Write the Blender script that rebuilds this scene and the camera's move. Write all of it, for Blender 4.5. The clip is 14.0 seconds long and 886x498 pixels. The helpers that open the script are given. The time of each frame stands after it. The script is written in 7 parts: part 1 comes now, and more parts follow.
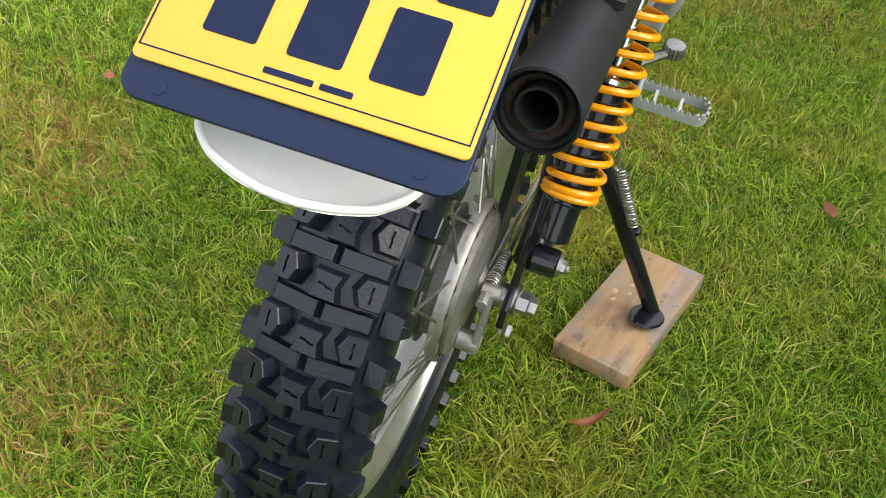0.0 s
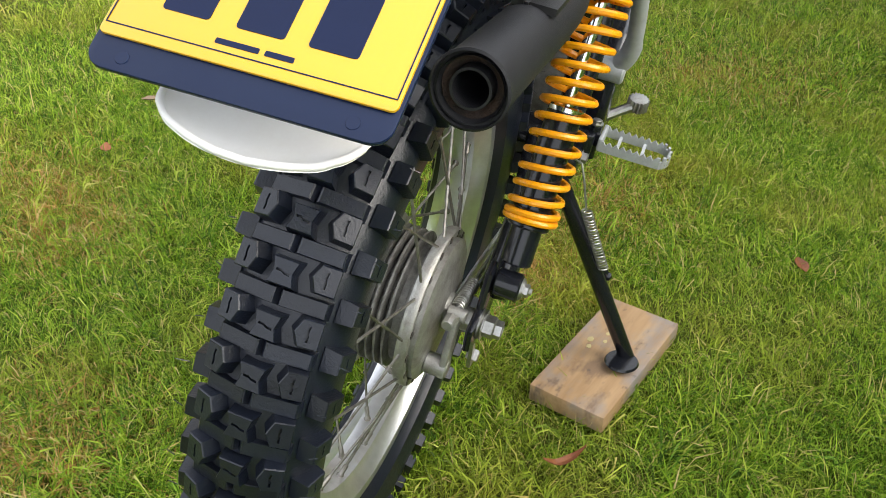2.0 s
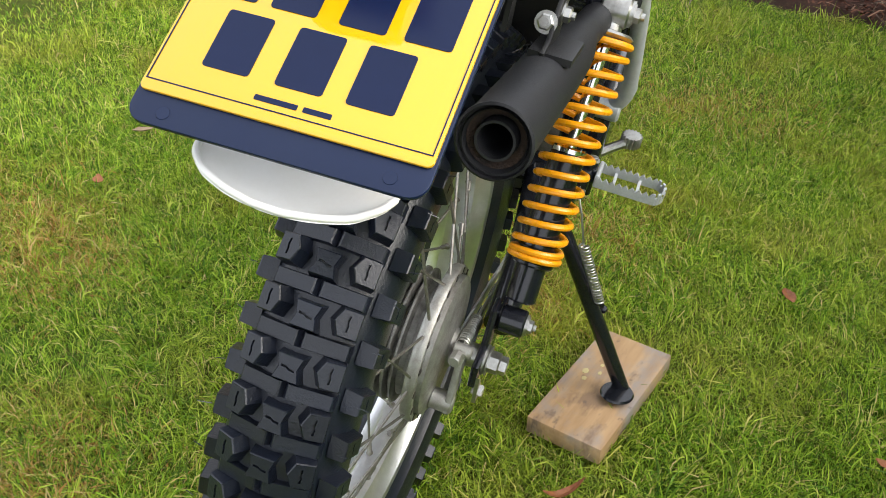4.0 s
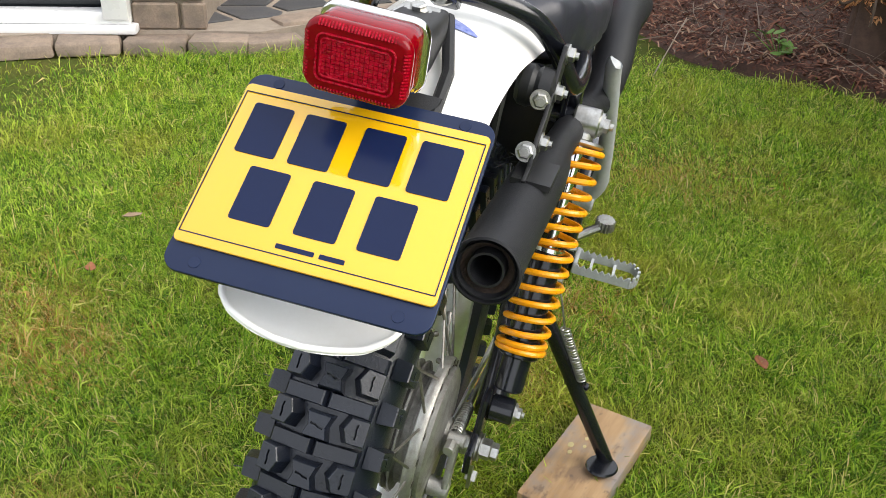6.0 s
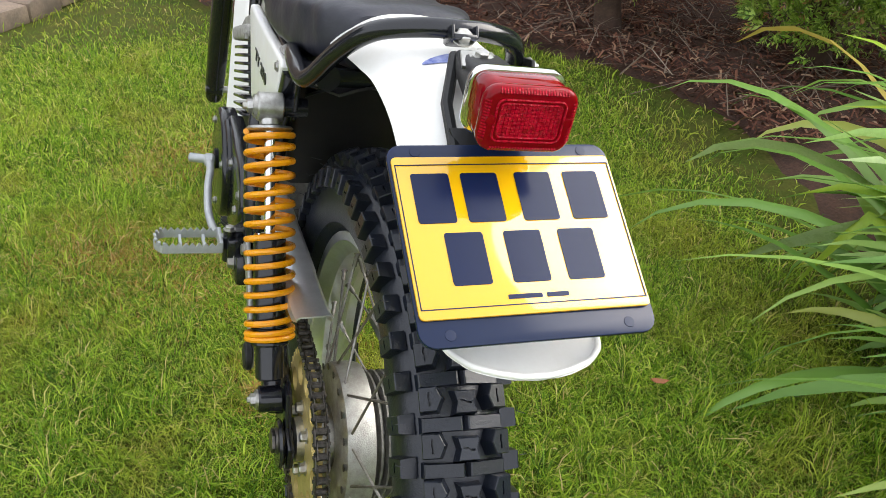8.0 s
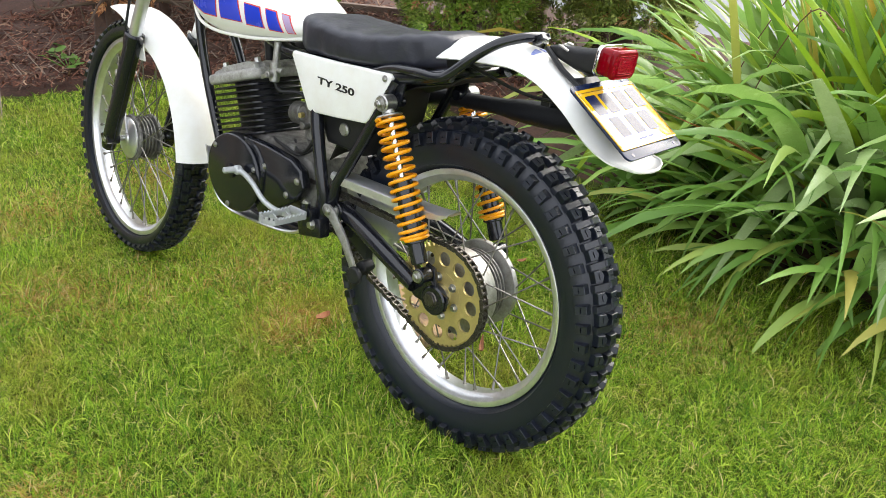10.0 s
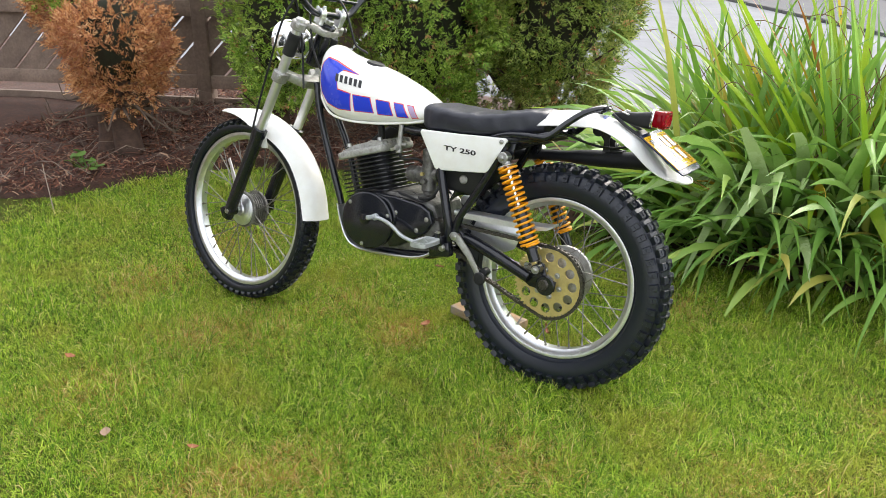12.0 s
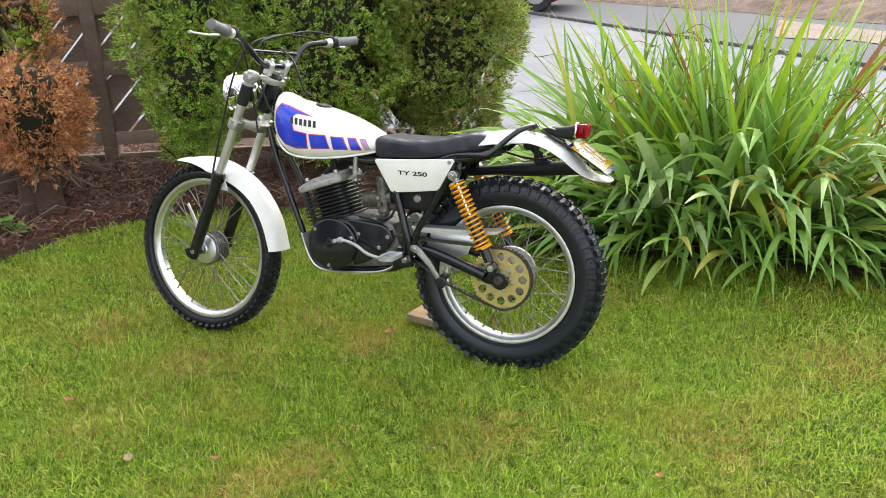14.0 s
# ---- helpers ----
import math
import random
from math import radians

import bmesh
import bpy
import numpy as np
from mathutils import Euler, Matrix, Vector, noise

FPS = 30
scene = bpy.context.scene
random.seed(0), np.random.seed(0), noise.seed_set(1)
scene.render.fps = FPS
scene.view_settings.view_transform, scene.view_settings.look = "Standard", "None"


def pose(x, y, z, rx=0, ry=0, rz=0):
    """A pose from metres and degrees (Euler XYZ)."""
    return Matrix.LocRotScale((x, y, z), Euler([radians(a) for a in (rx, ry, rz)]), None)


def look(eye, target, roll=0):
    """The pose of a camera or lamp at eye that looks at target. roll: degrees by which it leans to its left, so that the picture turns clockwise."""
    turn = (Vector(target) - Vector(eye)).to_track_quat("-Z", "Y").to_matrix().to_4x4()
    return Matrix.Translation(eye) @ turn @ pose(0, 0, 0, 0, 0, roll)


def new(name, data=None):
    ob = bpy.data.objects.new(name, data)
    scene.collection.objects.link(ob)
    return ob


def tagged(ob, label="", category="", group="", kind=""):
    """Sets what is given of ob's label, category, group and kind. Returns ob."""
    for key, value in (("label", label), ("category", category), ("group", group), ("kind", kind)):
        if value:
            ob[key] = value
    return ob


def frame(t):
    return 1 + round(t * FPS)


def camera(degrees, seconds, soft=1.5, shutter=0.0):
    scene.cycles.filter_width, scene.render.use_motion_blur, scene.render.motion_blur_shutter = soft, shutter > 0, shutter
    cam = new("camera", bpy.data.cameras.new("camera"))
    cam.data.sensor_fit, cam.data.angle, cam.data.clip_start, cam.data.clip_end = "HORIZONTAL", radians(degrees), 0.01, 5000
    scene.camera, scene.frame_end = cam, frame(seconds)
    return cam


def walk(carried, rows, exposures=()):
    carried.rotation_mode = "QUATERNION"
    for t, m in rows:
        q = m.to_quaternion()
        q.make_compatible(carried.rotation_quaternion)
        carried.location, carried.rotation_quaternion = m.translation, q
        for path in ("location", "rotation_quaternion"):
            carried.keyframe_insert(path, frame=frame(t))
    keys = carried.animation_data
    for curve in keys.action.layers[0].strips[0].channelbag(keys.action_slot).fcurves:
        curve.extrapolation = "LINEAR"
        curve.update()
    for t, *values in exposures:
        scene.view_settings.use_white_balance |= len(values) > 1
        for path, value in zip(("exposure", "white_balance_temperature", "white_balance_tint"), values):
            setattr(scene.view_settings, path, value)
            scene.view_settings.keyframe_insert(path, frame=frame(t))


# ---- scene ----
cam = camera(53.05, 14.0, soft=0.6)
walk(cam, [
    (0.0, pose(-0.6631, -0.2346, 0.9285, 50.213, -2.010, -70.703)),
    (0.5, pose(-0.6588, -0.2728, 0.8941, 50.895, -2.575, -70.186)),
    (1.0, pose(-0.6780, -0.3117, 0.9012, 52.713, -1.844, -70.223)),
    (1.5, pose(-0.6967, -0.3156, 0.8947, 56.258, -1.519, -70.691)),
    (2.0, pose(-0.7242, -0.2953, 0.8898, 56.779, -1.575, -70.878)),
    (2.5, pose(-0.7321, -0.2768, 0.8969, 57.088, -1.961, -71.051)),
    (4.8, pose(-0.7421, -0.2682, 0.9314, 60.067, -1.963, -72.842)),
    (5.0, pose(-0.7411, -0.2691, 0.9475, 60.829, -1.835, -72.886)),
    (5.5, pose(-0.7510, -0.2710, 0.9669, 62.136, -1.433, -73.669)),
    (6.0, pose(-0.7788, -0.2636, 0.9832, 62.016, -1.508, -74.254)),
    (6.5, pose(-0.8083, -0.2348, 0.9966, 61.705, -0.856, -75.487)),
    (6.9, look((-0.8, -0.162, 0.989), (0.929, 0.147, 0.034), 0.0)),
    (7.0, pose(-0.7986, -0.1386, 0.9995, 61.483, -0.192, -82.646)),
    (7.2, pose(-0.7927, -0.0875, 1.0204, 61.124, -0.483, -88.305)),
    (9.3, pose(-0.8931, 0.7625, 1.1437, 60.820, -0.311, -130.944)),
    (9.5, pose(-0.9175, 0.8776, 1.1758, 61.154, -0.237, -134.150)),
    (10.0, pose(-1.0076, 1.2048, 1.2272, 62.406, -1.029, -137.671)),
    (10.5, pose(-0.9522, 1.4545, 1.2408, 64.077, 0.123, -139.283)),
    (11.0, pose(-0.9212, 1.6787, 1.3005, 65.928, 0.543, -142.988)),
    (11.5, pose(-0.9527, 2.0164, 1.3258, 66.888, -0.180, -148.140)),
    (12.0, pose(-0.9676, 2.2830, 1.3974, 68.158, -0.049, -148.912)),
    (12.5, pose(-0.8707, 2.4125, 1.3806, 68.849, 0.722, -150.554)),
    (13.0, pose(-0.8414, 2.5826, 1.4263, 69.689, 0.659, -155.814)),
    (13.5, pose(-0.8638, 2.7238, 1.4572, 69.796, 2.023, -157.684)),
    (14.0, pose(-0.8887, 2.7583, 1.4811, 69.937, 2.999, -158.830)),
], [(0.0, 0.78), (0.5, 0.68), (1.0, 0.75), (2.0, 0.8), (7.2, 0.78), (9.5, 1.12), (11.0, 1.12), (12.0, 0.98), (14.0, 0.96)])

# ---- light: a bright overcast sky with a weak veiled sun ----
world = bpy.data.worlds.new("overcast_sky")
scene.world = world
world.use_nodes = True
wn = world.node_tree.nodes
wl = world.node_tree.links
sky = wn.new("ShaderNodeTexSky")
sky.sky_type = "NISHITA"
sky.sun_disc = False
sky.sun_elevation = radians(34)
sky.sun_rotation = radians(184)
sky.air_density = 1.0
sky.dust_density = 6.0
cloud = wn.new("ShaderNodeMixRGB")
cloud.inputs[0].default_value = 0.82
cloud.inputs[2].default_value = (7.2, 7.4, 7.8, 1)
wl.new(sky.outputs[0], cloud.inputs[1])
bg = wn["Background"]
wl.new(cloud.outputs[0], bg.inputs[0])
bg.inputs[1].default_value = 0.15

sun_data = bpy.data.lights.new("veiled_sun", "SUN")
sun_data.energy = 2.2
sun_data.angle = radians(52)
sun_data.color = (1.0, 0.96, 0.9)
sun = new("veiled_sun", sun_data)
sun.matrix_world = look((-0.6, -8.3, 5.6), (0, 0, 0))


# ---- building helpers ----
AX = 0.335  # height of the rear axle over the machine's base


def part(name, bm, material, parent=None, label="", smooth=35.0):
    me = bpy.data.meshes.new(name)
    bm.normal_update()
    bm.to_mesh(me)
    bm.free()
    me.materials.append(material)
    if smooth:
        me.polygons.foreach_set("use_smooth", [True] * len(me.polygons))
        me.set_sharp_from_angle(angle=radians(smooth))
    ob = new(name, me)
    if parent is not None:
        ob.parent = parent
        if parent.type == "EMPTY" and parent.get("raised"):
            ob.location = (0, 0, AX)
    if label:
        ob["label"] = label
    return ob


def share(name, me, parent, m):
    ob = new(name, me)
    ob.parent = parent
    ob.matrix_basis = m
    return ob


def curve_points(pts, n=6):
    """A smooth line through the points (Catmull-Rom)."""
    p = [Vector(q) for q in pts]
    if len(p) < 3:
        return p
    p = [p[0] * 2 - p[1]] + p + [p[-1] * 2 - p[-2]]
    out = []
    for i in range(1, len(p) - 2):
        a, b, c, d = p[i - 1:i + 3]
        for k in range(n):
            t = k / n
            out.append(0.5 * (2 * b + (c - a) * t + (2 * a - 5 * b + 4 * c - d) * t * t + (3 * b - a - 3 * c + d) * t ** 3))
    out.append(p[-2])
    return out


def tube(bm, pts, r, seg=10, cap=True, flat=1.0, up=None):
    """A round bar along the points; r may be a list, flat squeezes it across."""
    pts = [Vector(q) for q in pts]
    n = len(pts)
    rs = r if isinstance(r, (list, tuple)) else [r] * n
    t0 = (pts[1] - pts[0]).normalized()
    ref = Vector(up) if up else (Vector((0, 0, 1)) if abs(t0.z) < 0.9 else Vector((1, 0, 0)))
    u = (ref - t0 * ref.dot(t0)).normalized()
    rings = []
    for i, q in enumerate(pts):
        t = (pts[min(i + 1, n - 1)] - pts[max(i - 1, 0)]).normalized()
        u = (u - t * u.dot(t)).normalized()
        v = t.cross(u)
        rings.append([bm.verts.new(q + (u * math.cos(a) * flat + v * math.sin(a)) * rs[i])
                      for a in (2 * math.pi * k / seg for k in range(seg))])
    for a, b in zip(rings, rings[1:]):
        for k in range(seg):
            bm.faces.new((a[k], a[(k + 1) % seg], b[(k + 1) % seg], b[k]))
    if cap:
        bm.faces.new(rings[0][::-1])
        bm.faces.new(rings[-1])
    return rings


def axis_matrix(centre, axis):
    """A turn of z to the axis, at the centre."""
    return Matrix.Translation(centre) @ Vector(axis).to_track_quat("Z", "Y").to_matrix().to_4x4()


def lathe(bm, profile, m=None, seg=32, closed=False, wobble=None):
    """Spins (radius, height) pairs round z, then lays them by m."""
    m = m or Matrix.Identity(4)
    rings = []
    for r, h in profile:
        if r < 1e-5:
            rings.append([bm.verts.new(m @ Vector((0, 0, h)))])
        else:
            rings.append([bm.verts.new(m @ Vector((r * math.cos(2 * math.pi * k / seg), r * math.sin(2 * math.pi * k / seg), h))) for k in range(seg)])
    pairs = list(zip(rings, rings[1:]))
    if closed:
        pairs.append((rings[-1], rings[0]))
    for a, b in pairs:
        for k in range(seg):
            j = (k + 1) % seg
            if len(a) == 1 and len(b) > 1:
                bm.faces.new((a[0], b[j], b[k]))
            elif len(b) == 1 and len(a) > 1:
                bm.faces.new((a[k], a[j], b[0]))
            elif len(a) > 1:
                bm.faces.new((a[k], a[j], b[j], b[k]))
    bmesh.ops.recalc_face_normals(bm, faces=bm.faces)
    return rings


def rod(bm, a, b, r, seg=12, bevel=0.0):
    """A straight bar with bevelled ends."""
    a, b = Vector(a), Vector(b)
    L = (b - a).length
    e = min(bevel, r * 0.9, L * 0.45)
    prof = [(0, 0), (r - e, 0), (r, e), (r, L - e), (r - e, L), (0, L)] if e > 0 else [(0, 0), (r, 0), (r, L), (0, L)]
    lathe(bm, prof, axis_matrix(a, b - a), seg)


def box(bm, m, size, bevel=0.0, seg=2):
    g = bmesh.ops.create_cube(bm, size=1.0, matrix=m @ Matrix.Diagonal((*size, 1)))
    if bevel:
        es = list({e for v in g["verts"] for e in v.link_edges})
        bmesh.ops.bevel(bm, geom=es, offset=bevel, segments=seg, affect="EDGES", profile=0.5)


def slab(bm, pts, thick, m=None, bevel=0.0, seg=2):
    """A plate: a flat outline in x, y, made thick along z (centred)."""
    m = m or Matrix.Identity(4)
    lo = [bm.verts.new(m @ Vector((x, y, -thick / 2))) for x, y in pts]
    hi = [bm.verts.new(m @ Vector((x, y, thick / 2))) for x, y in pts]
    f = [bm.faces.new(lo[::-1]), bm.faces.new(hi)]
    n = len(pts)
    for k in range(n):
        f.append(bm.faces.new((lo[k], lo[(k + 1) % n], hi[(k + 1) % n], hi[k])))
    bmesh.ops.recalc_face_normals(bm, faces=f)
    if bevel:
        es = list({e for q in (f[0], f[1]) for e in q.edges})
        bmesh.ops.bevel(bm, geom=es, offset=bevel, segments=seg, affect="EDGES", profile=0.5)


def loft(bm, rings, closed=True, cap=True):
    vs = [[bm.verts.new(p) for p in ring] for ring in rings]
    for a, b in zip(vs, vs[1:]):
        n = len(a)
        for k in range(n if closed else n - 1):
            bm.faces.new((a[k], a[(k + 1) % n], b[(k + 1) % n], b[k]))
    if cap and closed:
        bm.faces.new(vs[0][::-1])
        bm.faces.new(vs[-1])
    bmesh.ops.recalc_face_normals(bm, faces=bm.faces)
    return vs


def rounded(w, h, r, n=5):
    """A rounded rectangle's outline, centred."""
    out = []
    for cx, cy, a0 in ((w / 2 - r, h / 2 - r, 0), (-w / 2 + r, h / 2 - r, 90), (-w / 2 + r, -h / 2 + r, 180), (w / 2 - r, -h / 2 + r, 270)):
        for k in range(n + 1):
            a = radians(a0 + 90 * k / n)
            out.append((cx + r * math.cos(a), cy + r * math.sin(a)))
    return out


def bolt(bm, p, d, r=0.008, h=0.007, thread=0.0):
    """A hex head on a washer, standing out from p along d."""
    m = axis_matrix(p, d)
    lathe(bm, [(0, 0), (r * 1.35, 0), (r * 1.35, 0.0015), (0, 0.0015)], m, 14)
    lathe(bm, [(0, 0.0015), (r, 0.0015), (r, h * 0.85), (r * 0.8, h), (0, h)], m, 6)
    if thread:
        lathe(bm, [(0, h), (r * 0.5, h), (r * 0.5, h + thread), (0, h + thread)], m, 10)


# ---- materials ----
def material(name, colour, rough=0.5, metal=0.0, second=None, scale=30.0, amount=0.5, fine=0.0, fine_scale=400.0, bump=0.0,
             rough_var=0.1, coat=0.0, random_tone=0.0, island_tone=0.0, spec=0.5, distort=0.0):
    """A surface with stains at one scale and grain at a finer one, both in metres of the thing itself."""
    mt = bpy.data.materials.new(name)
    mt.use_nodes = True
    nt = mt.node_tree
    N, L = nt.nodes, nt.links
    p = N["Principled BSDF"]
    p.inputs["Metallic"].default_value = metal
    p.inputs["Specular IOR Level"].default_value = spec
    if coat:
        p.inputs["Coat Weight"].default_value = coat
        p.inputs["Coat Roughness"].default_value = 0.06
    tc = N.new("ShaderNodeTexCoord")
    n1 = N.new("ShaderNodeTexNoise")
    n1.inputs["Scale"].default_value, n1.inputs["Detail"].default_value, n1.inputs["Roughness"].default_value = scale, 6, 0.65
    n1.inputs["Distortion"].default_value = distort
    L.new(tc.outputs["Object"], n1.inputs["Vector"])
    ramp = N.new("ShaderNodeMapRange")
    ramp.inputs[1].default_value, ramp.inputs[2].default_value = 0.38, 0.66
    L.new(n1.outputs["Fac"], ramp.inputs[0])
    amt = N.new("ShaderNodeMath")
    amt.operation = "MULTIPLY"
    amt.inputs[1].default_value = amount
    L.new(ramp.outputs[0], amt.inputs[0])
    mix = N.new("ShaderNodeMixRGB")
    mix.inputs[1].default_value = (*colour, 1)
    mix.inputs[2].default_value = (*(second or tuple(c * 0.7 for c in colour)), 1)
    L.new(amt.outputs[0], mix.inputs[0])
    out = mix.outputs[0]
    n2 = N.new("ShaderNodeTexNoise")
    n2.inputs["Scale"].default_value, n2.inputs["Detail"].default_value = fine_scale, 4
    L.new(tc.outputs["Object"], n2.inputs["Vector"])
    tone = N.new("ShaderNodeMath")
    tone.operation = "MULTIPLY_ADD"
    tone.inputs[1].default_value, tone.inputs[2].default_value = fine * 2, 1 - fine
    L.new(n2.outputs["Fac"], tone.inputs[0])
    last = tone.outputs[0]
    for kind, amount_ in (("o", random_tone), ("i", island_tone)):
        if amount_:
            src = N.new("ShaderNodeObjectInfo").outputs["Random"] if kind == "o" else N.new("ShaderNodeNewGeometry").outputs["Random Per Island"]
            a = N.new("ShaderNodeMath")
            a.operation = "MULTIPLY_ADD"
            a.inputs[1].default_value, a.inputs[2].default_value = amount_ * 2, 1 - amount_
            L.new(src, a.inputs[0])
            b = N.new("ShaderNodeMath")
            b.operation = "MULTIPLY"
            L.new(a.outputs[0], b.inputs[0])
            L.new(last, b.inputs[1])
            last = b.outputs[0]
    vm = N.new("ShaderNodeVectorMath")
    vm.operation = "SCALE"
    L.new(out, vm.inputs[0])
    L.new(last, vm.inputs["Scale"])
    L.new(vm.outputs[0], p.inputs["Base Color"])
    rv = N.new("ShaderNodeMath")
    rv.operation = "MULTIPLY_ADD"
    rv.inputs[1].default_value, rv.inputs[2].default_value = rough_var * 2, max(0.02, rough - rough_var)
    L.new(n1.outputs["Fac"], rv.inputs[0])
    L.new(rv.outputs[0], p.inputs["Roughness"])
    if bump:
        bp = N.new("ShaderNodeBump")
        bp.inputs["Strength"].default_value, bp.inputs["Distance"].default_value = min(1.0, bump), 0.002 * max(1.0, bump)
        L.new(n2.outputs["Fac"], bp.inputs["Height"])
        L.new(bp.outputs[0], p.inputs["Normal"])
    return mt


M_RUBBER = material("tyre_rubber", (0.0055, 0.0078, 0.0145), 0.31, second=(0.0105, 0.0125, 0.0185), scale=60, amount=0.4, fine=0.3, fine_scale=500, bump=0.2, random_tone=0.25, rough_var=0.08, spec=0.5)
M_ALLOY = material("polished_alloy", (0.76, 0.77, 0.79), 0.36, 0.9, second=(0.6, 0.6, 0.61), scale=40, amount=0.5, fine=0.08, fine_scale=900, rough_var=0.12)
M_DULL = material("dull_cast_alloy", (0.44, 0.44, 0.42), 0.5, 0.9, second=(0.25, 0.235, 0.21), scale=60, amount=0.7, fine=0.2, fine_scale=700, bump=0.3, rough_var=0.12)
M_HEAD = material("rough_cast_head", (0.46, 0.455, 0.435), 0.62, 0.45, second=(0.24, 0.23, 0.21), scale=70, amount=0.8, fine=0.3, fine_scale=500, bump=0.6)
M_RIM = material("bright_rim_alloy", (0.78, 0.79, 0.81), 0.34, 0.92, second=(0.5, 0.5, 0.51), scale=30, amount=0.5, fine=0.06, fine_scale=900, rough_var=0.08)
M_SPOKE = material("dull_spoke_steel", (0.3, 0.29, 0.27), 0.5, 1.0, second=(0.16, 0.14, 0.12), scale=90, amount=0.7, fine=0.15)
M_PEG = material("bead_blasted_steel", (0.5, 0.52, 0.53), 0.55, 0.55, second=(0.38, 0.39, 0.4), scale=70, amount=0.5, fine=0.15, fine_scale=900, bump=0.15)
M_GRIME = material("oily_cast_alloy", (0.24, 0.235, 0.22), 0.5, 0.6, second=(0.09, 0.085, 0.078), scale=50, amount=0.9, fine=0.25, fine_scale=600, bump=0.3)
M_STEEL = material("zinc_steel", (0.5, 0.5, 0.48), 0.36, 1.0, second=(0.28, 0.26, 0.23), scale=120, amount=0.6, fine=0.15)
M_CHROME = material("chrome", (0.75, 0.76, 0.78), 0.1, 1.0, second=(0.6, 0.6, 0.6), scale=60, amount=0.3, rough_var=0.06)
M_BLACK = material("black_frame_paint", (0.008, 0.009, 0.013), 0.17, second=(0.012, 0.0125, 0.0155), scale=50, amount=0.4, fine=0.15, rough_var=0.07, spec=0.55)
M_SATIN = material("satin_black_paint", (0.012, 0.0125, 0.014), 0.45, second=(0.026, 0.025, 0.024), scale=38, amount=0.5, fine=0.2, fine_scale=800, bump=0.15, spec=0.3)
M_HEAT = material("heat_black_paint", (0.009, 0.0095, 0.012), 0.55, second=(0.017, 0.0175, 0.02), scale=34, amount=0.55, fine=0.2, fine_scale=900, bump=0.2, spec=0.35)
M_RUST = material("sooty_rust", (0.05, 0.028, 0.018), 0.85, second=(0.015, 0.012, 0.011), scale=110, amount=0.9, fine=0.3, bump=0.6)
M_WHITE = material("white_plastic", (0.82, 0.82, 0.8), 0.3, second=(0.72, 0.69, 0.61), scale=18, amount=0.45, fine=0.02, rough_var=0.06)
M_TANK = material("white_gloss_paint", (0.83, 0.82, 0.79), 0.22, second=(0.79, 0.78, 0.73), scale=9, amount=0.35, rough_var=0.04, coat=0.5)
M_BLUE = material("blue_decal", (0.012, 0.04, 0.55), 0.25, second=(0.02, 0.06, 0.5), scale=20, amount=0.3, coat=0.4)
M_REDLINE = material("red_decal_edge", (0.7, 0.07, 0.06), 0.25, scale=30, amount=0.1, coat=0.4)
M_INK = material("black_decal", (0.012, 0.012, 0.013), 0.35, scale=30, amount=0.2)
M_GHOST = material("faded_violet_decal", (0.42, 0.3, 0.5), 0.3, scale=40, amount=0.3)
M_SEAT = material("black_vinyl", (0.016, 0.017, 0.026), 0.43, second=(0.028, 0.0295, 0.04), scale=16, amount=0.5, fine=0.1, fine_scale=34, bump=1.0, rough_var=0.12)
M_SPRING = material("yellow_spring_enamel", (0.82, 0.34, 0.005), 0.28, second=(0.7, 0.24, 0.004), scale=80, amount=0.4, rough_var=0.06)
M_GOLD = material("gold_anodised_alloy", (0.62, 0.5, 0.2), 0.46, 0.75, second=(0.45, 0.35, 0.15), scale=60, amount=0.5, fine=0.1, fine_scale=900)
M_CHAIN = material("oily_chain_steel", (0.06, 0.056, 0.052), 0.34, 0.85, second=(0.18, 0.16, 0.14), scale=160, amount=0.7, fine=0.3)
M_YELLOW = material("yellow_plate", (0.66, 0.37, 0.004), 0.06, coat=0.9, second=(0.63, 0.345, 0.004), scale=12, amount=0.3, rough_var=0.03, spec=0.6)
M_BACKING = material("dark_backing_plastic", (0.008, 0.015, 0.045), 0.24, second=(0.012, 0.02, 0.05), scale=22, amount=0.4, rough_var=0.06, spec=0.28)
M_PLATEINK = material("dark_blue_character", (0.007, 0.013, 0.045), 0.2, scale=30, amount=0.2, rough_var=0.03, spec=0.2)
M_REDLENS = material("red_lens", (0.19, 0.0004, 0.005), 0.06, second=(0.11, 0.0003, 0.003), scale=60, amount=0.5, rough_var=0.03, coat=0.0, spec=0.2)
M_LENSRIB = material("ribbed_red_lens", (0.44, 0.002, 0.02), 0.18, second=(0.16, 0.0003, 0.004), scale=300, amount=0.9, fine=0.3, fine_scale=600, bump=0.8, rough_var=0.08, spec=0.15)
M_GRIP = material("grey_grip_rubber", (0.13, 0.135, 0.14), 0.6, second=(0.2, 0.2, 0.2), scale=80, amount=0.4, fine=0.2)


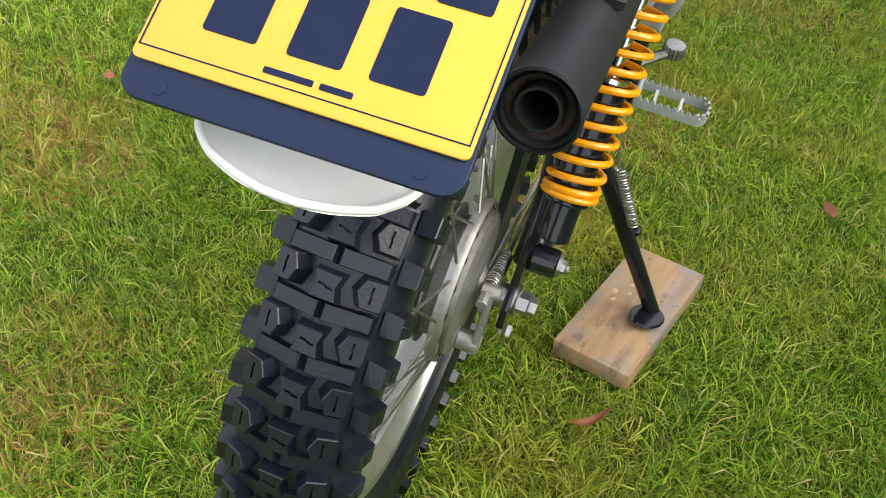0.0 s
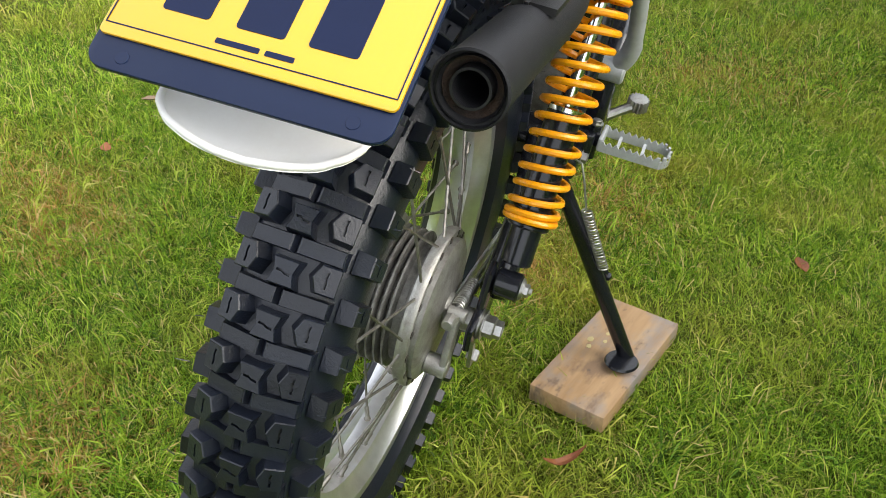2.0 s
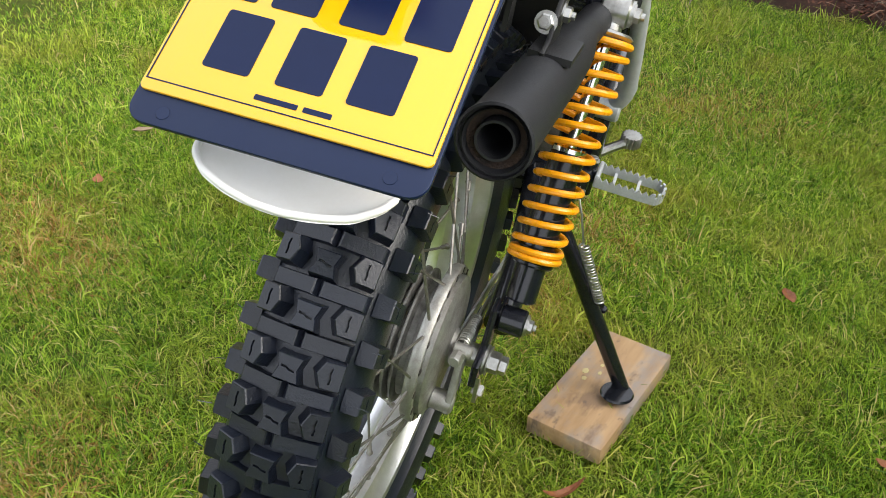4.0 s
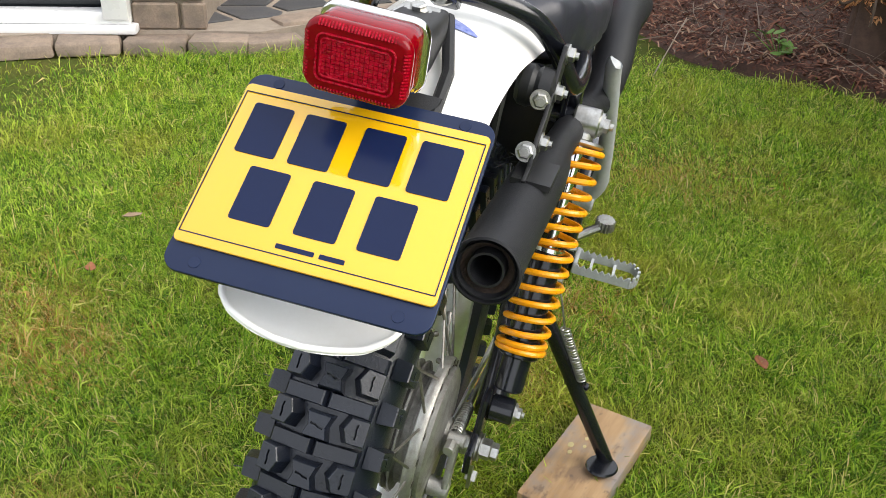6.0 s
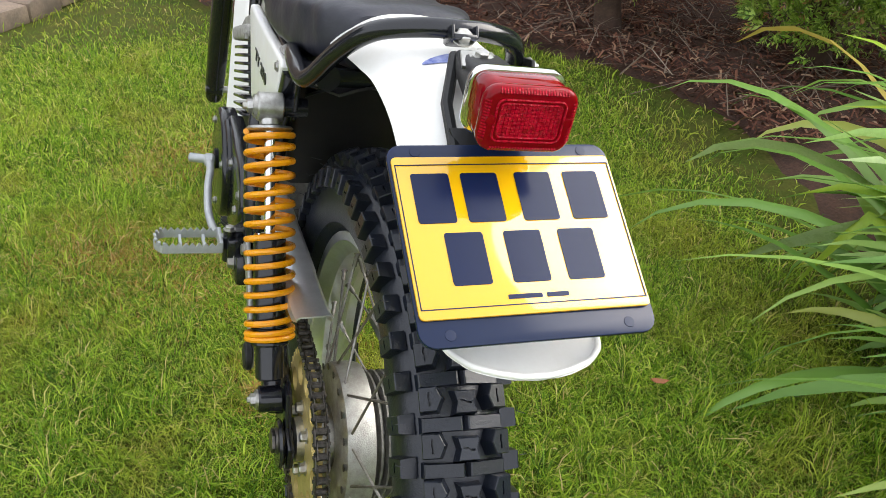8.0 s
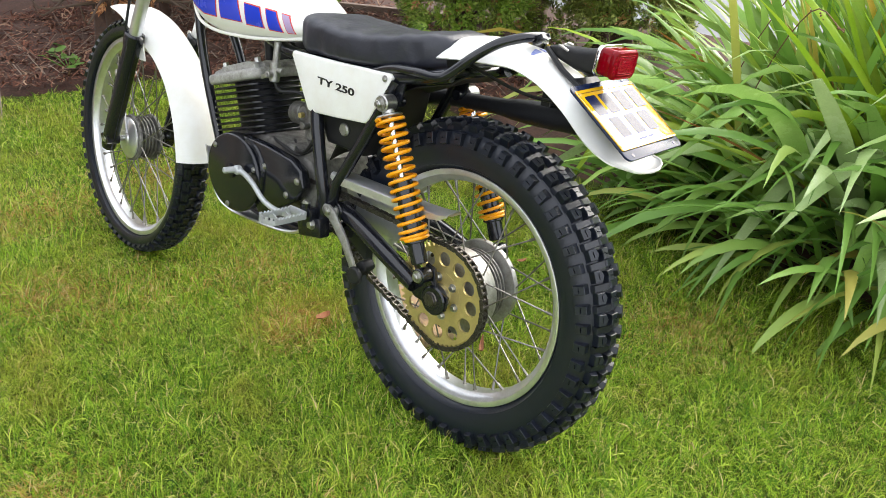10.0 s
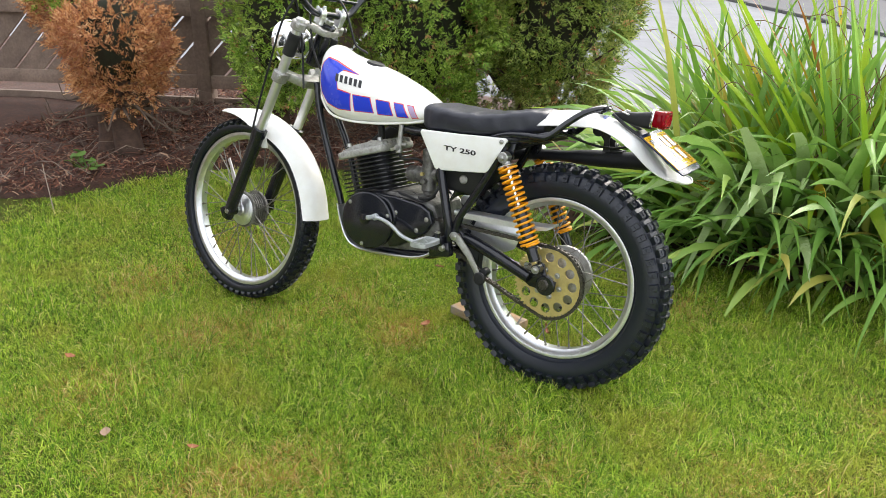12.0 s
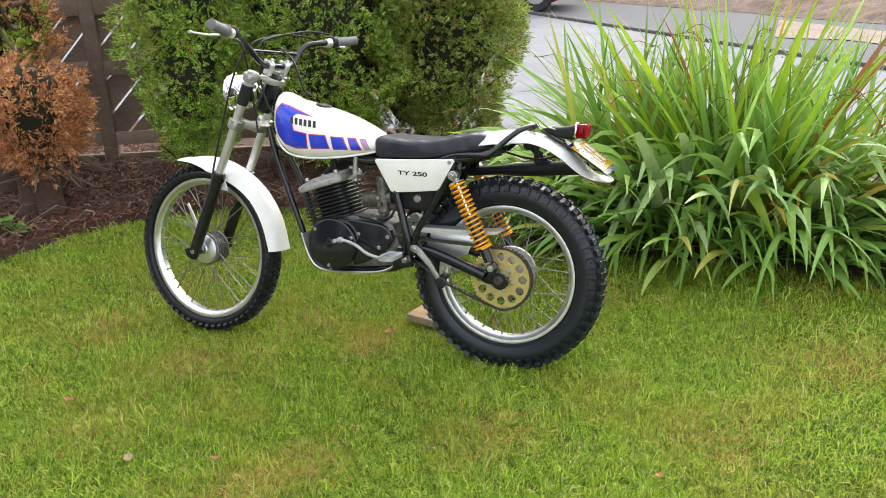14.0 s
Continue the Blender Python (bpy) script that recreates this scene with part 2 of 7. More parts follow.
def wood_material():
    """A sawn softwood face: long grain, grey damp stains, dark spots."""
    mt = bpy.data.materials.new("weathered_softwood")
    mt.use_nodes = True
    N, L = mt.node_tree.nodes, mt.node_tree.links
    p = N["Principled BSDF"]
    tc = N.new("ShaderNodeTexCoord")
    col = None
    for scale, stretch, lo, hi, c in ((7.0, (1, 9, 9), 0.35, 0.75, (0.3, 0.17, 0.075)), (9.0, (1, 1.6, 1), 0.45, 0.62, (0.27, 0.265, 0.27)), (13.0, (1, 2.2, 1), 0.56, 0.68, (0.2, 0.13, 0.085)), (30.0, (1, 1.5, 1), 0.6, 0.7, (0.1, 0.08, 0.075))):
        mp = N.new("ShaderNodeMapping")
        mp.inputs["Scale"].default_value = stretch
        mp.inputs["Location"].default_value = (scale, 1.7, 0.3)
        L.new(tc.outputs["Object"], mp.inputs["Vector"])
        nz = N.new("ShaderNodeTexNoise")
        nz.inputs["Scale"].default_value, nz.inputs["Detail"].default_value, nz.inputs["Roughness"].default_value = scale, 6, 0.6
        L.new(mp.outputs[0], nz.inputs["Vector"])
        mr = N.new("ShaderNodeMapRange")
        mr.inputs[1].default_value, mr.inputs[2].default_value, mr.inputs[4].default_value = lo, hi, 0.35 if stretch[1] > 10 else 0.75
        L.new(nz.outputs["Fac"], mr.inputs[0])
        mx = N.new("ShaderNodeMixRGB")
        mx.inputs[2].default_value = (*c, 1)
        if col is None:
            mx.inputs[1].default_value = (0.52, 0.34, 0.18, 1)
            bp = N.new("ShaderNodeBump")
            bp.inputs["Strength"].default_value, bp.inputs["Distance"].default_value = 0.5, 0.001
            L.new(nz.outputs["Fac"], bp.inputs["Height"])
            L.new(bp.outputs[0], p.inputs["Normal"])
        else:
            L.new(col, mx.inputs[1])
        L.new(mr.outputs[0], mx.inputs[0])
        col = mx.outputs[0]
    L.new(col, p.inputs["Base Color"])
    p.inputs["Roughness"].default_value = 0.7
    return mt


M_WOODB = wood_material()
# ---- the garden ----
rng = np.random.default_rng(7)


def fast_mesh(name, verts, quads, mt, tris=None):
    """A mesh from arrays: verts (n, 3), quads (m, 4), tris (k, 3)."""
    me = bpy.data.meshes.new(name)
    me.vertices.add(len(verts))
    me.vertices.foreach_set("co", np.ascontiguousarray(verts, np.float32).ravel())
    nq = 0 if quads is None else len(quads)
    nt = 0 if tris is None else len(tris)
    idx = np.concatenate([np.zeros(0, np.int32) if nq == 0 else quads.ravel(), np.zeros(0, np.int32) if nt == 0 else tris.ravel()]).astype(np.int32)
    me.loops.add(len(idx))
    me.loops.foreach_set("vertex_index", idx)
    me.polygons.add(nq + nt)
    starts = np.concatenate([np.arange(nq) * 4, nq * 4 + np.arange(nt) * 3]).astype(np.int32)
    me.polygons.foreach_set("loop_start", starts)
    me.polygons.foreach_set("use_smooth", np.ones(nq + nt, bool))
    me.update(calc_edges=True)
    me.materials.append(mt)
    return me


def foliage(name, stops, rough=0.5, patch_scale=1.4, patch=None, patch_amount=0.6, translucent=0.25, spec=0.5):
    """Leaves: a tone for each piece from the stops (at, colour), patches of another tone across the place, light let through."""
    mt = bpy.data.materials.new(name)
    mt.use_nodes = True
    N, L = mt.node_tree.nodes, mt.node_tree.links
    p = N["Principled BSDF"]
    geo = N.new("ShaderNodeNewGeometry")
    ramp = N.new("ShaderNodeValToRGB")
    el = ramp.color_ramp.elements
    for k, (at, c) in enumerate(stops):
        e = el[k] if k < 2 else el.new(at)
        e.position, e.color = at, (*c, 1)
    L.new(geo.outputs["Random Per Island"], ramp.inputs[0])
    out = ramp.outputs[0]
    if patch:
        n1 = N.new("ShaderNodeTexNoise")
        n1.inputs["Scale"].default_value, n1.inputs["Detail"].default_value, n1.inputs["Roughness"].default_value = patch_scale, 5, 0.6
        L.new(geo.outputs["Position"], n1.inputs["Vector"])
        mr = N.new("ShaderNodeMapRange")
        mr.inputs[1].default_value, mr.inputs[2].default_value, mr.inputs[4].default_value = 0.49, 0.66, patch_amount
        L.new(n1.outputs["Fac"], mr.inputs[0])
        mx = N.new("ShaderNodeMixRGB")
        mx.inputs[2].default_value = (*patch, 1)
        L.new(mr.outputs[0], mx.inputs[0])
        L.new(out, mx.inputs[1])
        out = mx.outputs[0]
    L.new(out, p.inputs["Base Color"])
    p.inputs["Roughness"].default_value = rough
    p.inputs["Specular IOR Level"].default_value = spec
    tr = N.new("ShaderNodeBsdfTranslucent")
    L.new(out, tr.inputs["Color"])
    ms = N.new("ShaderNodeMixShader")
    ms.inputs[0].default_value = translucent
    L.new(p.outputs[0], ms.inputs[1])
    L.new(tr.outputs[0], ms.inputs[2])
    L.new(ms.outputs[0], N["Material Output"].inputs["Surface"])
    return mt


# the lawn's edge towards the bed, and the patio's edge
EDGE = [(9.0, 0.9), (5.0, 0.45), (3.5, 0.12), (3.15, -0.09), (2.92, -0.2), (2.8, -0.45), (2.65, -0.9), (2.52, -1.06), (2.2, -1.32), (1.9, -1.46), (1.5, -1.52), (1.0, -1.42), (0.6, -1.3), (0.25, -1.2), (-0.2, -1.14), (-0.6, -1.12), (-1.0, -1.12), (-1.6, -1.1), (-3.0, -1.0), (-6.0, -1.0)]
KERB = [(1.3, 3.6), (1.75, 2.6), (1.97, 2.22), (2.15, 1.95), (2.27, 1.66), (2.36, 1.34), (2.5, 1.2)]
KERB_BACK = [(2.6, 1.36), (2.79, 1.18), (2.97, 0.95), (3.25, 0.72), (3.7, 0.47), (4.8, 0.2)]


def lawn_side(x, y):
    """True where grass grows."""
    ex, ey = np.array([p[0] for p in EDGE])[::-1], np.array([p[1] for p in EDGE])[::-1]
    ok = y > np.interp(x, ex, ey) + 0.025 * np.sin(x * 23) + 0.02 * np.sin(x * 57 + 1)
    kx = np.array([p[0] for p in KERB][:6] + [2.72, 3.4, 4.8])
    ky = np.array([p[1] for p in KERB][:6] + [1.1, 0.66, 0.2])
    return ok & ~((x > 1.3) & (y > np.interp(x, kx, ky) - 0.02))


M_LAWN = material("lawn_thatch", (0.06, 0.085, 0.012), 0.95, second=(0.11, 0.1, 0.026), scale=9, amount=0.8, fine=0.6, fine_scale=90, bump=1.0, spec=0.15)
bm = bmesh.new()
bmesh.ops.create_grid(bm, x_segments=60, y_segments=60, size=14)
outer = [bm.verts.new(p) for p in ((-400, -400, 0), (400, -400, 0), (400, 400, 0), (-400, 400, 0))]
edge = sorted([v for v in bm.verts if v.is_boundary], key=lambda v: math.atan2(v.co.y, v.co.x))
for v in bm.verts:
    if v not in outer:
        v.co.z = noise.noise(Vector((v.co.x * 0.9, v.co.y * 0.9, 0))) * 0.003 - 0.02
corner = {}
for o in outer:
    corner[(o.co.x > 0, o.co.y > 0)] = o
    o.co.z = -0.02
for a, b in zip(edge, edge[1:] + edge[:1]):
    m = (a.co + b.co) / 2
    if abs(m.x) > abs(m.y):
        k = (m.x > 0, a.co.y > 0 if abs(a.co.y) > 0 else b.co.y > 0)
    else:
        k = (a.co.x > 0 if abs(a.co.x) > 0 else b.co.x > 0, m.y > 0)
    bm.faces.new((a, b, corner[k]))
for o, q in (((True, False), (True, True)), ((True, True), (False, True)), ((False, True), (False, False)), ((False, False), (True, False))):
    a, b = corner[o], corner[q]
    mid = min(edge, key=lambda v: ((v.co - (a.co + b.co) / 2).length))
    bm.faces.new((a, b, mid))
bmesh.ops.recalc_face_normals(bm, faces=bm.faces)
ground = part("ground", bm, M_LAWN, None)
if ground.data.polygons[0].normal.z < 0:
    ground.data.flip_normals()
tagged(ground, "lawn soil with moss and dead grass", "lawn", kind="structure")

# -- grass blades
GRASS = foliage("grass_blade", [(0.0, (0.03, 0.085, 0.006)), (0.3, (0.16, 0.32, 0.016)), (0.62, (0.36, 0.54, 0.036)), (0.88, (0.56, 0.68, 0.085)), (0.95, (0.68, 0.6, 0.2)), (1.0, (0.7, 0.53, 0.27))],
                0.5, 2.6, (0.52, 0.42, 0.07), 0.42, 0.3, 0.3)
STRAW = foliage("dead_grass_blade", [(0.0, (0.36, 0.19, 0.05)), (0.5, (0.6, 0.34, 0.11)), (1.0, (0.75, 0.56, 0.27))], 0.7, translucent=0.25, spec=0.2)
# where the lawn has browned: centre, reach
BROWN_PATCHES = [(1.0, 0.24, 0.2), (1.15, 0.4, 0.14), (1.16, 0.8, 0.2), (0.86, -0.1, 0.16), (1.65, 0.15, 0.2), (0.5, 1.0, 0.18), (-0.1, 0.5, 0.15), (-0.72, 0.34, 0.2), (-1.1, -0.27, 0.2), (-0.17, -0.68, 0.16), (0.38, 0.8, 0.14), (1.65, -0.32, 0.25), (0.55, 0.02, 0.1)]


def grass_field(name, n, x0, x1, y0, y1, broad=1.0, without=None, dead=False):
    """Bent blades, each a narrow leaf folded once, lying over one another in tufts."""
    if dead:
        k = rng.integers(0, len(BROWN_PATCHES), n)
        c = np.array(BROWN_PATCHES)[k]
        x, y = c[:, 0] + rng.normal(0, 0.6, n) * c[:, 2], c[:, 1] + rng.normal(0, 0.6, n) * c[:, 2]
    else:
        x, y = rng.uniform(x0, x1, n), rng.uniform(y0, y1, n)
    keep = lawn_side(x, y)
    if not dead:
        # thinner green where the lawn has browned
        for cx, cy, r in BROWN_PATCHES:
            g = np.exp(-((x - cx) ** 2 + (y - cy) ** 2) / (0.7 * r) ** 2)
            keep &= rng.uniform(0, 1, len(x)) > 0.55 * g
    if without:
        keep &= ~((x > without[0]) & (x < without[1]) & (y > without[2]) & (y < without[3]))
    x, y = x[keep], y[keep]
    if not dead:
        # the fields run into one another with no straight border
        x, y = x + rng.normal(0, 0.12, len(x)), y + rng.normal(0, 0.12, len(y))
        inside = lawn_side(x, y)
        x, y = x[inside], y[inside]
    n = len(x)
    clump = np.sin(x * 31 + 3 * np.sin(y * 17)) * np.sin(y * 29 + 2 * np.sin(x * 23))
    clump2 = np.sin(x * 5.1 + 1.3 * np.sin(y * 4.3)) * np.sin(y * 6.2 + 1.1 * np.sin(x * 3.7))
    h = rng.gamma(5.0, 0.0062, n).clip(0.014, 0.07) * (1 + 0.35 * clump + 0.2 * clump2) * (0.8 if dead else 1.0)
    # longer grass along the patio's kerb
    for (kx, ky) in KERB[1:] + KERB_BACK:
        d = np.hypot(x - kx, y - ky)
        h *= 1 + 0.4 * np.exp(-(d / 0.16) ** 2)
    turn = rng.uniform(0, 2 * np.pi, n) * 0.8 + 2.6 * clump + 2.0 * clump2
    lean = rng.gamma(5.0, 0.2, n).clip(0.15, 1.42)
    wid = rng.uniform(0.0005, 0.001, n) * (0.75 + 8 * h) * broad
    d = np.stack([np.cos(turn), np.sin(turn), np.zeros(n)], 1)
    roll = turn + rng.normal(0, 0.6, n)
    sd = np.stack([-np.sin(roll), np.cos(roll), rng.normal(0, 0.35, n)], 1)
    base = np.stack([x, y, np.full(n, -0.024)], 1)
    up = np.array([0, 0, 1.0])
    mid = base + d * (h * np.sin(lean) * 0.36)[:, None] + up * (h * np.cos(lean * 0.5) * 0.56)[:, None]
    tip = base + d * (h * np.sin(lean) * 0.98)[:, None] + up * (h * np.cos(lean) * 0.98).clip(0.016)[:, None]
    w = sd * wid[:, None]
    v = np.stack([base - w * 0.4, mid + w, tip, mid - w], 1).reshape(-1, 3)
    return fast_mesh(name, v, np.arange(n)[:, None] * 4 + np.array([[0, 1, 2, 3]]), STRAW if dead else GRASS)


NEAR = (-0.8, 1.5, -0.98, 1.05)
MIDDLE = (-1.55, 2.75, -1.2, 1.7)
LAWN_LABEL = "short uneven green lawn grass with straw-coloured patches"
tagged(new("grass", grass_field("grass", 430000, *NEAR)), LAWN_LABEL, "grass", kind="stuff")
tagged(new("grass", grass_field("grass", 500000, *MIDDLE, 1.35, NEAR)), LAWN_LABEL, "grass", kind="stuff")
tagged(new("grass", grass_field("grass", 90000, -3.6, 5.0, -1.5, 3.2, 2.6, MIDDLE)), LAWN_LABEL, "grass", kind="stuff")
tagged(new("dead_grass", grass_field("dead_grass", 52000, 0, 0, 0, 0, 1.1, None, True)), "browned dead grass blades in worn patches of the lawn", "grass", kind="stuff")

# -- planting bed
bm = bmesh.new()
strip = []
for i in range(121):
    x = 9.0 - 15.0 * i / 120
    y0 = float(np.interp(x, [p[0] for p in EDGE][::-1], [p[1] for p in EDGE][::-1])) + 0.02 * math.sin(x * 23)
    row = []
    for j in range(26):
        f = j / 25
        y = y0 + (-3.4 - y0) * f
        row.append(Vector((x, y, -0.03 + 0.059 * min(1, f * 8) + 0.03 * noise.noise(Vector((x * 3, y * 3, 1))) * min(1, f * 6))))
    strip.append(row)
loft(bm, strip, closed=False, cap=False)
M_SOIL = material("bark_and_soil", (0.055, 0.028, 0.02), 0.95, second=(0.105, 0.052, 0.036), scale=16, amount=0.8, fine=0.6, fine_scale=110, bump=1.5)
bed = part("planting_bed", bm, M_SOIL, None)
if bed.data.polygons[0].normal.z < 0:
    bed.data.flip_normals()
tagged(bed, "dark planting bed with brown bark and dead needles", "soil", kind="structure")


def scatter_bits(name, n, region, stops, length, width, lift, mt_rough=0.9, curl=0.3):
    """Loose needles and twigs lying about."""
    x, y = rng.uniform(region[0], region[1], n), rng.uniform(region[2], region[3], n)
    ex, ey = np.array([p[0] for p in EDGE])[::-1], np.array([p[1] for p in EDGE])[::-1]
    keep = y < np.interp(x, ex, ey) + 0.03 * rng.normal(0, 1, n)
    x, y = x[keep], y[keep]
    n = len(x)
    a = rng.uniform(0, 2 * np.pi, n)
    L = rng.gamma(3, length / 3, n)
    d = np.stack([np.cos(a), np.sin(a), rng.normal(0, curl, n)], 1)
    s = np.stack([-np.sin(a), np.cos(a), rng.normal(0, 0.3, n)], 1) * (width * rng.uniform(0.6, 1.4, n))[:, None]
    c = np.stack([x, y, 0.025 + np.abs(rng.normal(0, lift, n))], 1)
    m = c + np.stack([rng.normal(0, 0.1, n), rng.normal(0, 0.1, n), rng.uniform(0, 0.25, n)], 1) * L[:, None]
    p, q = c - d * L[:, None] / 2, c + d * L[:, None] / 2
    v = np.stack([p - s, p + s, m + s, m - s, q + s, q - s], 1).reshape(-1, 3)
    i = np.arange(n)[:, None] * 6
    quads = np.concatenate([i + np.array([[0, 1, 2, 3]]), i + np.array([[3, 2, 4, 5]])])
    return new(name, fast_mesh(name, v, quads, foliage(name + "_tone", stops, mt_rough, translucent=0.02, spec=0.2)))


tagged(scatter_bits("bark_mulch", 30000, (1.2, 4.2, -2.6, 0.4), [(0.0, (0.045, 0.02, 0.015)), (0.5, (0.135, 0.058, 0.04)), (0.85, (0.24, 0.11, 0.07)), (1.0, (0.4, 0.27, 0.18))], 0.036, 0.0032, 0.014),
       "brown bark chips and dead conifer needles on soil", "mulch", kind="stuff")
tagged(scatter_bits("dead_twigs", 900, (1.4, 3.8, -2.4, 0.2), [(0.0, (0.14, 0.1, 0.075)), (1.0, (0.3, 0.24, 0.19))], 0.24, 0.0016, 0.03, curl=0.12),
       "thin grey-brown dead twigs on the bed", "twigs", kind="stuff")


# -- conifers
def sprays(centres, outward, size, mt, name, droop=0.35, per=9):
    """Flat fans of scale-leaved twiglets, one island each."""
    n = len(centres)
    o = outward / np.linalg.norm(outward, axis=1, keepdims=True)
    o = o + rng.normal(0, 0.45, (n, 3))
    o[:, 2] += 0.25
    o /= np.linalg.norm(o, axis=1, keepdims=True)
    r = rng.normal(0, 1, (n, 3))
    s = np.cross(o, r)
    s /= np.linalg.norm(s, axis=1, keepdims=True)
    nn = np.cross(o, s)
    L = rng.uniform(0.6, 1.25, n) * size
    V, Q = [], []
    for k in range(per):
        f = k / (per - 1)
        side = 0 if k == per - 1 else (1 if k % 2 else -1)
        at = 0.1 + 0.8 * f
        ang = 0.0 if side == 0 else side * rng.uniform(0.55, 0.95, n)
        ln = L * (0.62 * (1 - 0.62 * f) if side else 0.45) * rng.uniform(0.75, 1.25, n)
        root = centres + o * (L * at)[:, None] - nn * (L * droop * at ** 2)[:, None]
        dr = o * np.cos(ang)[..., None] + s * np.sin(ang)[..., None] if side else o
        dr = dr - nn * rng.uniform(0.0, 0.5, n)[:, None]
        wv = np.cross(dr, nn)
        wv /= np.linalg.norm(wv, axis=1, keepdims=True)
        w = wv * (ln * 0.17)[:, None]
        tip = root + dr * ln[:, None]
        mid = root + dr * (ln * 0.5)[:, None]
        V.append(np.stack([root, mid + w, tip, mid - w], 1))
    v = np.stack(V, 1).reshape(-1, 3)
    q = np.arange(n * per * 4).reshape(-1, 4)
    return fast_mesh(name, v, q, mt)


GREEN = foliage("conifer_leaf", [(0.0, (0.085, 0.17, 0.025)), (0.4, (0.255, 0.425, 0.05)), (0.75, (0.43, 0.6, 0.1)), (1.0, (0.58, 0.7, 0.18))], 0.5, 3.0, (0.42, 0.38, 0.12), 0.35, 0.34, 0.4)
# Dimmed, more olive copy of conifer_leaf: two trees' lower brightness put into the colour.
GREEN_DIM = foliage("dimmed_conifer_leaf", [(0.0, (0.065, 0.12, 0.023)), (0.4, (0.21, 0.31, 0.05)), (0.75, (0.37, 0.46, 0.095)), (1.0, (0.52, 0.57, 0.165))], 0.5, 3.0, (0.36, 0.31, 0.1), 0.4, 0.3, 0.4)
BROWN = foliage("dead_conifer_leaf", [(0.0, (0.26, 0.11, 0.06)), (0.4, (0.58, 0.27, 0.125)), (0.75, (0.76, 0.42, 0.19)), (1.0, (0.8, 0.54, 0.3))], 0.75, 4.0, (0.38, 0.15, 0.09), 0.6, 0.3, 0.2)
M_BARK = material("conifer_bark", (0.09, 0.052, 0.036), 0.9, second=(0.045, 0.028, 0.021), scale=22, amount=0.8, fine=0.4, fine_scale=90, bump=1.2)
M_DARK = material("crown_shade_core", (0.018, 0.02, 0.01), 0.95, second=(0.03, 0.025, 0.015), scale=14, amount=0.6, fine=0.4, fine_scale=60, bump=1.0)


def shell_points(n, c, r, z0, z1, bottom_taper=0.25, seed=0, lump=0.22, floor_noise=0.1, gap=-0.24):
    """Points over an uneven, lumpy upright crown, with their outward ways."""
    a = rng.uniform(0, 2 * np.pi, n)
    f = rng.uniform(0, 1, n)
    z = z0 + (z1 - z0) * f
    prof = np.clip(f / max(bottom_taper, 1e-3), 0.35, 1) ** 0.5 * np.sqrt(np.clip(1 - np.clip((f - 0.75) / 0.27, 0, 1) ** 2, 0.02, 1))
    lumps = np.array([noise.noise(Vector((math.cos(t) * 1.7 + seed, math.sin(t) * 1.7, zz * 2.6))) + 0.5 * noise.noise(Vector((math.cos(t) * 4 + seed, math.sin(t) * 4, zz * 6.5))) for t, zz in zip(a, z)])
    rad = r * prof * (1 + lump * lumps) * (1 - 0.18 * rng.uniform(0, 1, n) ** 2)
    p = np.stack([c[0] + rad * np.cos(a), c[1] + rad * np.sin(a), z + floor_noise * lumps], 1)
    o = np.stack([np.cos(a), np.sin(a), np.full(n, 0.1)], 1)
    # leave hollows where the crown is thin
    fine = np.array([noise.noise(Vector((math.cos(t) * 5.5 + seed, math.sin(t) * 5.5 + 9, zz * 8))) for t, zz in zip(a, z)])
    keep = (lumps > -0.42) & (fine > gap)
    return p[keep], o[keep]


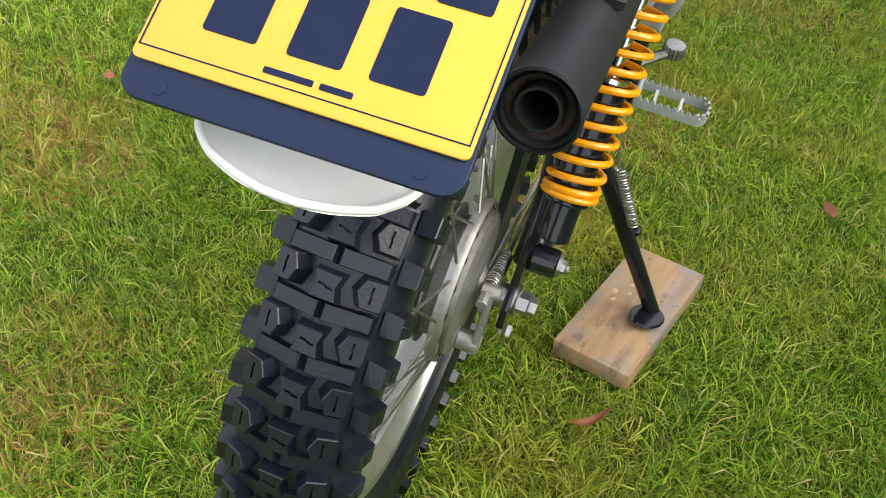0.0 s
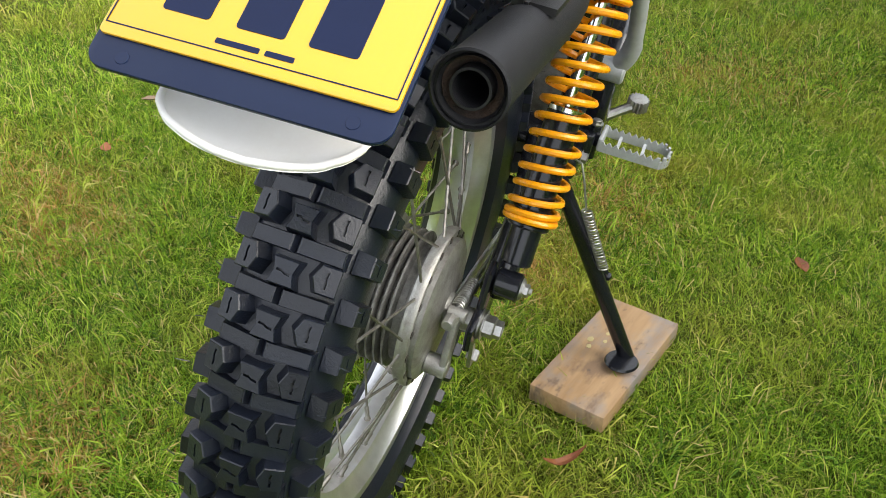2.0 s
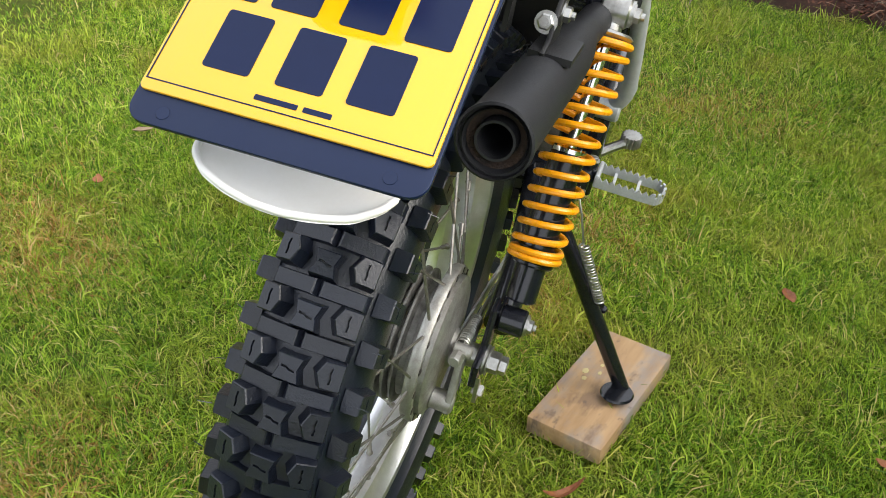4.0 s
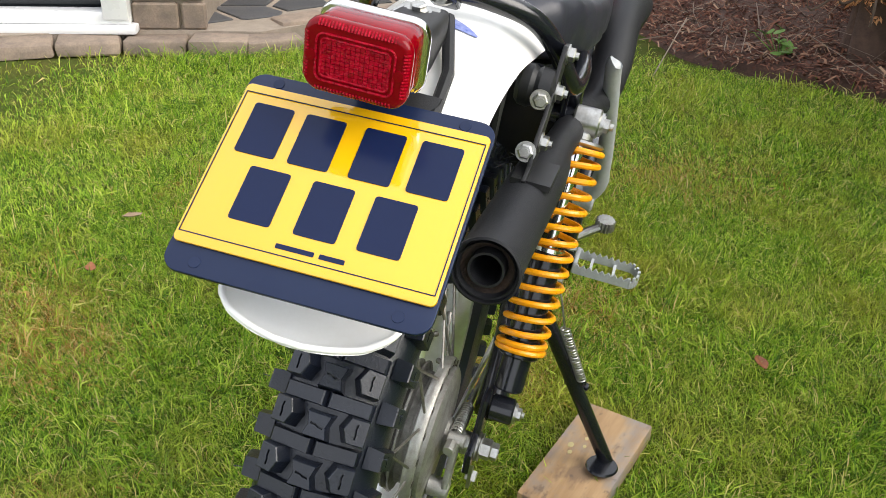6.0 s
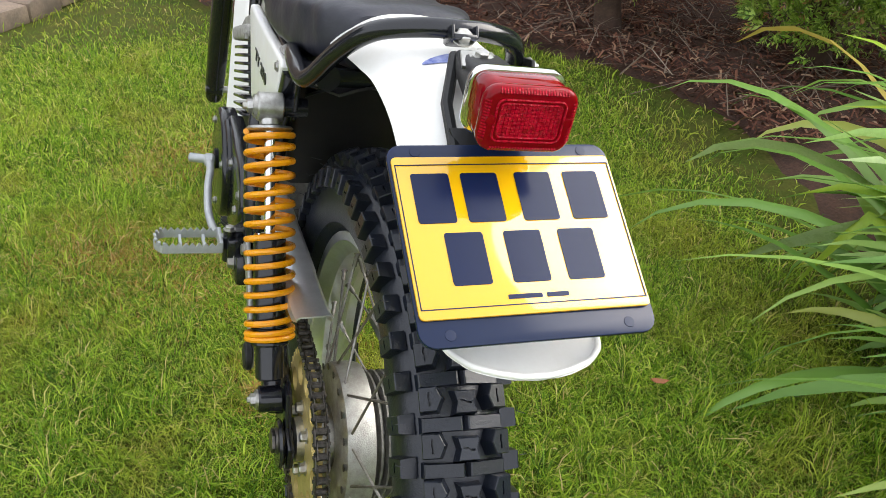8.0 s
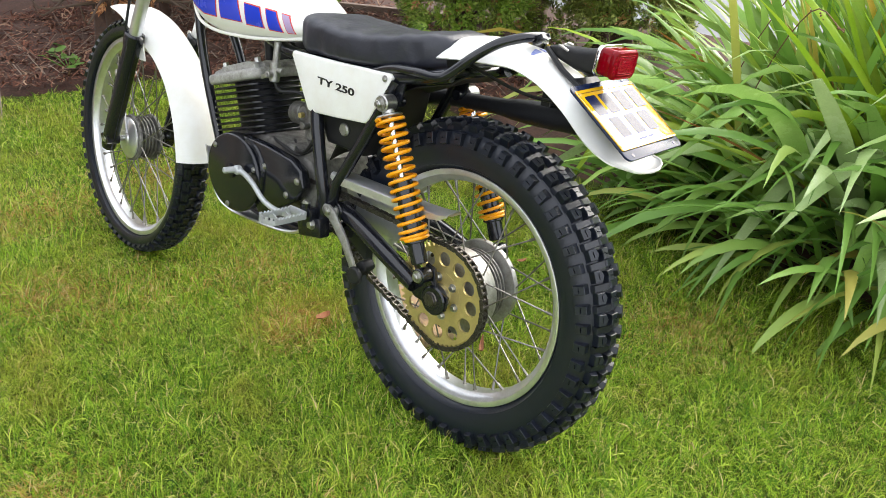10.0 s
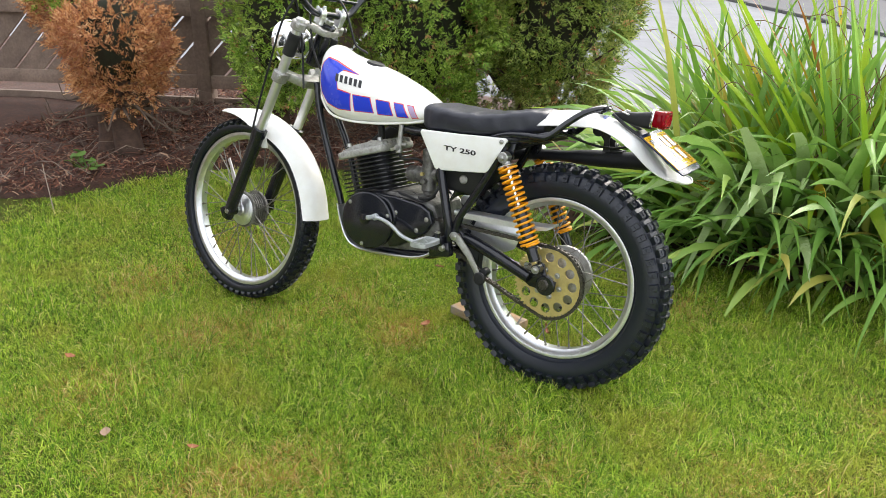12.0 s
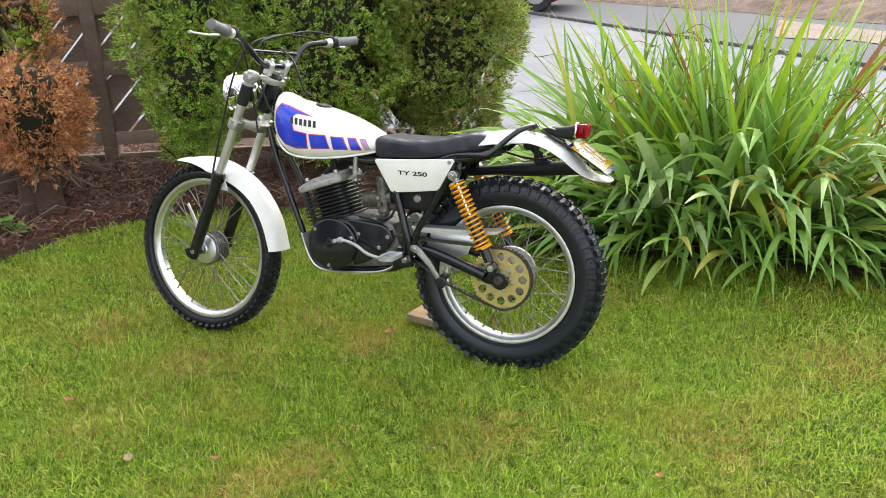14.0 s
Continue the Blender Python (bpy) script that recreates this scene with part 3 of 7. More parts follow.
def conifer(name, label, c, r, z0, z1, n, seed, trunk_r=0.05, size=0.047, dead_upto=None, lump=0.4, leaf=None):
    base = new(name)
    base.location = (c[0], c[1], 0)
    tagged(base, label, "conifer")
    bm = bmesh.new()
    tube(bm, curve_points([(0, 0, -0.03), (0.02, 0.01, 0.3), (-0.01, 0.02, 0.8), (0, 0, z1 * 0.9)], 5), [trunk_r * 1.35] + [trunk_r * (1.15 - 0.05 * k) for k in range(15)], 12)
    part("trunk", bm, M_BARK, base)
    for k in range(9):
        a = k * 2.4 + seed
        zz = max(z0 * 0.7, 0.22) + 0.12 * k
        bm = bmesh.new()
        tube(bm, curve_points([(0, 0, zz), (math.cos(a) * r * 0.4, math.sin(a) * r * 0.4, zz + 0.02), (math.cos(a) * r * 0.85, math.sin(a) * r * 0.85, zz + 0.14)], 4), [0.016 - 0.0015 * j for j in range(9)], 7)
        part("limb", bm, M_BARK, base)
    # near-black solid core: shade inside the crown is put in as a dark body
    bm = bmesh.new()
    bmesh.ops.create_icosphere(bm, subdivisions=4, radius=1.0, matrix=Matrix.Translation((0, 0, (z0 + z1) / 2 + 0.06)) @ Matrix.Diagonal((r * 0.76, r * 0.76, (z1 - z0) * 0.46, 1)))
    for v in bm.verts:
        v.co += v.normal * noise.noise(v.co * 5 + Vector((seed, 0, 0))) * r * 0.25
    part("heart", bm, M_DARK, base, "dark core standing in for shade inside the crown")
    # sprays gather in tufts
    p, o = shell_points(n // 13, (0, 0), r, z0, z1, seed=seed, lump=lump, gap=-0.08 if lump > 0.5 else -0.24)
    p, o = np.repeat(p, 23, 0), np.repeat(o, 23, 0)
    # the side away from the lawn is thinner
    thick = (o[:, 1] - 0.35 * o[:, 0] > -0.45) | (rng.uniform(0, 1, len(p)) < 0.3)
    p, o = p[thick], o[thick]
    off = rng.normal(0, 0.04, p.shape)
    p = p + off + o * (0.06 - 1.0 * np.linalg.norm(off, axis=1))[:, None]
    o = o + off * 16
    if dead_upto is not None:
        cut = dead_upto + 0.12 * np.sin(p[:, 0] * 9 + seed) + rng.normal(0, 0.04, len(p))
        low = p[:, 2] < cut
        me = sprays(p[low], o[low], size, BROWN, "dead_crown", 0.5)
        d = new("dead_crown", me)
        d.parent = base
        d["label"] = "rust-brown dead foliage"
        p, o = p[~low], o[~low]
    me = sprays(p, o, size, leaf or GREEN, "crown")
    g = new("crown", me)
    g.parent = base
    # a few dead sprigs in the green
    k = rng.uniform(0, 1, len(p)) < 0.05
    q = new("dead_foliage", sprays(p[k] * np.array([0.97, 0.97, 1]), o[k], size, BROWN, "dead_foliage"))
    q["kind"] = "stuff"
    q.parent = base
    q["label"] = "brown dead sprigs"
    return base


for lab, c, r, z0, z1, n, seed in (("bushy green conifer with brown sprigs, beside a wooden fence", (2.4, -1.54), 0.27, 0.29, 2.0, 7500, 1), ("broad green conifer in a hedge, dark hollows at its foot", (1.82, -2.1), 0.47, 0.2, 2.1, 11000, 5),
                                   ("tall green conifer at the end of a hedge", (1.14, -2.45), 0.41, 0.22, 2.2, 14000, 11), ("green conifer closing the gap in the hedge", (1.45, -2.75), 0.55, 0.04, 2.1, 5000, 17)):
    t = conifer("conifer", lab, c, r, z0, z1, n, seed, lump=0.14 if seed == 11 else 0.4, leaf=GREEN_DIM if seed > 10 else GREEN)
    t["group"] = "conifers along the bed"
dead = conifer("conifer", "low conifer with rust-brown dead foliage and bare branches", (3.06, -0.98), 0.23, 0.34, 0.84, 3800, 23, 0.07, size=0.052, dead_upto=3.0, lump=0.85)
dead["group"] = "conifers along the bed"
far = conifer("conifer", "green conifer beside the fence with a browned foot", (3.66, -1.27), 0.36, 0.6, 2.0, 4200, 31, 0.07, dead_upto=0.85)
far["group"] = "conifers along the bed"
small = conifer("conifer", "small rust-brown dead conifer beside the fence", (3.4, -1.42), 0.11, 0.86, 1.16, 900, 41, 0.025, size=0.05, dead_upto=3.0, lump=0.85)
small["group"] = "conifers along the bed"
bm = bmesh.new()
tube(bm, curve_points([(3.19, -0.95, -0.03), (3.17, -0.97, 0.2), (3.2, -0.96, 0.5), (3.15, -0.97, 0.8)], 5), [0.075] * 8 + [0.06] * 8, 12)
part("trunk", bm, M_BARK, dead).matrix_basis = Matrix.Translation((-3.05, 0.98, 0))
M_DEADWOOD = material("dark_dead_branch", (0.12, 0.085, 0.062), 0.9, fine=0.3)
for k in range(16):
    a = 2.2 + k * 0.35
    bm = bmesh.new()
    q0 = Vector((0.0, 0.02, 0.28 + 0.02 * (k % 5)))
    q2 = Vector((math.cos(a) * (0.3 + 0.012 * k), math.sin(a) * 0.34, 0.24 + 0.05 * math.sin(k * 1.7)))
    tube(bm, curve_points([q0, (q0 + q2) / 2 + Vector((0, 0, 0.05 - 0.05 * (k % 2))), q2, q2 * 1.12 + Vector((0, 0, 0.06))], 4), [0.008] * 5 + [0.005] * 4 + [0.0025] * 4, 6)
    part("dead_branch", bm, M_DEADWOOD, dead)

# -- fence behind the bed
M_FENCE = material("weathered_brown_fence", (0.24, 0.175, 0.135), 0.85, second=(0.14, 0.1, 0.08), scale=6, amount=0.7, fine=0.35, fine_scale=70, bump=0.6, random_tone=0.18)
FM = Matrix.Translation((3.6, -2.13, 0)) @ Matrix.Rotation(math.atan2(0.36, 0.93), 4, "Z")
fence = new("fence")
fence.matrix_world = FM
tagged(fence, "dark brown wooden fence of diagonal boards with narrow gaps", "fence")
for x in (-1.82, 0.0, 1.82, 3.64):
    bm = bmesh.new()
    box(bm, pose(x, 0.0, 0.95), (0.1, 0.1, 1.96), 0.006)
    part("post", bm, M_FENCE, fence)
for x in (-0.91, 0.91, 2.73):
    for z, h in ((0.035, 0.08), (0.19, 0.09), (0.68, 0.1), (1.09, 0.11), (1.75, 0.12)):
        bm = bmesh.new()
        box(bm, pose(x, 0.03 if z > 0.1 else 0.0, z), (1.72, 0.035, h), 0.004)
        part("rail", bm, M_FENCE, fence)
    for k in range(22):
        # a board laid at 45 degrees, clipped to the panel
        c = 2.6 - k * 0.232
        a, b = 0.14, 1.85
        w2 = 0.148 * 0.7071
        poly = []
        for (x0, z0), (x1, z1) in (((c - w2, a), (c + w2, a)),):
            poly = [Vector((x0, z0)), Vector((x1, z0)), Vector((x1 - (b - a), b)), Vector((x0 - (b - a), b))]
        for lim, sg in ((-0.86, 1), (0.86, -1)):
            out = []
            for p, q in zip(poly, poly[1:] + poly[:1]):
                ip, iq = (p.x - lim) * sg >= 0, (q.x - lim) * sg >= 0
                if ip:
                    out.append(p)
                if ip != iq:
                    t = (lim - p.x) / (q.x - p.x)
                    out.append(p.lerp(q, t))
            poly = out
            if len(poly) < 3:
                break
        if len(poly) < 3:
            continue
        bm = bmesh.new()
        slab(bm, [(p.x + x, p.y) for p in poly], 0.018, Matrix.Rotation(radians(90), 4, "X"), 0.0)
        part("board", bm, M_FENCE, fence)

# -- street beyond: pavement, road, far kerb, bank and wall
M_PAVE = material("pale_wet_concrete", (0.23, 0.236, 0.25), 0.8, second=(0.17, 0.175, 0.187), scale=1.6, amount=0.6, fine=0.15, fine_scale=40, bump=0.3, spec=0.12)
M_ROAD = material("worn_grey_asphalt", (0.13, 0.13, 0.138), 0.85, spec=0.12, second=(0.13, 0.13, 0.135), scale=0.9, amount=0.6, fine=0.25, fine_scale=50, bump=0.4)
M_KERB = material("dark_kerb", (0.06, 0.06, 0.062), 0.8, second=(0.1, 0.098, 0.095), scale=9, amount=0.6, fine=0.2)
M_BANK = material("earth_bank", (0.1, 0.065, 0.048), 0.95, second=(0.25, 0.175, 0.135), scale=3.4, amount=0.9, fine=0.6, fine_scale=24, bump=1.0)


def lane(x):
    """The road's near edge, which runs slantwise past the garden."""
    return -8.35 - 1.115 * x


def fan_sheet(name, x0, x1, near, far_, z, mt, label, category):
    bm = bmesh.new()
    loft(bm, [[Vector((x, near(x) + (far_(x) - near(x)) * j / 8, z)) for j in range(9)] for x in np.linspace(x0, x1, 25)], closed=False, cap=False)
    ob = part(name, bm, mt, None)
    if ob.data.polygons[0].normal.z < 0:
        ob.data.flip_normals()
    return tagged(ob, label, category, kind="structure")


fan_sheet("pavement", -4.0, 22.0, lambda x: -3.4, lane, 0.0, M_PAVE, "pale wet concrete drive and pavement", "pavement")
fan_sheet("road", -4.0, 22.0, lane, lambda x: lane(x) - 9.0, -0.006, M_ROAD, "grey asphalt road", "road")
kerb = tagged(new("kerb"), "low dark stone kerb along the road", "kerb", kind="structure")
for k in range(24):
    bm = bmesh.new()
    x = -4.0 + k * 0.62
    box(bm, pose(x, lane(x), 0.012, 0, 0, -48.11), (0.915, 0.1, 0.06), 0.012)
    part("kerb_stone", bm, M_KERB, kerb)
bm = bmesh.new()
rows = []
for i in range(61):
    q = Vector((1.84, -13.4, 0)) + Vector((-0.743, 0.669, 0)) * (-7.0 + 15.0 * i / 60)
    rows.append([q + Vector((-0.669, -0.743, 0)) * (0.35 * j + 0.2 * noise.noise(Vector((i * 0.3, j, 0)))) + Vector((0, 0, 0.12 * j + 0.1 * noise.noise(Vector((i * 0.35, j * 2, 3))) * min(1, j))) for j in range(8)])
loft(bm, rows, closed=False, cap=False)
bank = part("bank", bm, M_BANK, None)
if sum(p.normal.z for p in bank.data.polygons) < 0:
    bank.data.flip_normals()
tagged(bank, "brown earth bank across the road", "bank", kind="structure")

fan_sheet("verge", -4.0, -0.6, lambda x: lane(x) - 1.5 - 0.3 * math.sin(x * 3), lambda x: lane(x) - 3.0, 0.004, material("sandy_verge", (0.28, 0.21, 0.17), 0.95, second=(0.22, 0.16, 0.12), scale=3, amount=0.8, fine=0.4, fine_scale=30), "pale sandy verge beyond the road kerb", "verge")
far_wall = tagged(new("wall_far"), "old brown stone wall beyond the road", "wall", kind="structure")
M_STONE = material("brown_sandstone", (0.28, 0.2, 0.14), 0.85, second=(0.17, 0.12, 0.09), scale=7, amount=0.7, fine=0.3, fine_scale=60, bump=0.8, random_tone=0.3)
for r in range(6):
    x = -8.0 + 0.2 * (r % 2)
    while x < 15:
        w_ = rng.uniform(0.35, 0.7)
        bm = bmesh.new()
        box(bm, pose(x + w_ / 2, -19.3 + 0.1 * x, 0.75 + r * 0.24), (w_ - 0.025, 0.3 + rng.uniform(0, 0.04), 0.225), 0.02, 1)
        part("stone", bm, M_STONE, far_wall)
        x += w_

# -- parked car, far off behind the plants
M_CAR = material("dark_red_car_paint", (0.25, 0.012, 0.018), 0.25, second=(0.2, 0.01, 0.015), scale=3, amount=0.3, coat=0.8)
M_GLASSD = material("dark_car_glass", (0.02, 0.022, 0.025), 0.06, scale=5, amount=0.2)
car = tagged(new("car"), "dark red parked car on the far side of the road", "car")
car.matrix_world = pose(4.81, -12.73, 0, 0, 0, 15)
bm = bmesh.new()
rings = []
for x, lo, hi, hw in [(-2.1, 0.42, 0.62, 0.62), (-2.0, 0.28, 0.82, 0.78), (-1.6, 0.15, 0.9, 0.85), (-0.6, 0.13, 0.94, 0.87), (0.6, 0.13, 0.95, 0.87), (1.5, 0.15, 0.88, 0.85), (2.0, 0.28, 0.74, 0.78), (2.12, 0.4, 0.6, 0.62)]:
    rings.append([Vector((x, y * hw, lo + (hi - lo) * t)) for y, t in ((-0.9, 0), (-1, 0.25), (-1, 0.7), (-0.93, 1), (0, 1.03), (0.93, 1), (1, 0.7), (1, 0.25), (0.9, 0))])
loft(bm, rings)
part("body", bm, M_CAR, car, "dark red body")
bm = bmesh.new()
rings = []
for x, z, hw in ((-1.5, 0.92, 0.8), (-0.9, 1.38, 0.62), (0.5, 1.42, 0.62), (1.3, 0.94, 0.8)):
    rings.append([Vector((x, -hw, 0.9)), Vector((x, -hw * 0.98, z)), Vector((x, hw * 0.98, z)), Vector((x, hw, 0.9))])
loft(bm, rings)
part("cabin", bm, M_GLASSD, car, "dark glazed cabin")
for x in (-1.32, 1.32):
    for s in (1, -1):
        bm = bmesh.new()
        lathe(bm, [(0.17, -0.09), (0.28, -0.1), (0.31, -0.07), (0.31, 0.07), (0.28, 0.1), (0.17, 0.09)], Matrix.Translation((x, s * 0.76, 0.31)) @ Matrix.Rotation(radians(-90), 4, "X"), 28)
        wheel = part("wheel", bm, M_RUBBER, car)
        bm = bmesh.new()
        lathe(bm, [(0, -0.075), (0.18, -0.075), (0.18, 0.075), (0, 0.075)], Matrix.Translation((x, s * 0.76, 0.31)) @ Matrix.Rotation(radians(-90), 4, "X"), 20)
        part("rim", bm, M_DULL, wheel)


# -- sword-leaved clump beside the lawn
def blade(root, yaw, length, width, rise, bend, twist=0.0, seg=9, fold=None):
    """A long folded leaf: rises at the angle rise, bends over by bend radians on its way, or kinks over at the fold."""
    bm_v, p = [], Vector(root)
    a = rise
    for k in range(seg + 1):
        f = k / seg
        w = width * (0.55 + 0.45 * min(1, f * 3)) * (1 - max(0, (f - 0.45) / 0.55) ** 1.7)
        d = Vector((math.cos(yaw) * math.cos(a), math.sin(yaw) * math.cos(a), math.sin(a)))
        s = Vector((-math.sin(yaw), math.cos(yaw), 0))
        nn = d.cross(s)
        s2 = (s * math.cos(twist * f) + nn * math.sin(twist * f))
        up = s2.cross(d)
        bm_v.append((p - s2 * w / 2 + up * w * 0.13, p.copy(), p + s2 * w / 2 + up * w * 0.13))
        p = p + d * (length / seg)
        a -= bend / seg * (0.35 + 1.3 * f) if fold is None else bend * (0.62 if abs(f - fold) < 0.5 / seg else 0.4 / seg)
    return bm_v


def leaf_object(rows, mt, parent):
    v = np.array([c for r in rows for c in r])
    q = []
    for k in range(len(rows) - 1):
        for j in range(2):
            q.append((k * 3 + j, k * 3 + j + 1, k * 3 + j + 4, k * 3 + j + 3))
    ob = new("leaf", fast_mesh("leaf", v, np.array(q), mt))
    ob.parent = parent
    return ob


def leaf_material(name, base, second, rough):
    mt = material(name, base, rough, second=second, scale=7, amount=0.8, fine=0.12, fine_scale=200, random_tone=0.28, rough_var=0.08)
    N, L = mt.node_tree.nodes, mt.node_tree.links
    p = N["Principled BSDF"]
    src = p.inputs["Base Color"].links[0].from_socket
    tr = N.new("ShaderNodeBsdfTranslucent")
    L.new(src, tr.inputs["Color"])
    ms = N.new("ShaderNodeMixShader")
    ms.inputs[0].default_value = 0.32
    L.new(p.outputs[0], ms.inputs[1])
    L.new(tr.outputs[0], ms.inputs[2])
    L.new(ms.outputs[0], N["Material Output"].inputs["Surface"])
    return mt


L_BRIGHT = leaf_material("bright_sword_leaf", (0.23, 0.38, 0.022), (0.37, 0.46, 0.04), 0.42)
L_GREEN = leaf_material("green_sword_leaf", (0.265, 0.445, 0.1), (0.38, 0.545, 0.16), 0.26)
L_PALE = leaf_material("pale_bent_leaf", (0.36, 0.49, 0.19), (0.47, 0.59, 0.28), 0.26)
L_YELLOW = leaf_material("yellowed_leaf", (0.52, 0.4, 0.03), (0.5, 0.26, 0.03), 0.45)
L_ORANGE = leaf_material("orange_dying_leaf", (0.42, 0.14, 0.02), (0.3, 0.16, 0.05), 0.5)
clump = tagged(new("sword_leaved_plant"), "large clump of green sword-shaped leaves arching over the lawn", "plant")
clump.location = (-0.62, -1.45, 0)
rs = random.Random(5)
for k in range(165):
    # upright leaves in a fan, the outer ones leaning the most
    x, y = rs.gauss(0, 0.15), rs.gauss(-0.05, 0.1)
    out = max(-1.0, min(1.0, x / 0.24))
    yaw = (0.0 if out + rs.gauss(0, 0.5) > 0 else math.pi) + rs.gauss(0, 0.7)
    mt = rs.choices([L_BRIGHT, L_GREEN, L_YELLOW, L_ORANGE], [0.58, 0.28, 0.09, 0.05])[0]
    rise = max(34, 88 - abs(rs.gauss(0, 19)) - 28 * abs(out))
    leaf_object(blade((x, y, 0.06), yaw, rs.uniform(0.85, 1.28) * (0.85 if rise < 55 else 1.0), rs.uniform(0.024, 0.044), radians(rise), rs.uniform(0.05, 0.6), rs.uniform(-1.2, 1.2)), mt, clump)
for k in range(215):
    side = rs.uniform(-1, 1)
    x, y = side * 0.66 + rs.gauss(0.03, 0.1), rs.uniform(-0.2, 0.2)
    yaw = radians(90 - side * 62) + rs.gauss(0, 0.55)
    fold = rs.uniform(0.35, 0.7) if k % 2 else None
    mt = rs.choices([L_GREEN, L_PALE, L_BRIGHT, L_YELLOW], [0.53, 0.29, 0.15, 0.03 if fold is None else 0.0])[0]
    leaf_object(blade((x, y, 0.06), yaw, rs.uniform(0.5, 0.9), rs.uniform(0.034, 0.066), radians(rs.uniform(36, 80)), rs.uniform(1.2, 2.5), rs.uniform(-1.6, 1.6), fold=fold), mt, clump)
for k in range(34):
    # longer ones leaning that way over them
    leaf_object(blade((rs.uniform(0.05, 0.4), rs.uniform(-0.2, 0.1), 0.06), rs.gauss(0.05, 0.35), rs.uniform(0.85, 1.2), rs.uniform(0.02, 0.036), radians(rs.uniform(42, 66)), rs.uniform(0.2, 0.8), rs.uniform(-1.2, 1.2)), rs.choices([L_BRIGHT, L_GREEN], [0.65, 0.35])[0], clump)
for k in range(70):
    # low leaves running out towards the hedge
    x, y = rs.uniform(0.3, 0.85), rs.uniform(-0.25, 0.2)
    leaf_object(blade((x, y, 0.06), rs.gauss(0.1, 0.35), rs.uniform(0.45, 0.8), rs.uniform(0.022, 0.045), radians(rs.uniform(45, 80)), rs.uniform(0.8, 2.2), rs.uniform(-1.2, 1.2)), rs.choices([L_GREEN, L_BRIGHT, L_PALE], [0.6, 0.25, 0.15])[0], clump)
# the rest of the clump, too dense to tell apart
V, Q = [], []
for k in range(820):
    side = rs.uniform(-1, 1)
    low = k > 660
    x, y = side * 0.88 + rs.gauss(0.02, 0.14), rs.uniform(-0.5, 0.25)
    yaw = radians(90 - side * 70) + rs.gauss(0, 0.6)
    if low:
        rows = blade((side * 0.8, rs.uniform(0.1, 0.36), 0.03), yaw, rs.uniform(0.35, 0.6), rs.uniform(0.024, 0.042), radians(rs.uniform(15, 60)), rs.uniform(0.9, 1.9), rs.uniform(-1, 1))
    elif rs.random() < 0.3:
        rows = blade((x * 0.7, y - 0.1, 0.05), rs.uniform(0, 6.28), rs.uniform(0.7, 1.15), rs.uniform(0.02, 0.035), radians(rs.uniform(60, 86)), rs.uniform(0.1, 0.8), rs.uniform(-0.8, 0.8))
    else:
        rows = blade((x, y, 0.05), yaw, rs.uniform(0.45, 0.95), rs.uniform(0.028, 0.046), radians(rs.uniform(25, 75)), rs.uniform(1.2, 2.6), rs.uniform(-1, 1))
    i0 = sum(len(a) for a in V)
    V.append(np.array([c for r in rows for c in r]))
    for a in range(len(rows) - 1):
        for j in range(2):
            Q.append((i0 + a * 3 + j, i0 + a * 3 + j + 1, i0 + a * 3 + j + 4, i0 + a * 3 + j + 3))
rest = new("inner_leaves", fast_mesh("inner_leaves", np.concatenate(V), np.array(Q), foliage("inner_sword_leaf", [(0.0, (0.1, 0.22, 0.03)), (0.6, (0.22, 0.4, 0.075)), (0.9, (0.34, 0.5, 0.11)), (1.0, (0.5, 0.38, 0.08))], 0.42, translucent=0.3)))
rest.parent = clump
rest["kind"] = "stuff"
M_STEM = material("dry_brown_stem", (0.13, 0.075, 0.04), 0.8, second=(0.22, 0.1, 0.05), scale=30, amount=0.6)
for k in range(18):
    x, y = rs.gauss(0.05, 0.45), rs.uniform(-0.3, 0.2)
    a = rs.uniform(-0.6, 3.6)
    L_ = rs.uniform(0.55, 1.0)
    p0, p1 = Vector((x, y, 0.1)), Vector((x + math.cos(a) * 0.12, y + math.sin(a) * 0.1, L_ * 0.6))
    p2 = p1 + Vector((math.cos(a) * 0.22, math.sin(a) * 0.2, L_ * 0.38))
    p3 = p2 + Vector((math.cos(a) * 0.16, math.sin(a) * 0.12, rs.uniform(-0.05, 0.08)))
    bm = bmesh.new()
    tube(bm, curve_points([p0, p1, p2, p3], 5), 0.0018, 6)
    for j in range(7):
        q = p2.lerp(p3, j / 6)
        bmesh.ops.create_icosphere(bm, subdivisions=1, radius=rs.uniform(0.002, 0.0045), matrix=Matrix.Translation(q + Vector((rs.gauss(0, 0.008), rs.gauss(0, 0.008), rs.gauss(0.002, 0.005)))))
    part("seed_stem", bm, M_STEM, clump, "dry brown seed stem")

# -- weed in the bed
weed = tagged(new("weed"), "small broad-leaved green weed in the brown bed", "weed")
weed.location = (2.98, -0.63, 0.02)
L_WEED = leaf_material("weed_leaf", (0.13, 0.27, 0.04), (0.2, 0.34, 0.07), 0.5)
for k in range(15):
    a = rs.uniform(0, 6.28)
    q = Vector((rs.gauss(0, 0.06), rs.gauss(0, 0.04), rs.uniform(0.03, 0.11)))
    bm = bmesh.new()
    r_ = rs.uniform(0.016, 0.03)
    outline = [(math.cos(t) * r_ * (1 + 0.12 * math.cos(5 * t)), math.sin(t) * r_ * 0.8) for t in (2 * math.pi * j / 14 for j in range(14))]
    slab(bm, outline, 0.0012, Matrix.Translation(q) @ Euler((rs.gauss(0, 0.4), rs.gauss(0, 0.4), a)).to_matrix().to_4x4())
    tube(bm, [(0, 0, 0), q * 0.6, q], 0.0016, 5)
    part("leaf", bm, L_WEED, weed)


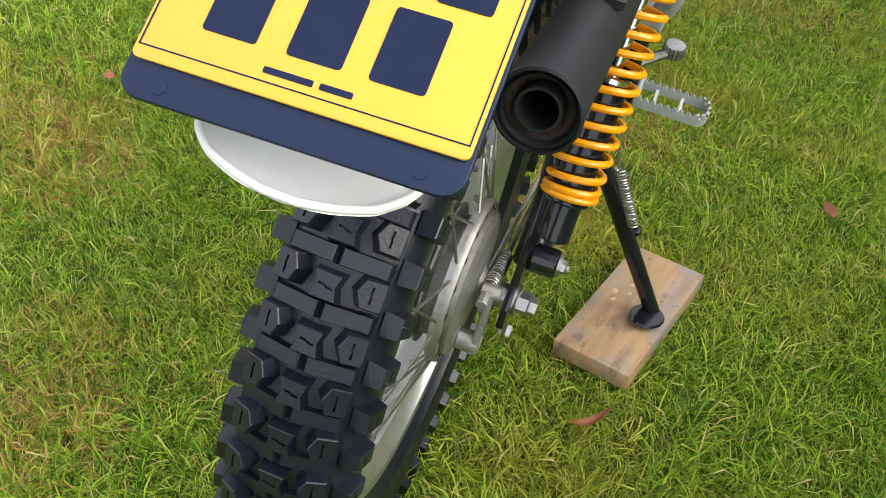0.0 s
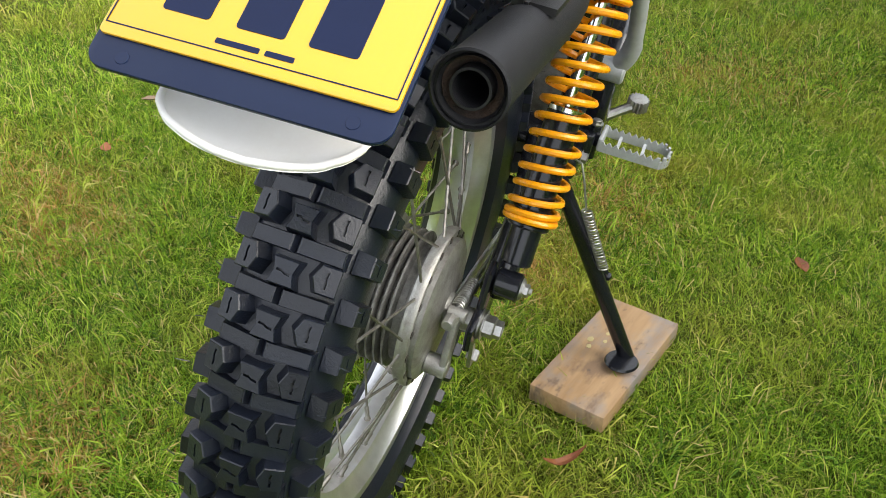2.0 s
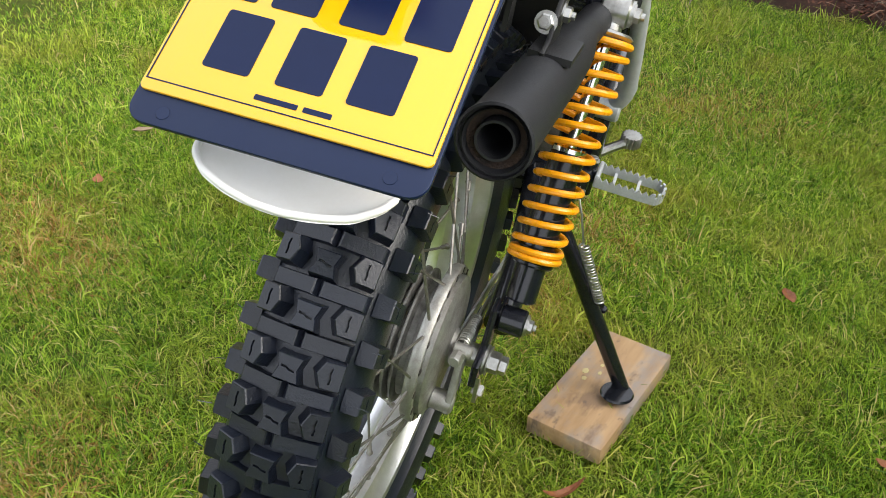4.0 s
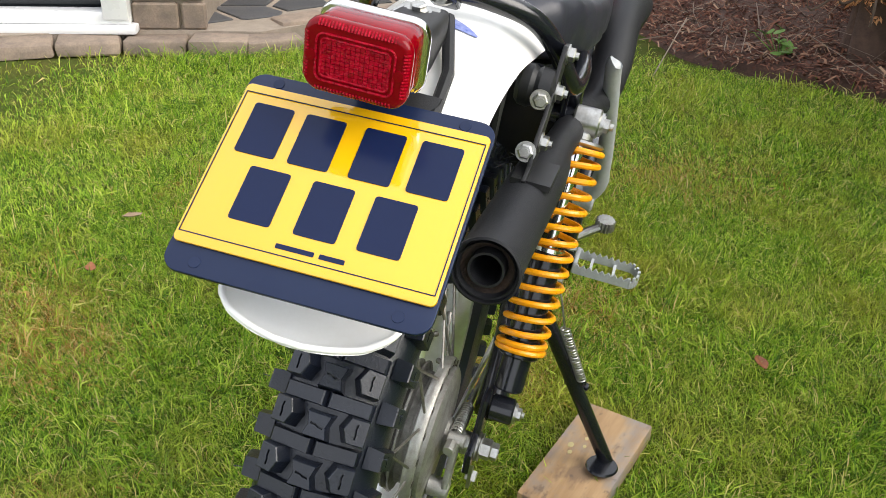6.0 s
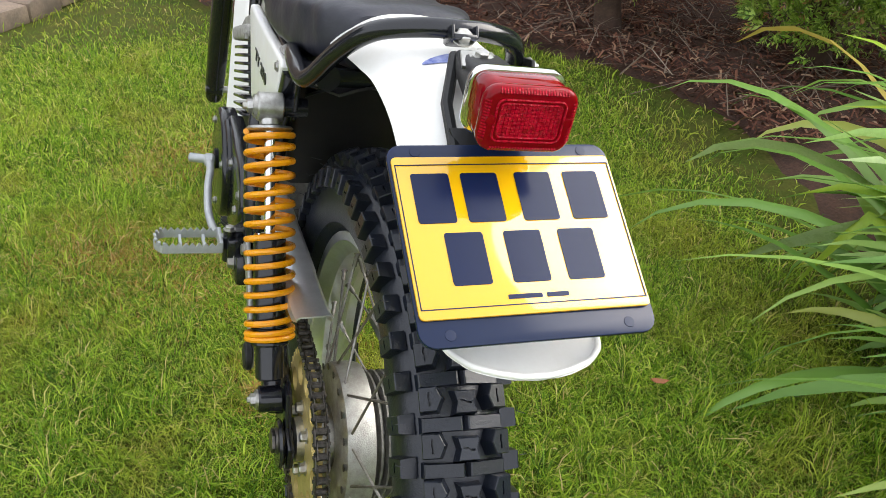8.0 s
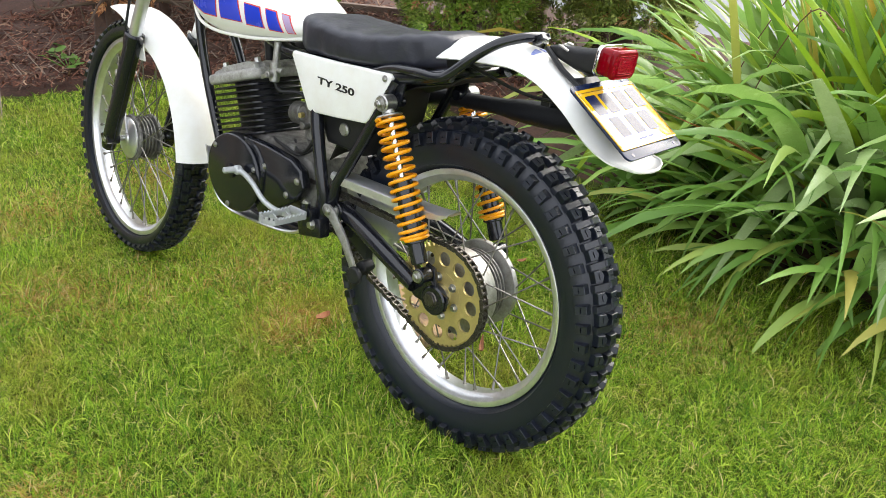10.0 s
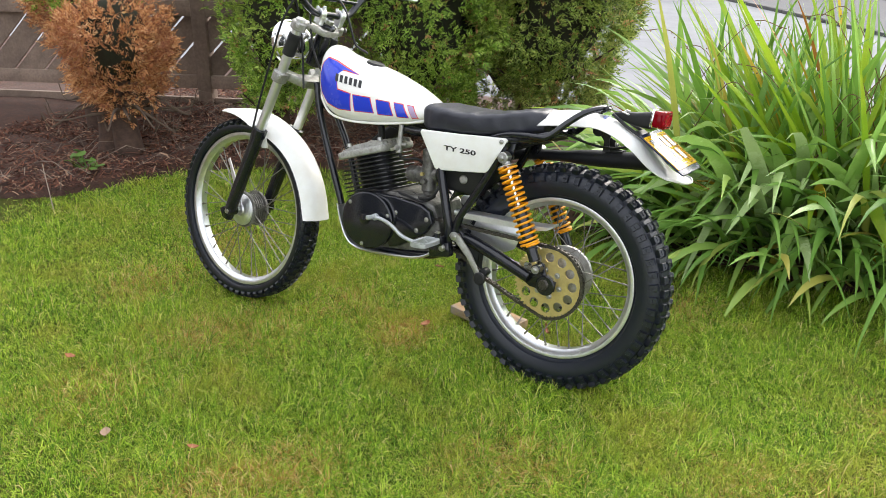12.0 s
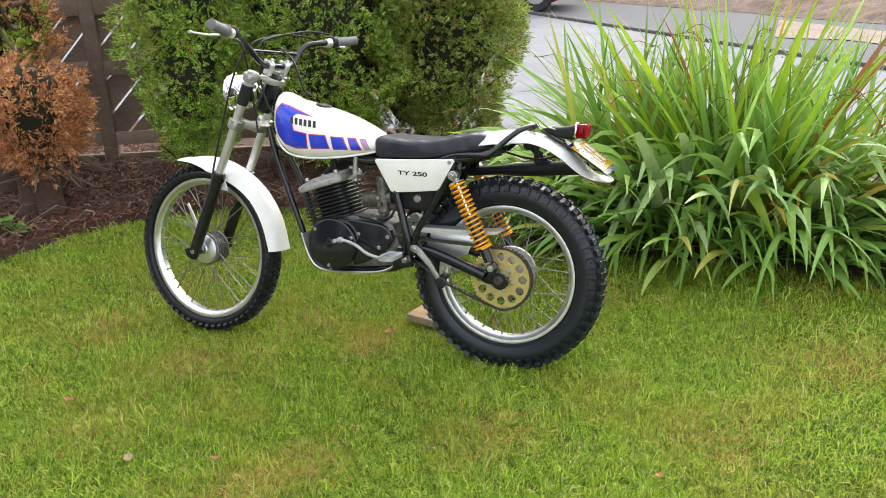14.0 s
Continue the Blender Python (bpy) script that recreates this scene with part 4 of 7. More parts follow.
# -- fallen leaves on the lawn
def fallen_leaf(x, y, yaw, length, width, mt, label, curl, z=0.018):
    bm = bmesh.new()
    rows = []
    for k in range(9):
        f = k / 8
        w_ = width * math.sin(math.pi * min(0.98, max(0.04, f))) ** 0.7
        cz = curl * length * (2 * f - 1) ** 2
        rows.append([Vector(((f - 0.5) * length, j * w_ / 2, cz + abs(j) * w_ * 0.22 + 0.002 * noise.noise(Vector((f * 4, j, x))))) for j in (-1, -0.5, 0, 0.5, 1)])
    loft(bm, rows, closed=False, cap=False)
    bmesh.ops.solidify(bm, geom=list(bm.faces), thickness=0.0006)
    ob = part("fallen_leaf", bm, mt, None)
    ob.matrix_world = pose(x, y, z, 6, -5, yaw)
    return tagged(ob, label, "leaf", group="fallen leaves on the lawn")


M_LEAFR = material("red_brown_dead_leaf", (0.28, 0.095, 0.03), 0.6, second=(0.12, 0.04, 0.025), scale=70, amount=0.7, fine=0.2)
M_LEAFO = material("orange_brown_dead_leaf", (0.36, 0.13, 0.05), 0.6, second=(0.24, 0.09, 0.04), scale=70, amount=0.7, fine=0.2)
fallen_leaf(0.116, -0.198, -52, 0.062, 0.012, M_LEAFR, "curled red-brown dead leaf on the grass", 0.35)
fallen_leaf(0.723, -0.492, 20, 0.04, 0.026, M_LEAFR, "small red-brown dead leaf on the grass", 0.1)
fallen_leaf(0.49, -0.02, 100, 0.05, 0.032, M_LEAFO, "orange-brown dead leaf standing in the grass", 0.2, 0.024)
fallen_leaf(0.642, 0.908, 30, 0.034, 0.022, M_LEAFO, "orange-brown dead leaf standing in the grass", 0.25)
fallen_leaf(0.907, 0.976, 140, 0.05, 0.03, material("tan_dead_leaf", (0.32, 0.22, 0.14), 0.7, fine=0.2), "pale tan dead leaf in the grass", 0.1, 0.012)
fallen_leaf(-0.62, 0.62, 60, 0.03, 0.02, M_LEAFO, "small orange-brown dead leaf on the grass", 0.2)
fallen_leaf(1.35, 0.75, 10, 0.04, 0.025, M_LEAFO, "small orange-brown dead leaf on the grass", 0.2)
fallen_leaf(0.32, -0.62, 75, 0.035, 0.02, M_LEAFO, "small orange-brown dead leaf on the grass", 0.2)

# -- patio edge, crazy paving and the corner of the house
M_COPING = material("buff_coping_stone", (0.29, 0.22, 0.165), 0.85, second=(0.15, 0.12, 0.1), scale=15, amount=0.7, fine=0.25, fine_scale=130, bump=0.8, random_tone=0.15)
M_SLATE = material("dark_paving_slate", (0.06, 0.063, 0.07), 0.6, second=(0.11, 0.105, 0.1), scale=12, amount=0.7, fine=0.25, fine_scale=120, bump=0.5, random_tone=0.35)
M_MORTAR = material("buff_mortar", (0.34, 0.28, 0.22), 0.95, second=(0.24, 0.2, 0.16), scale=20, amount=0.6, fine=0.3, bump=0.7)


def kerb_run(ob, line, z0, h, depth, n):
    P = [Vector((x, y, 0)) for x, y in line]
    ln = [0.0]
    for a, b in zip(P, P[1:]):
        ln.append(ln[-1] + (b - a).length)
    for k in range(n):
        g0, g1 = ln[-1] * k / n, ln[-1] * (k + 1) / n - 0.008
        at = lambda s: Vector([float(np.interp(s, ln, [p[i] for p in P])) for i in range(3)])
        a, b = at(g0), at(g1)
        d = (b - a).normalized()
        side = Vector((d.y, -d.x, 0))
        if side.dot(Vector((1, 0.5, 0))) < 0:
            side = -side
        bm = bmesh.new()
        m = Matrix.Translation((a + b) / 2 + side * depth / 2 + Vector((0, 0, z0 + h / 2))) @ Matrix.Rotation(math.atan2(d.y, d.x), 4, "Z")
        box(bm, m, ((b - a).length, depth, h), 0.012, 2)
        for v in bm.verts:
            v.co += Vector((noise.noise(v.co * 14), noise.noise(v.co * 14 + Vector((9, 0, 0))), noise.noise(v.co * 14 + Vector((0, 9, 0))))) * 0.017
        part("coping_stone", bm, M_COPING, ob)


kerb2 = tagged(new("patio_edge"), "low edge of buff stone copings along the patio", "kerb", kind="structure")
kerb_run(kerb2, KERB, -0.02, 0.06, 0.14, 11)
kerb_run(kerb2, KERB_BACK, -0.02, 0.085, 0.15, 11)
patio = tagged(new("patio"), "crazy paving of dark slate in buff mortar", "paving", kind="structure")
bm = bmesh.new()
slab(bm, [(1.45, 3.6), (1.9, 2.6), (2.1, 2.26), (2.28, 2.0), (2.4, 1.7), (2.5, 1.4), (2.8, 1.2), (3.5, 0.78), (5.0, 0.3), (7.5, 0.3), (7.5, 3.6)], 0.09, Matrix.Translation((0, 0, 0.005)), 0.0)
part("mortar_bed", bm, M_MORTAR, patio)
seeds = []
tries = 0
pr = random.Random(11)
ghosts = []
while len(seeds) < 95 and tries < 6000:
    tries += 1
    q = Vector((pr.uniform(2.0, 5.2), pr.uniform(0.1, 2.6)))
    ky = float(np.interp(q.x, [2.3, 2.5, 2.8, 3.5, 5.0], [2.0, 1.45, 1.25, 0.82, 0.34]))
    if any((q - s).length < 0.19 for s in seeds + ghosts):
        continue
    (ghosts if q.y < ky + 0.12 or q.x < 2.4 else seeds).append(q)
for s in seeds:
    poly = [Vector((s.x + 0.34 * math.cos(2 * math.pi * j / 16), s.y + 0.34 * math.sin(2 * math.pi * j / 16))) for j in range(16)]
    for o in seeds + ghosts:
        if o is s or (o - s).length > 0.75:
            continue
        mid, d = (o + s) / 2, (o - s).normalized()
        lim = mid.dot(d) - 0.016
        out = []
        for p, q in zip(poly, poly[1:] + poly[:1]):
            ip, iq = p.dot(d) <= lim, q.dot(d) <= lim
            if ip:
                out.append(p)
            if ip != iq:
                t = (lim - p.dot(d)) / ((q - p).dot(d))
                out.append(p.lerp(q, t))
        poly = out
        if len(poly) < 3:
            break
    if len(poly) < 3:
        continue
    bm = bmesh.new()
    slab(bm, [(p.x, p.y) for p in poly], 0.02, Matrix.Translation((0, 0, 0.047)), 0.003, 1)
    part("paving_stone", bm, M_SLATE, patio)

house = tagged(new("house"), "corner of a house with buff stone and a white door frame", "house")
HM = Matrix.Translation((2.272, 1.705, 0)) @ Matrix.Rotation(math.atan2(0.938, -0.346), 4, "Z")  # x along the wall to its left end
house.matrix_world = HM
bm = bmesh.new()
box(bm, pose(0.01, -0.6, 1.3), (0.28, 0.9, 2.6), 0.01)
part("wall_core", bm, M_MORTAR, house)
for r in range(13):
    x = -0.15
    zz = 0.05 + r * 0.12
    while x < 0.13:
        w_ = min((0.19 if r % 2 else 0.11) if x < -0.1 else 0.3, 0.155 - x)
        if w_ > 0.04:
            bm = bmesh.new()
            box(bm, pose(x + w_ / 2, -0.14, zz + 0.055), (w_ - 0.014, 0.03 + pr.uniform(0, 0.012), 0.106), 0.008, 1)
            part("facing_stone", bm, M_COPING, house)
        x += w_
bm = bmesh.new()
box(bm, pose(1.6, -0.35, 1.3), (2.9, 0.3, 2.6), 0.0)
M_DARKGLASS = material("dark_window_glass", (0.012, 0.014, 0.016), 0.05, scale=4, amount=0.3, rough_var=0.02)
part("glass", bm, M_DARKGLASS, house, "dark reflecting glass")
M_UPVC = material("white_upvc", (0.8, 0.8, 0.8), 0.28, second=(0.7, 0.7, 0.69), scale=6, amount=0.3)
for nm, c, sz in (("sill", (1.55, -0.1, 0.062), (2.85, 0.08, 0.035)), ("bottom_rail", (1.55, -0.13, 0.105), (2.8, 0.09, 0.05)), ("door_stile", (0.2, -0.12, 1.1), (0.1, 0.1, 2.0)), ("door_stile", (1.6, -0.12, 1.1), (0.1, 0.1, 2.0))):
    bm = bmesh.new()
    box(bm, pose(*c), sz, 0.008)
    part(nm, bm, M_UPVC, house, "white plastic door frame")
bm = bmesh.new()
rod(bm, (3.75, 1.42, 0.05), (3.75, 1.42, 2.2), 0.04, 16)
pipe_ob = tagged(part("drainpipe", bm, M_SATIN, None), "black plastic drainpipe standing on the patio", "drainpipe")
pot = tagged(new("patio_weeds"), "small green weeds growing between paving stones", "weed")
pot.location = (3.35, 1.2, 0.05)
for k in range(20):
    q = Vector((pr.gauss(0, 0.12), pr.gauss(0, 0.08), pr.uniform(0.04, 0.13)))
    bm = bmesh.new()
    outline = [(math.cos(t) * 0.028, math.sin(t) * 0.02) for t in (2 * math.pi * j / 10 for j in range(10))]
    slab(bm, outline, 0.0012, Matrix.Translation(q) @ Euler((pr.gauss(0, 0.5), pr.gauss(0, 0.5), pr.uniform(0, 6))).to_matrix().to_4x4())
    tube(bm, [(q.x * 0.5, q.y * 0.5, 0), q], 0.0015, 5)
    part("leaf", bm, L_WEED, pot)
bm = bmesh.new()
box(bm, pose(6.2, 3.2, 1.3, 0, 0, 0), (0.3, 6.0, 2.8), 0.0)
tagged(part("wall_back", bm, M_COPING, None), "buff stone house wall behind the patio", "wall", kind="structure")
# ---- the motorcycle ----
# Own axes: x ahead, y to its left, z up, from the rear axle; it leans on its stand.
BIKE = Matrix(((0.99982, 0.00275, 0.01868, -0.00000), (-0.00000, 0.98937, -0.14545, -0.00000), (-0.01888, 0.14543, 0.98919, 0.32234), (0, 0, 0, 1)))
bike = new("motorcycle")
bike["raised"] = 1
bike.matrix_world = BIKE @ Matrix.Translation((0, 0, -AX))
tagged(bike, "white trials motorcycle with blue tank stripes, leaning on its side stand", "motorcycle")
Y_AXIS = Matrix.Rotation(radians(-90), 4, "X")  # spins of z lie along y


def knob_mesh(name, w, l, h, kind):
    """One tread block: base at z = 0, w across, l along the rim; chamfered, with a groove in its top."""
    bm = bmesh.new()
    flip = -1 if kind == "pent_right" else 1
    if kind.startswith("pent"):
        base = [(w / 2, -l / 2), (w / 2, l / 2), (-w * 0.3, l / 2), (-w * 0.56, 0.0), (-w * 0.3, -l / 2)]
    elif kind == "waist":
        base = [(-w / 2, -l / 2), (w / 2, -l / 2), (w * 0.36, 0.0), (w / 2, l / 2), (-w / 2, l / 2), (-w * 0.36, 0.0)]
    elif kind == "notch":
        base = [(-w / 2, -l * 0.3), (-w * 0.28, -l / 2), (w * 0.28, -l / 2), (w / 2, -l * 0.3), (w / 2, l * 0.3), (w * 0.28, l / 2), (-w * 0.28, l / 2), (-w / 2, l * 0.3)]
    else:
        base = [(-w / 2, -l / 2), (w / 2, -l / 2), (w / 2, l / 2), (-w / 2, l / 2)]
    base = [(x * flip, y) for x, y in base][::flip]
    lo = [bm.verts.new((x * 1.1, y * 1.12, -0.004)) for x, y in base]
    hi = [bm.verts.new((x * 0.97, y * 0.97, h - 0.001)) for x, y in base]
    top = [bm.verts.new((x * 0.9, y * 0.9, h)) for x, y in base]
    n = len(base)
    for a, b in ((lo, hi), (hi, top)):
        for k in range(n):
            bm.faces.new((a[k], a[(k + 1) % n], b[(k + 1) % n], b[k]))
    # a narrow cut sunk into the top
    k = 0.0009 if kind != "bar" else 0.0
    line = [(w * 0.01, -l * 0.28), (w * 0.04, -l * 0.06), (0.0, l * 0.08), (w * 0.01, l * 0.28)]
    if kind == "waist":
        line = [(-w * 0.26, l * 0.05), (-w * 0.05, l * 0.03), (w * 0.06, -l * 0.04), (w * 0.26, -l * 0.05)]
    if k:
        side = [Vector((0, k)) if kind == "waist" else Vector((k, 0))] * 4
        loop = [Vector(p) * 1 + q for p, q in zip(line, side)] + [Vector(p) - q for p, q in zip(line, side)][::-1]
        rim_ = [bm.verts.new((p.x, p.y, h)) for p in loop]
        deep = [bm.verts.new((p.x, p.y, h - 0.004)) for p in loop]
        m = len(loop)
        es = [bm.edges.new((rim_[a], rim_[(a + 1) % m])) for a in range(m)]
        bmesh.ops.triangle_fill(bm, edges=es + [bm.edges.get((top[a], top[(a + 1) % n])) for a in range(n)], use_beauty=True)
        for a in range(m):
            bm.faces.new((rim_[a], rim_[(a + 1) % m], deep[(a + 1) % m], deep[a]))
        bm.faces.new(deep)
        bmesh.ops.recalc_face_normals(bm, faces=bm.faces)
    else:
        bm.faces.new(top)
    me = bpy.data.meshes.new(name)
    bm.to_mesh(me)
    bm.free()
    me.materials.append(M_RUBBER)
    return me


def tyre(name, label, centre, turn, bead, crown, half, knob_h, rows, columns, rim_half):
    """columns: (angle across the tread, width, length, shift along, kind)."""
    bm = bmesh.new()
    s = crown - bead
    prof = [(bead - 0.006, rim_half - 0.006), (bead + 0.004, rim_half), (bead + 0.12 * s, half * 0.86), (bead + 0.32 * s, half * 0.985), (bead + 0.5 * s, half), (bead + 0.66 * s, half * 0.97),
            (bead + 0.8 * s, half * 0.84), (bead + 0.9 * s, half * 0.62), (bead + 0.97 * s, half * 0.34), (crown, 0)]
    full = [(r, h) for r, h in prof] + [(r, -h) for r, h in prof[-2::-1]]
    lathe(bm, full, Y_AXIS, 96)
    ob = part(name, bm, M_RUBBER, bike, label)
    ob.matrix_basis = Matrix.Translation((0, 0, AX)) @ turn @ Matrix.Translation(centre)
    rs, hs = [p[0] for p in prof], [p[1] for p in prof]
    for c, (at, w, l, shift, kind) in enumerate(columns):
        me = knob_mesh("tread_knob", w, l, knob_h * {"waist": 0.72, "slit": 0.74}.get(kind, 1.0), kind)
        # place on the crown curve by its height across
        y = at * half
        r = float(np.interp(abs(y), hs[::-1][:7], rs[::-1][:7]))
        dy = 0.004
        slope = (float(np.interp(abs(y) + dy, hs[::-1][:7], rs[::-1][:7])) - float(np.interp(max(0, abs(y) - dy), hs[::-1][:7], rs[::-1][:7]))) / (2 * dy if abs(y) > dy else 99)
        tilt = math.atan(slope) * (1 if y > 0 else -1)
        for k in range(rows):
            a = 2 * math.pi * (k + shift) / rows
            # local x across the tyre, local y along the rim, local z outwards
            m = Matrix.Rotation(a, 4, "Y") @ Matrix.Translation((0, y, r)) @ Matrix.Rotation(tilt, 4, "X") @ Matrix.Rotation(radians(90), 4, "Z")
            share("tread_knob", me, ob, m)
    bar = knob_mesh("tread_bar", half * 0.72, 0.0125, knob_h * 0.34, "bar")
    for k in range(rows):
        for s in (1, -1):
            y = s * half * 0.375
            r = float(np.interp(abs(y), hs[::-1][:7], rs[::-1][:7]))
            m = Matrix.Rotation(2 * math.pi * (k + 0.55) / rows, 4, "Y") @ Matrix.Translation((0, y, r)) @ Matrix.Rotation(radians(-s * 14), 4, "X") @ Matrix.Rotation(radians(90), 4, "Z")
            share("tread_bar", bar, ob, m)
    bm = bmesh.new()
    wr = random.Random(3)
    for k in range(rows):
        for s in (1, -1):
            a = 2 * math.pi * (k + 0.62 + wr.uniform(-0.2, 0.2)) / rows
            u = Vector((math.sin(a), 0, math.cos(a)))
            q = u * (bead + (crown - bead) * wr.uniform(0.82, 1.0)) + Vector((0, s * half * 1.05, 0))
            d = (Vector((0, s, 0)) + u * wr.uniform(-0.3, 0.5) + Vector((wr.gauss(0, 0.3), 0, wr.gauss(0, 0.3)))).normalized()
            tube(bm, [q, q + d * wr.uniform(0.007, 0.014)], 0.00045, 4)
    hairs = part("moulding_whiskers", bm, M_RUBBER, ob)
    hairs["kind"] = "stuff"
    return ob


def rim(name, label, centre, turn, R, half, holes):
    bm = bmesh.new()
    prof = [(R, half), (R, half - 0.004), (R - 0.010, half - 0.006), (R - 0.013, half * 0.55), (R - 0.021, half * 0.4), (R - 0.022, 0), (R - 0.021, -half * 0.4), (R - 0.013, -half * 0.55),
            (R - 0.010, -half + 0.006), (R, -half + 0.004), (R, -half), (R - 0.003, -half - 0.001), (R - 0.011, -half + 0.001), (R - 0.016, -half * 0.62), (R - 0.025, -half * 0.45), (R - 0.0265, 0), (R - 0.025, half * 0.45),
            (R - 0.016, half * 0.62), (R - 0.011, half - 0.001), (R - 0.003, half + 0.001)]
    lathe(bm, prof, Y_AXIS, 96, closed=True)
    ob = part(name, bm, M_RIM, bike, label)
    ob.matrix_basis = Matrix.Translation((0, 0, AX)) @ turn @ Matrix.Translation(centre)
    return ob


def spokes(wheel, R, hub_r, hub_y, count=36, cross=3):
    """Crossed spokes with nipples, each a piece of the rim's own wheel."""
    for k in range(count):
        side = 1 if k % 2 else -1
        lead = 1 if (k // 2) % 2 else -1
        a = 2 * math.pi * (k + 0.5) / count
        b = a + lead * radians(360 / count * cross * 0.92)
        p = Vector((math.cos(a) * (R - 0.025), side * 0.006, math.sin(a) * (R - 0.025)))
        y = hub_y[0] if side > 0 else hub_y[1]
        hr = hub_r[0] if side > 0 else hub_r[1]
        q = Vector((math.cos(b) * hr, y, math.sin(b) * hr))
        bm = bmesh.new()
        rod(bm, q, p, 0.0017, 6)
        d = (q - p).normalized()
        lathe(bm, [(0, -0.003), (0.0045, -0.003), (0.0045, 0.002), (0.003, 0.004), (0.003, 0.017), (0.0018, 0.019), (0, 0.019)], axis_matrix(p, d), 8)
        lathe(bm, [(0, -0.004), (0.0032, -0.003), (0.0032, 0.003), (0, 0.004)], axis_matrix(q, (0, 1, 0)), 8)
        part("spoke", bm, M_SPOKE, wheel)


NONE = Matrix.Identity(4)
REAR = (0, 0, 0)
HEAD = Vector((0.935, 0, 0.62))
RAKE = radians(25.8)
FORK = Matrix.Translation(HEAD) @ Matrix.Rotation(radians(-6.19), 4, Vector((-math.sin(RAKE), 0, math.cos(RAKE)))) @ Matrix.Translation(-HEAD)
FRONT = (1.2465, 0.0011, 0.0167)
rear_tyre = tyre("rear_tyre", "black knobbly trials tyre", REAR, NONE, 0.246, 0.3345, 0.05, 0.0145, 54,
                 [(0.0, 0.021, 0.02, 0.0, "waist"), (0.51, 0.0195, 0.0215, 0.1, "pent_left"), (-0.51, 0.0195, 0.0215, 0.1, "pent_right"),
                  (0.93, 0.0235, 0.0165, 0.62, "slit"), (-0.93, 0.0235, 0.0165, 0.62, "slit")], 0.031)
rear_rim = rim("rear_rim", "polished flanged alloy rim", REAR, NONE, 0.246, 0.032, 36)
spokes(rear_rim, 0.246, (0.083, 0.083), (0.043, -0.048))
front_tyre = tyre("front_tyre", "narrow black knobbly trials tyre", FRONT, FORK, 0.2805, 0.3215, 0.042, 0.011, 60,
                  [(0.0, 0.022, 0.02, 0.0, "waist"), (0.5, 0.019, 0.021, 0.5, "pent_left"), (-0.5, 0.019, 0.021, 0.5, "pent_right"),
                   (0.86, 0.014, 0.0175, 0.0, "slit"), (-0.86, 0.014, 0.0175, 0.0, "slit")], 0.026)
front_rim = rim("front_rim", "polished flanged alloy rim", FRONT, FORK, 0.2805, 0.027, 36)
spokes(front_rim, 0.2805, (0.058, 0.058), (0.028, -0.03))


def front(name, bm, mt, label="", parent=None):
    """A part that turns with the fork."""
    ob = part(name, bm, mt, parent or bike, label)
    if parent is None:
        ob.matrix_basis = Matrix.Translation((0, 0, AX)) @ FORK
    return ob


def smooth_rows(rows, n=6):
    """Station rows with n smooth steps between each pair."""
    rows = [np.array(r, float) for r in rows]
    rows = [rows[0] * 2 - rows[1]] + rows + [rows[-1] * 2 - rows[-2]]
    out = []
    for i in range(1, len(rows) - 2):
        a, b, c, d = rows[i - 1:i + 3]
        for k in range(n):
            t = k / n
            out.append(0.5 * (2 * b + (c - a) * t + (2 * a - 5 * b + 4 * c - d) * t * t + (3 * b - a - 3 * c + d) * t ** 3))
    out.append(rows[-2])
    return out


def plate_with_holes(bm, y, thick, r_in, r_out, hole_at, hole_r, count, phase=0.0, n=6):
    """A ring in the x-z plane with round holes through it."""
    half = math.pi / count
    for face_y in (y - thick / 2, y + thick / 2):
        for k in range(count):
            a0 = phase + 2 * half * k
            hc = Vector((math.cos(a0) * hole_at, math.sin(a0) * hole_at))
            rimpts = []
            for j in range(n):
                rimpts.append((r_in, a0 - half + 2 * half * j / n))
            for j in range(n):
                rimpts.append((r_in + (r_out - r_in) * j / n, a0 + half))
            for j in range(n):
                rimpts.append((r_out, a0 + half - 2 * half * j / n))
            for j in range(n):
                rimpts.append((r_out - (r_out - r_in) * j / n, a0 - half))
            outer = [Vector((math.cos(a) * r, math.sin(a) * r)) for r, a in rimpts]
            inner = [hc + (p - hc).normalized() * hole_r for p in outer]
            vo = [bm.verts.new((p.x, face_y, p.y)) for p in outer]
            vi = [bm.verts.new((p.x, face_y, p.y)) for p in inner]
            m = len(vo)
            for j in range(m):
                bm.faces.new((vo[j], vo[(j + 1) % m], vi[(j + 1) % m], vi[j]))
            if face_y > y:
                vb = [bm.verts.new((p.x, y - thick / 2, p.y)) for p in inner]
                for j in range(m):
                    bm.faces.new((vi[j], vi[(j + 1) % m], vb[(j + 1) % m], vb[j]))
    for r in (r_in, r_out):
        lathe(bm, [(r, y - thick / 2), (r, y + thick / 2)], Y_AXIS, 72)
    bmesh.ops.remove_doubles(bm, verts=bm.verts, dist=1e-5)
    bmesh.ops.recalc_face_normals(bm, faces=bm.faces)


YM = Y_AXIS  # spins round y, heights to the left

# -- rear hub, brake, sprocket, chain
CY = 0.08  # the chain line
bm = bmesh.new()
prof = [(0.03, 0.05), (0.084, 0.049), (0.0885, 0.046), (0.0885, 0.04), (0.066, 0.036)]
prof[3:] = [(0.0885, 0.022), (0.086, 0.014), (0.066, 0.011)]
for h in (0.004, -0.005, -0.014, -0.023):
    prof += [(0.067, h + 0.0035), (0.077, h + 0.0012), (0.077, h - 0.0012), (0.067, h - 0.0035)]
prof += [(0.066, -0.033), (0.068, -0.037), (0.088, -0.041), (0.0895, -0.044), (0.0895, -0.05), (0.088, -0.052), (0.0825, -0.0525), (0.0815, -0.049), (0.03, -0.049)]
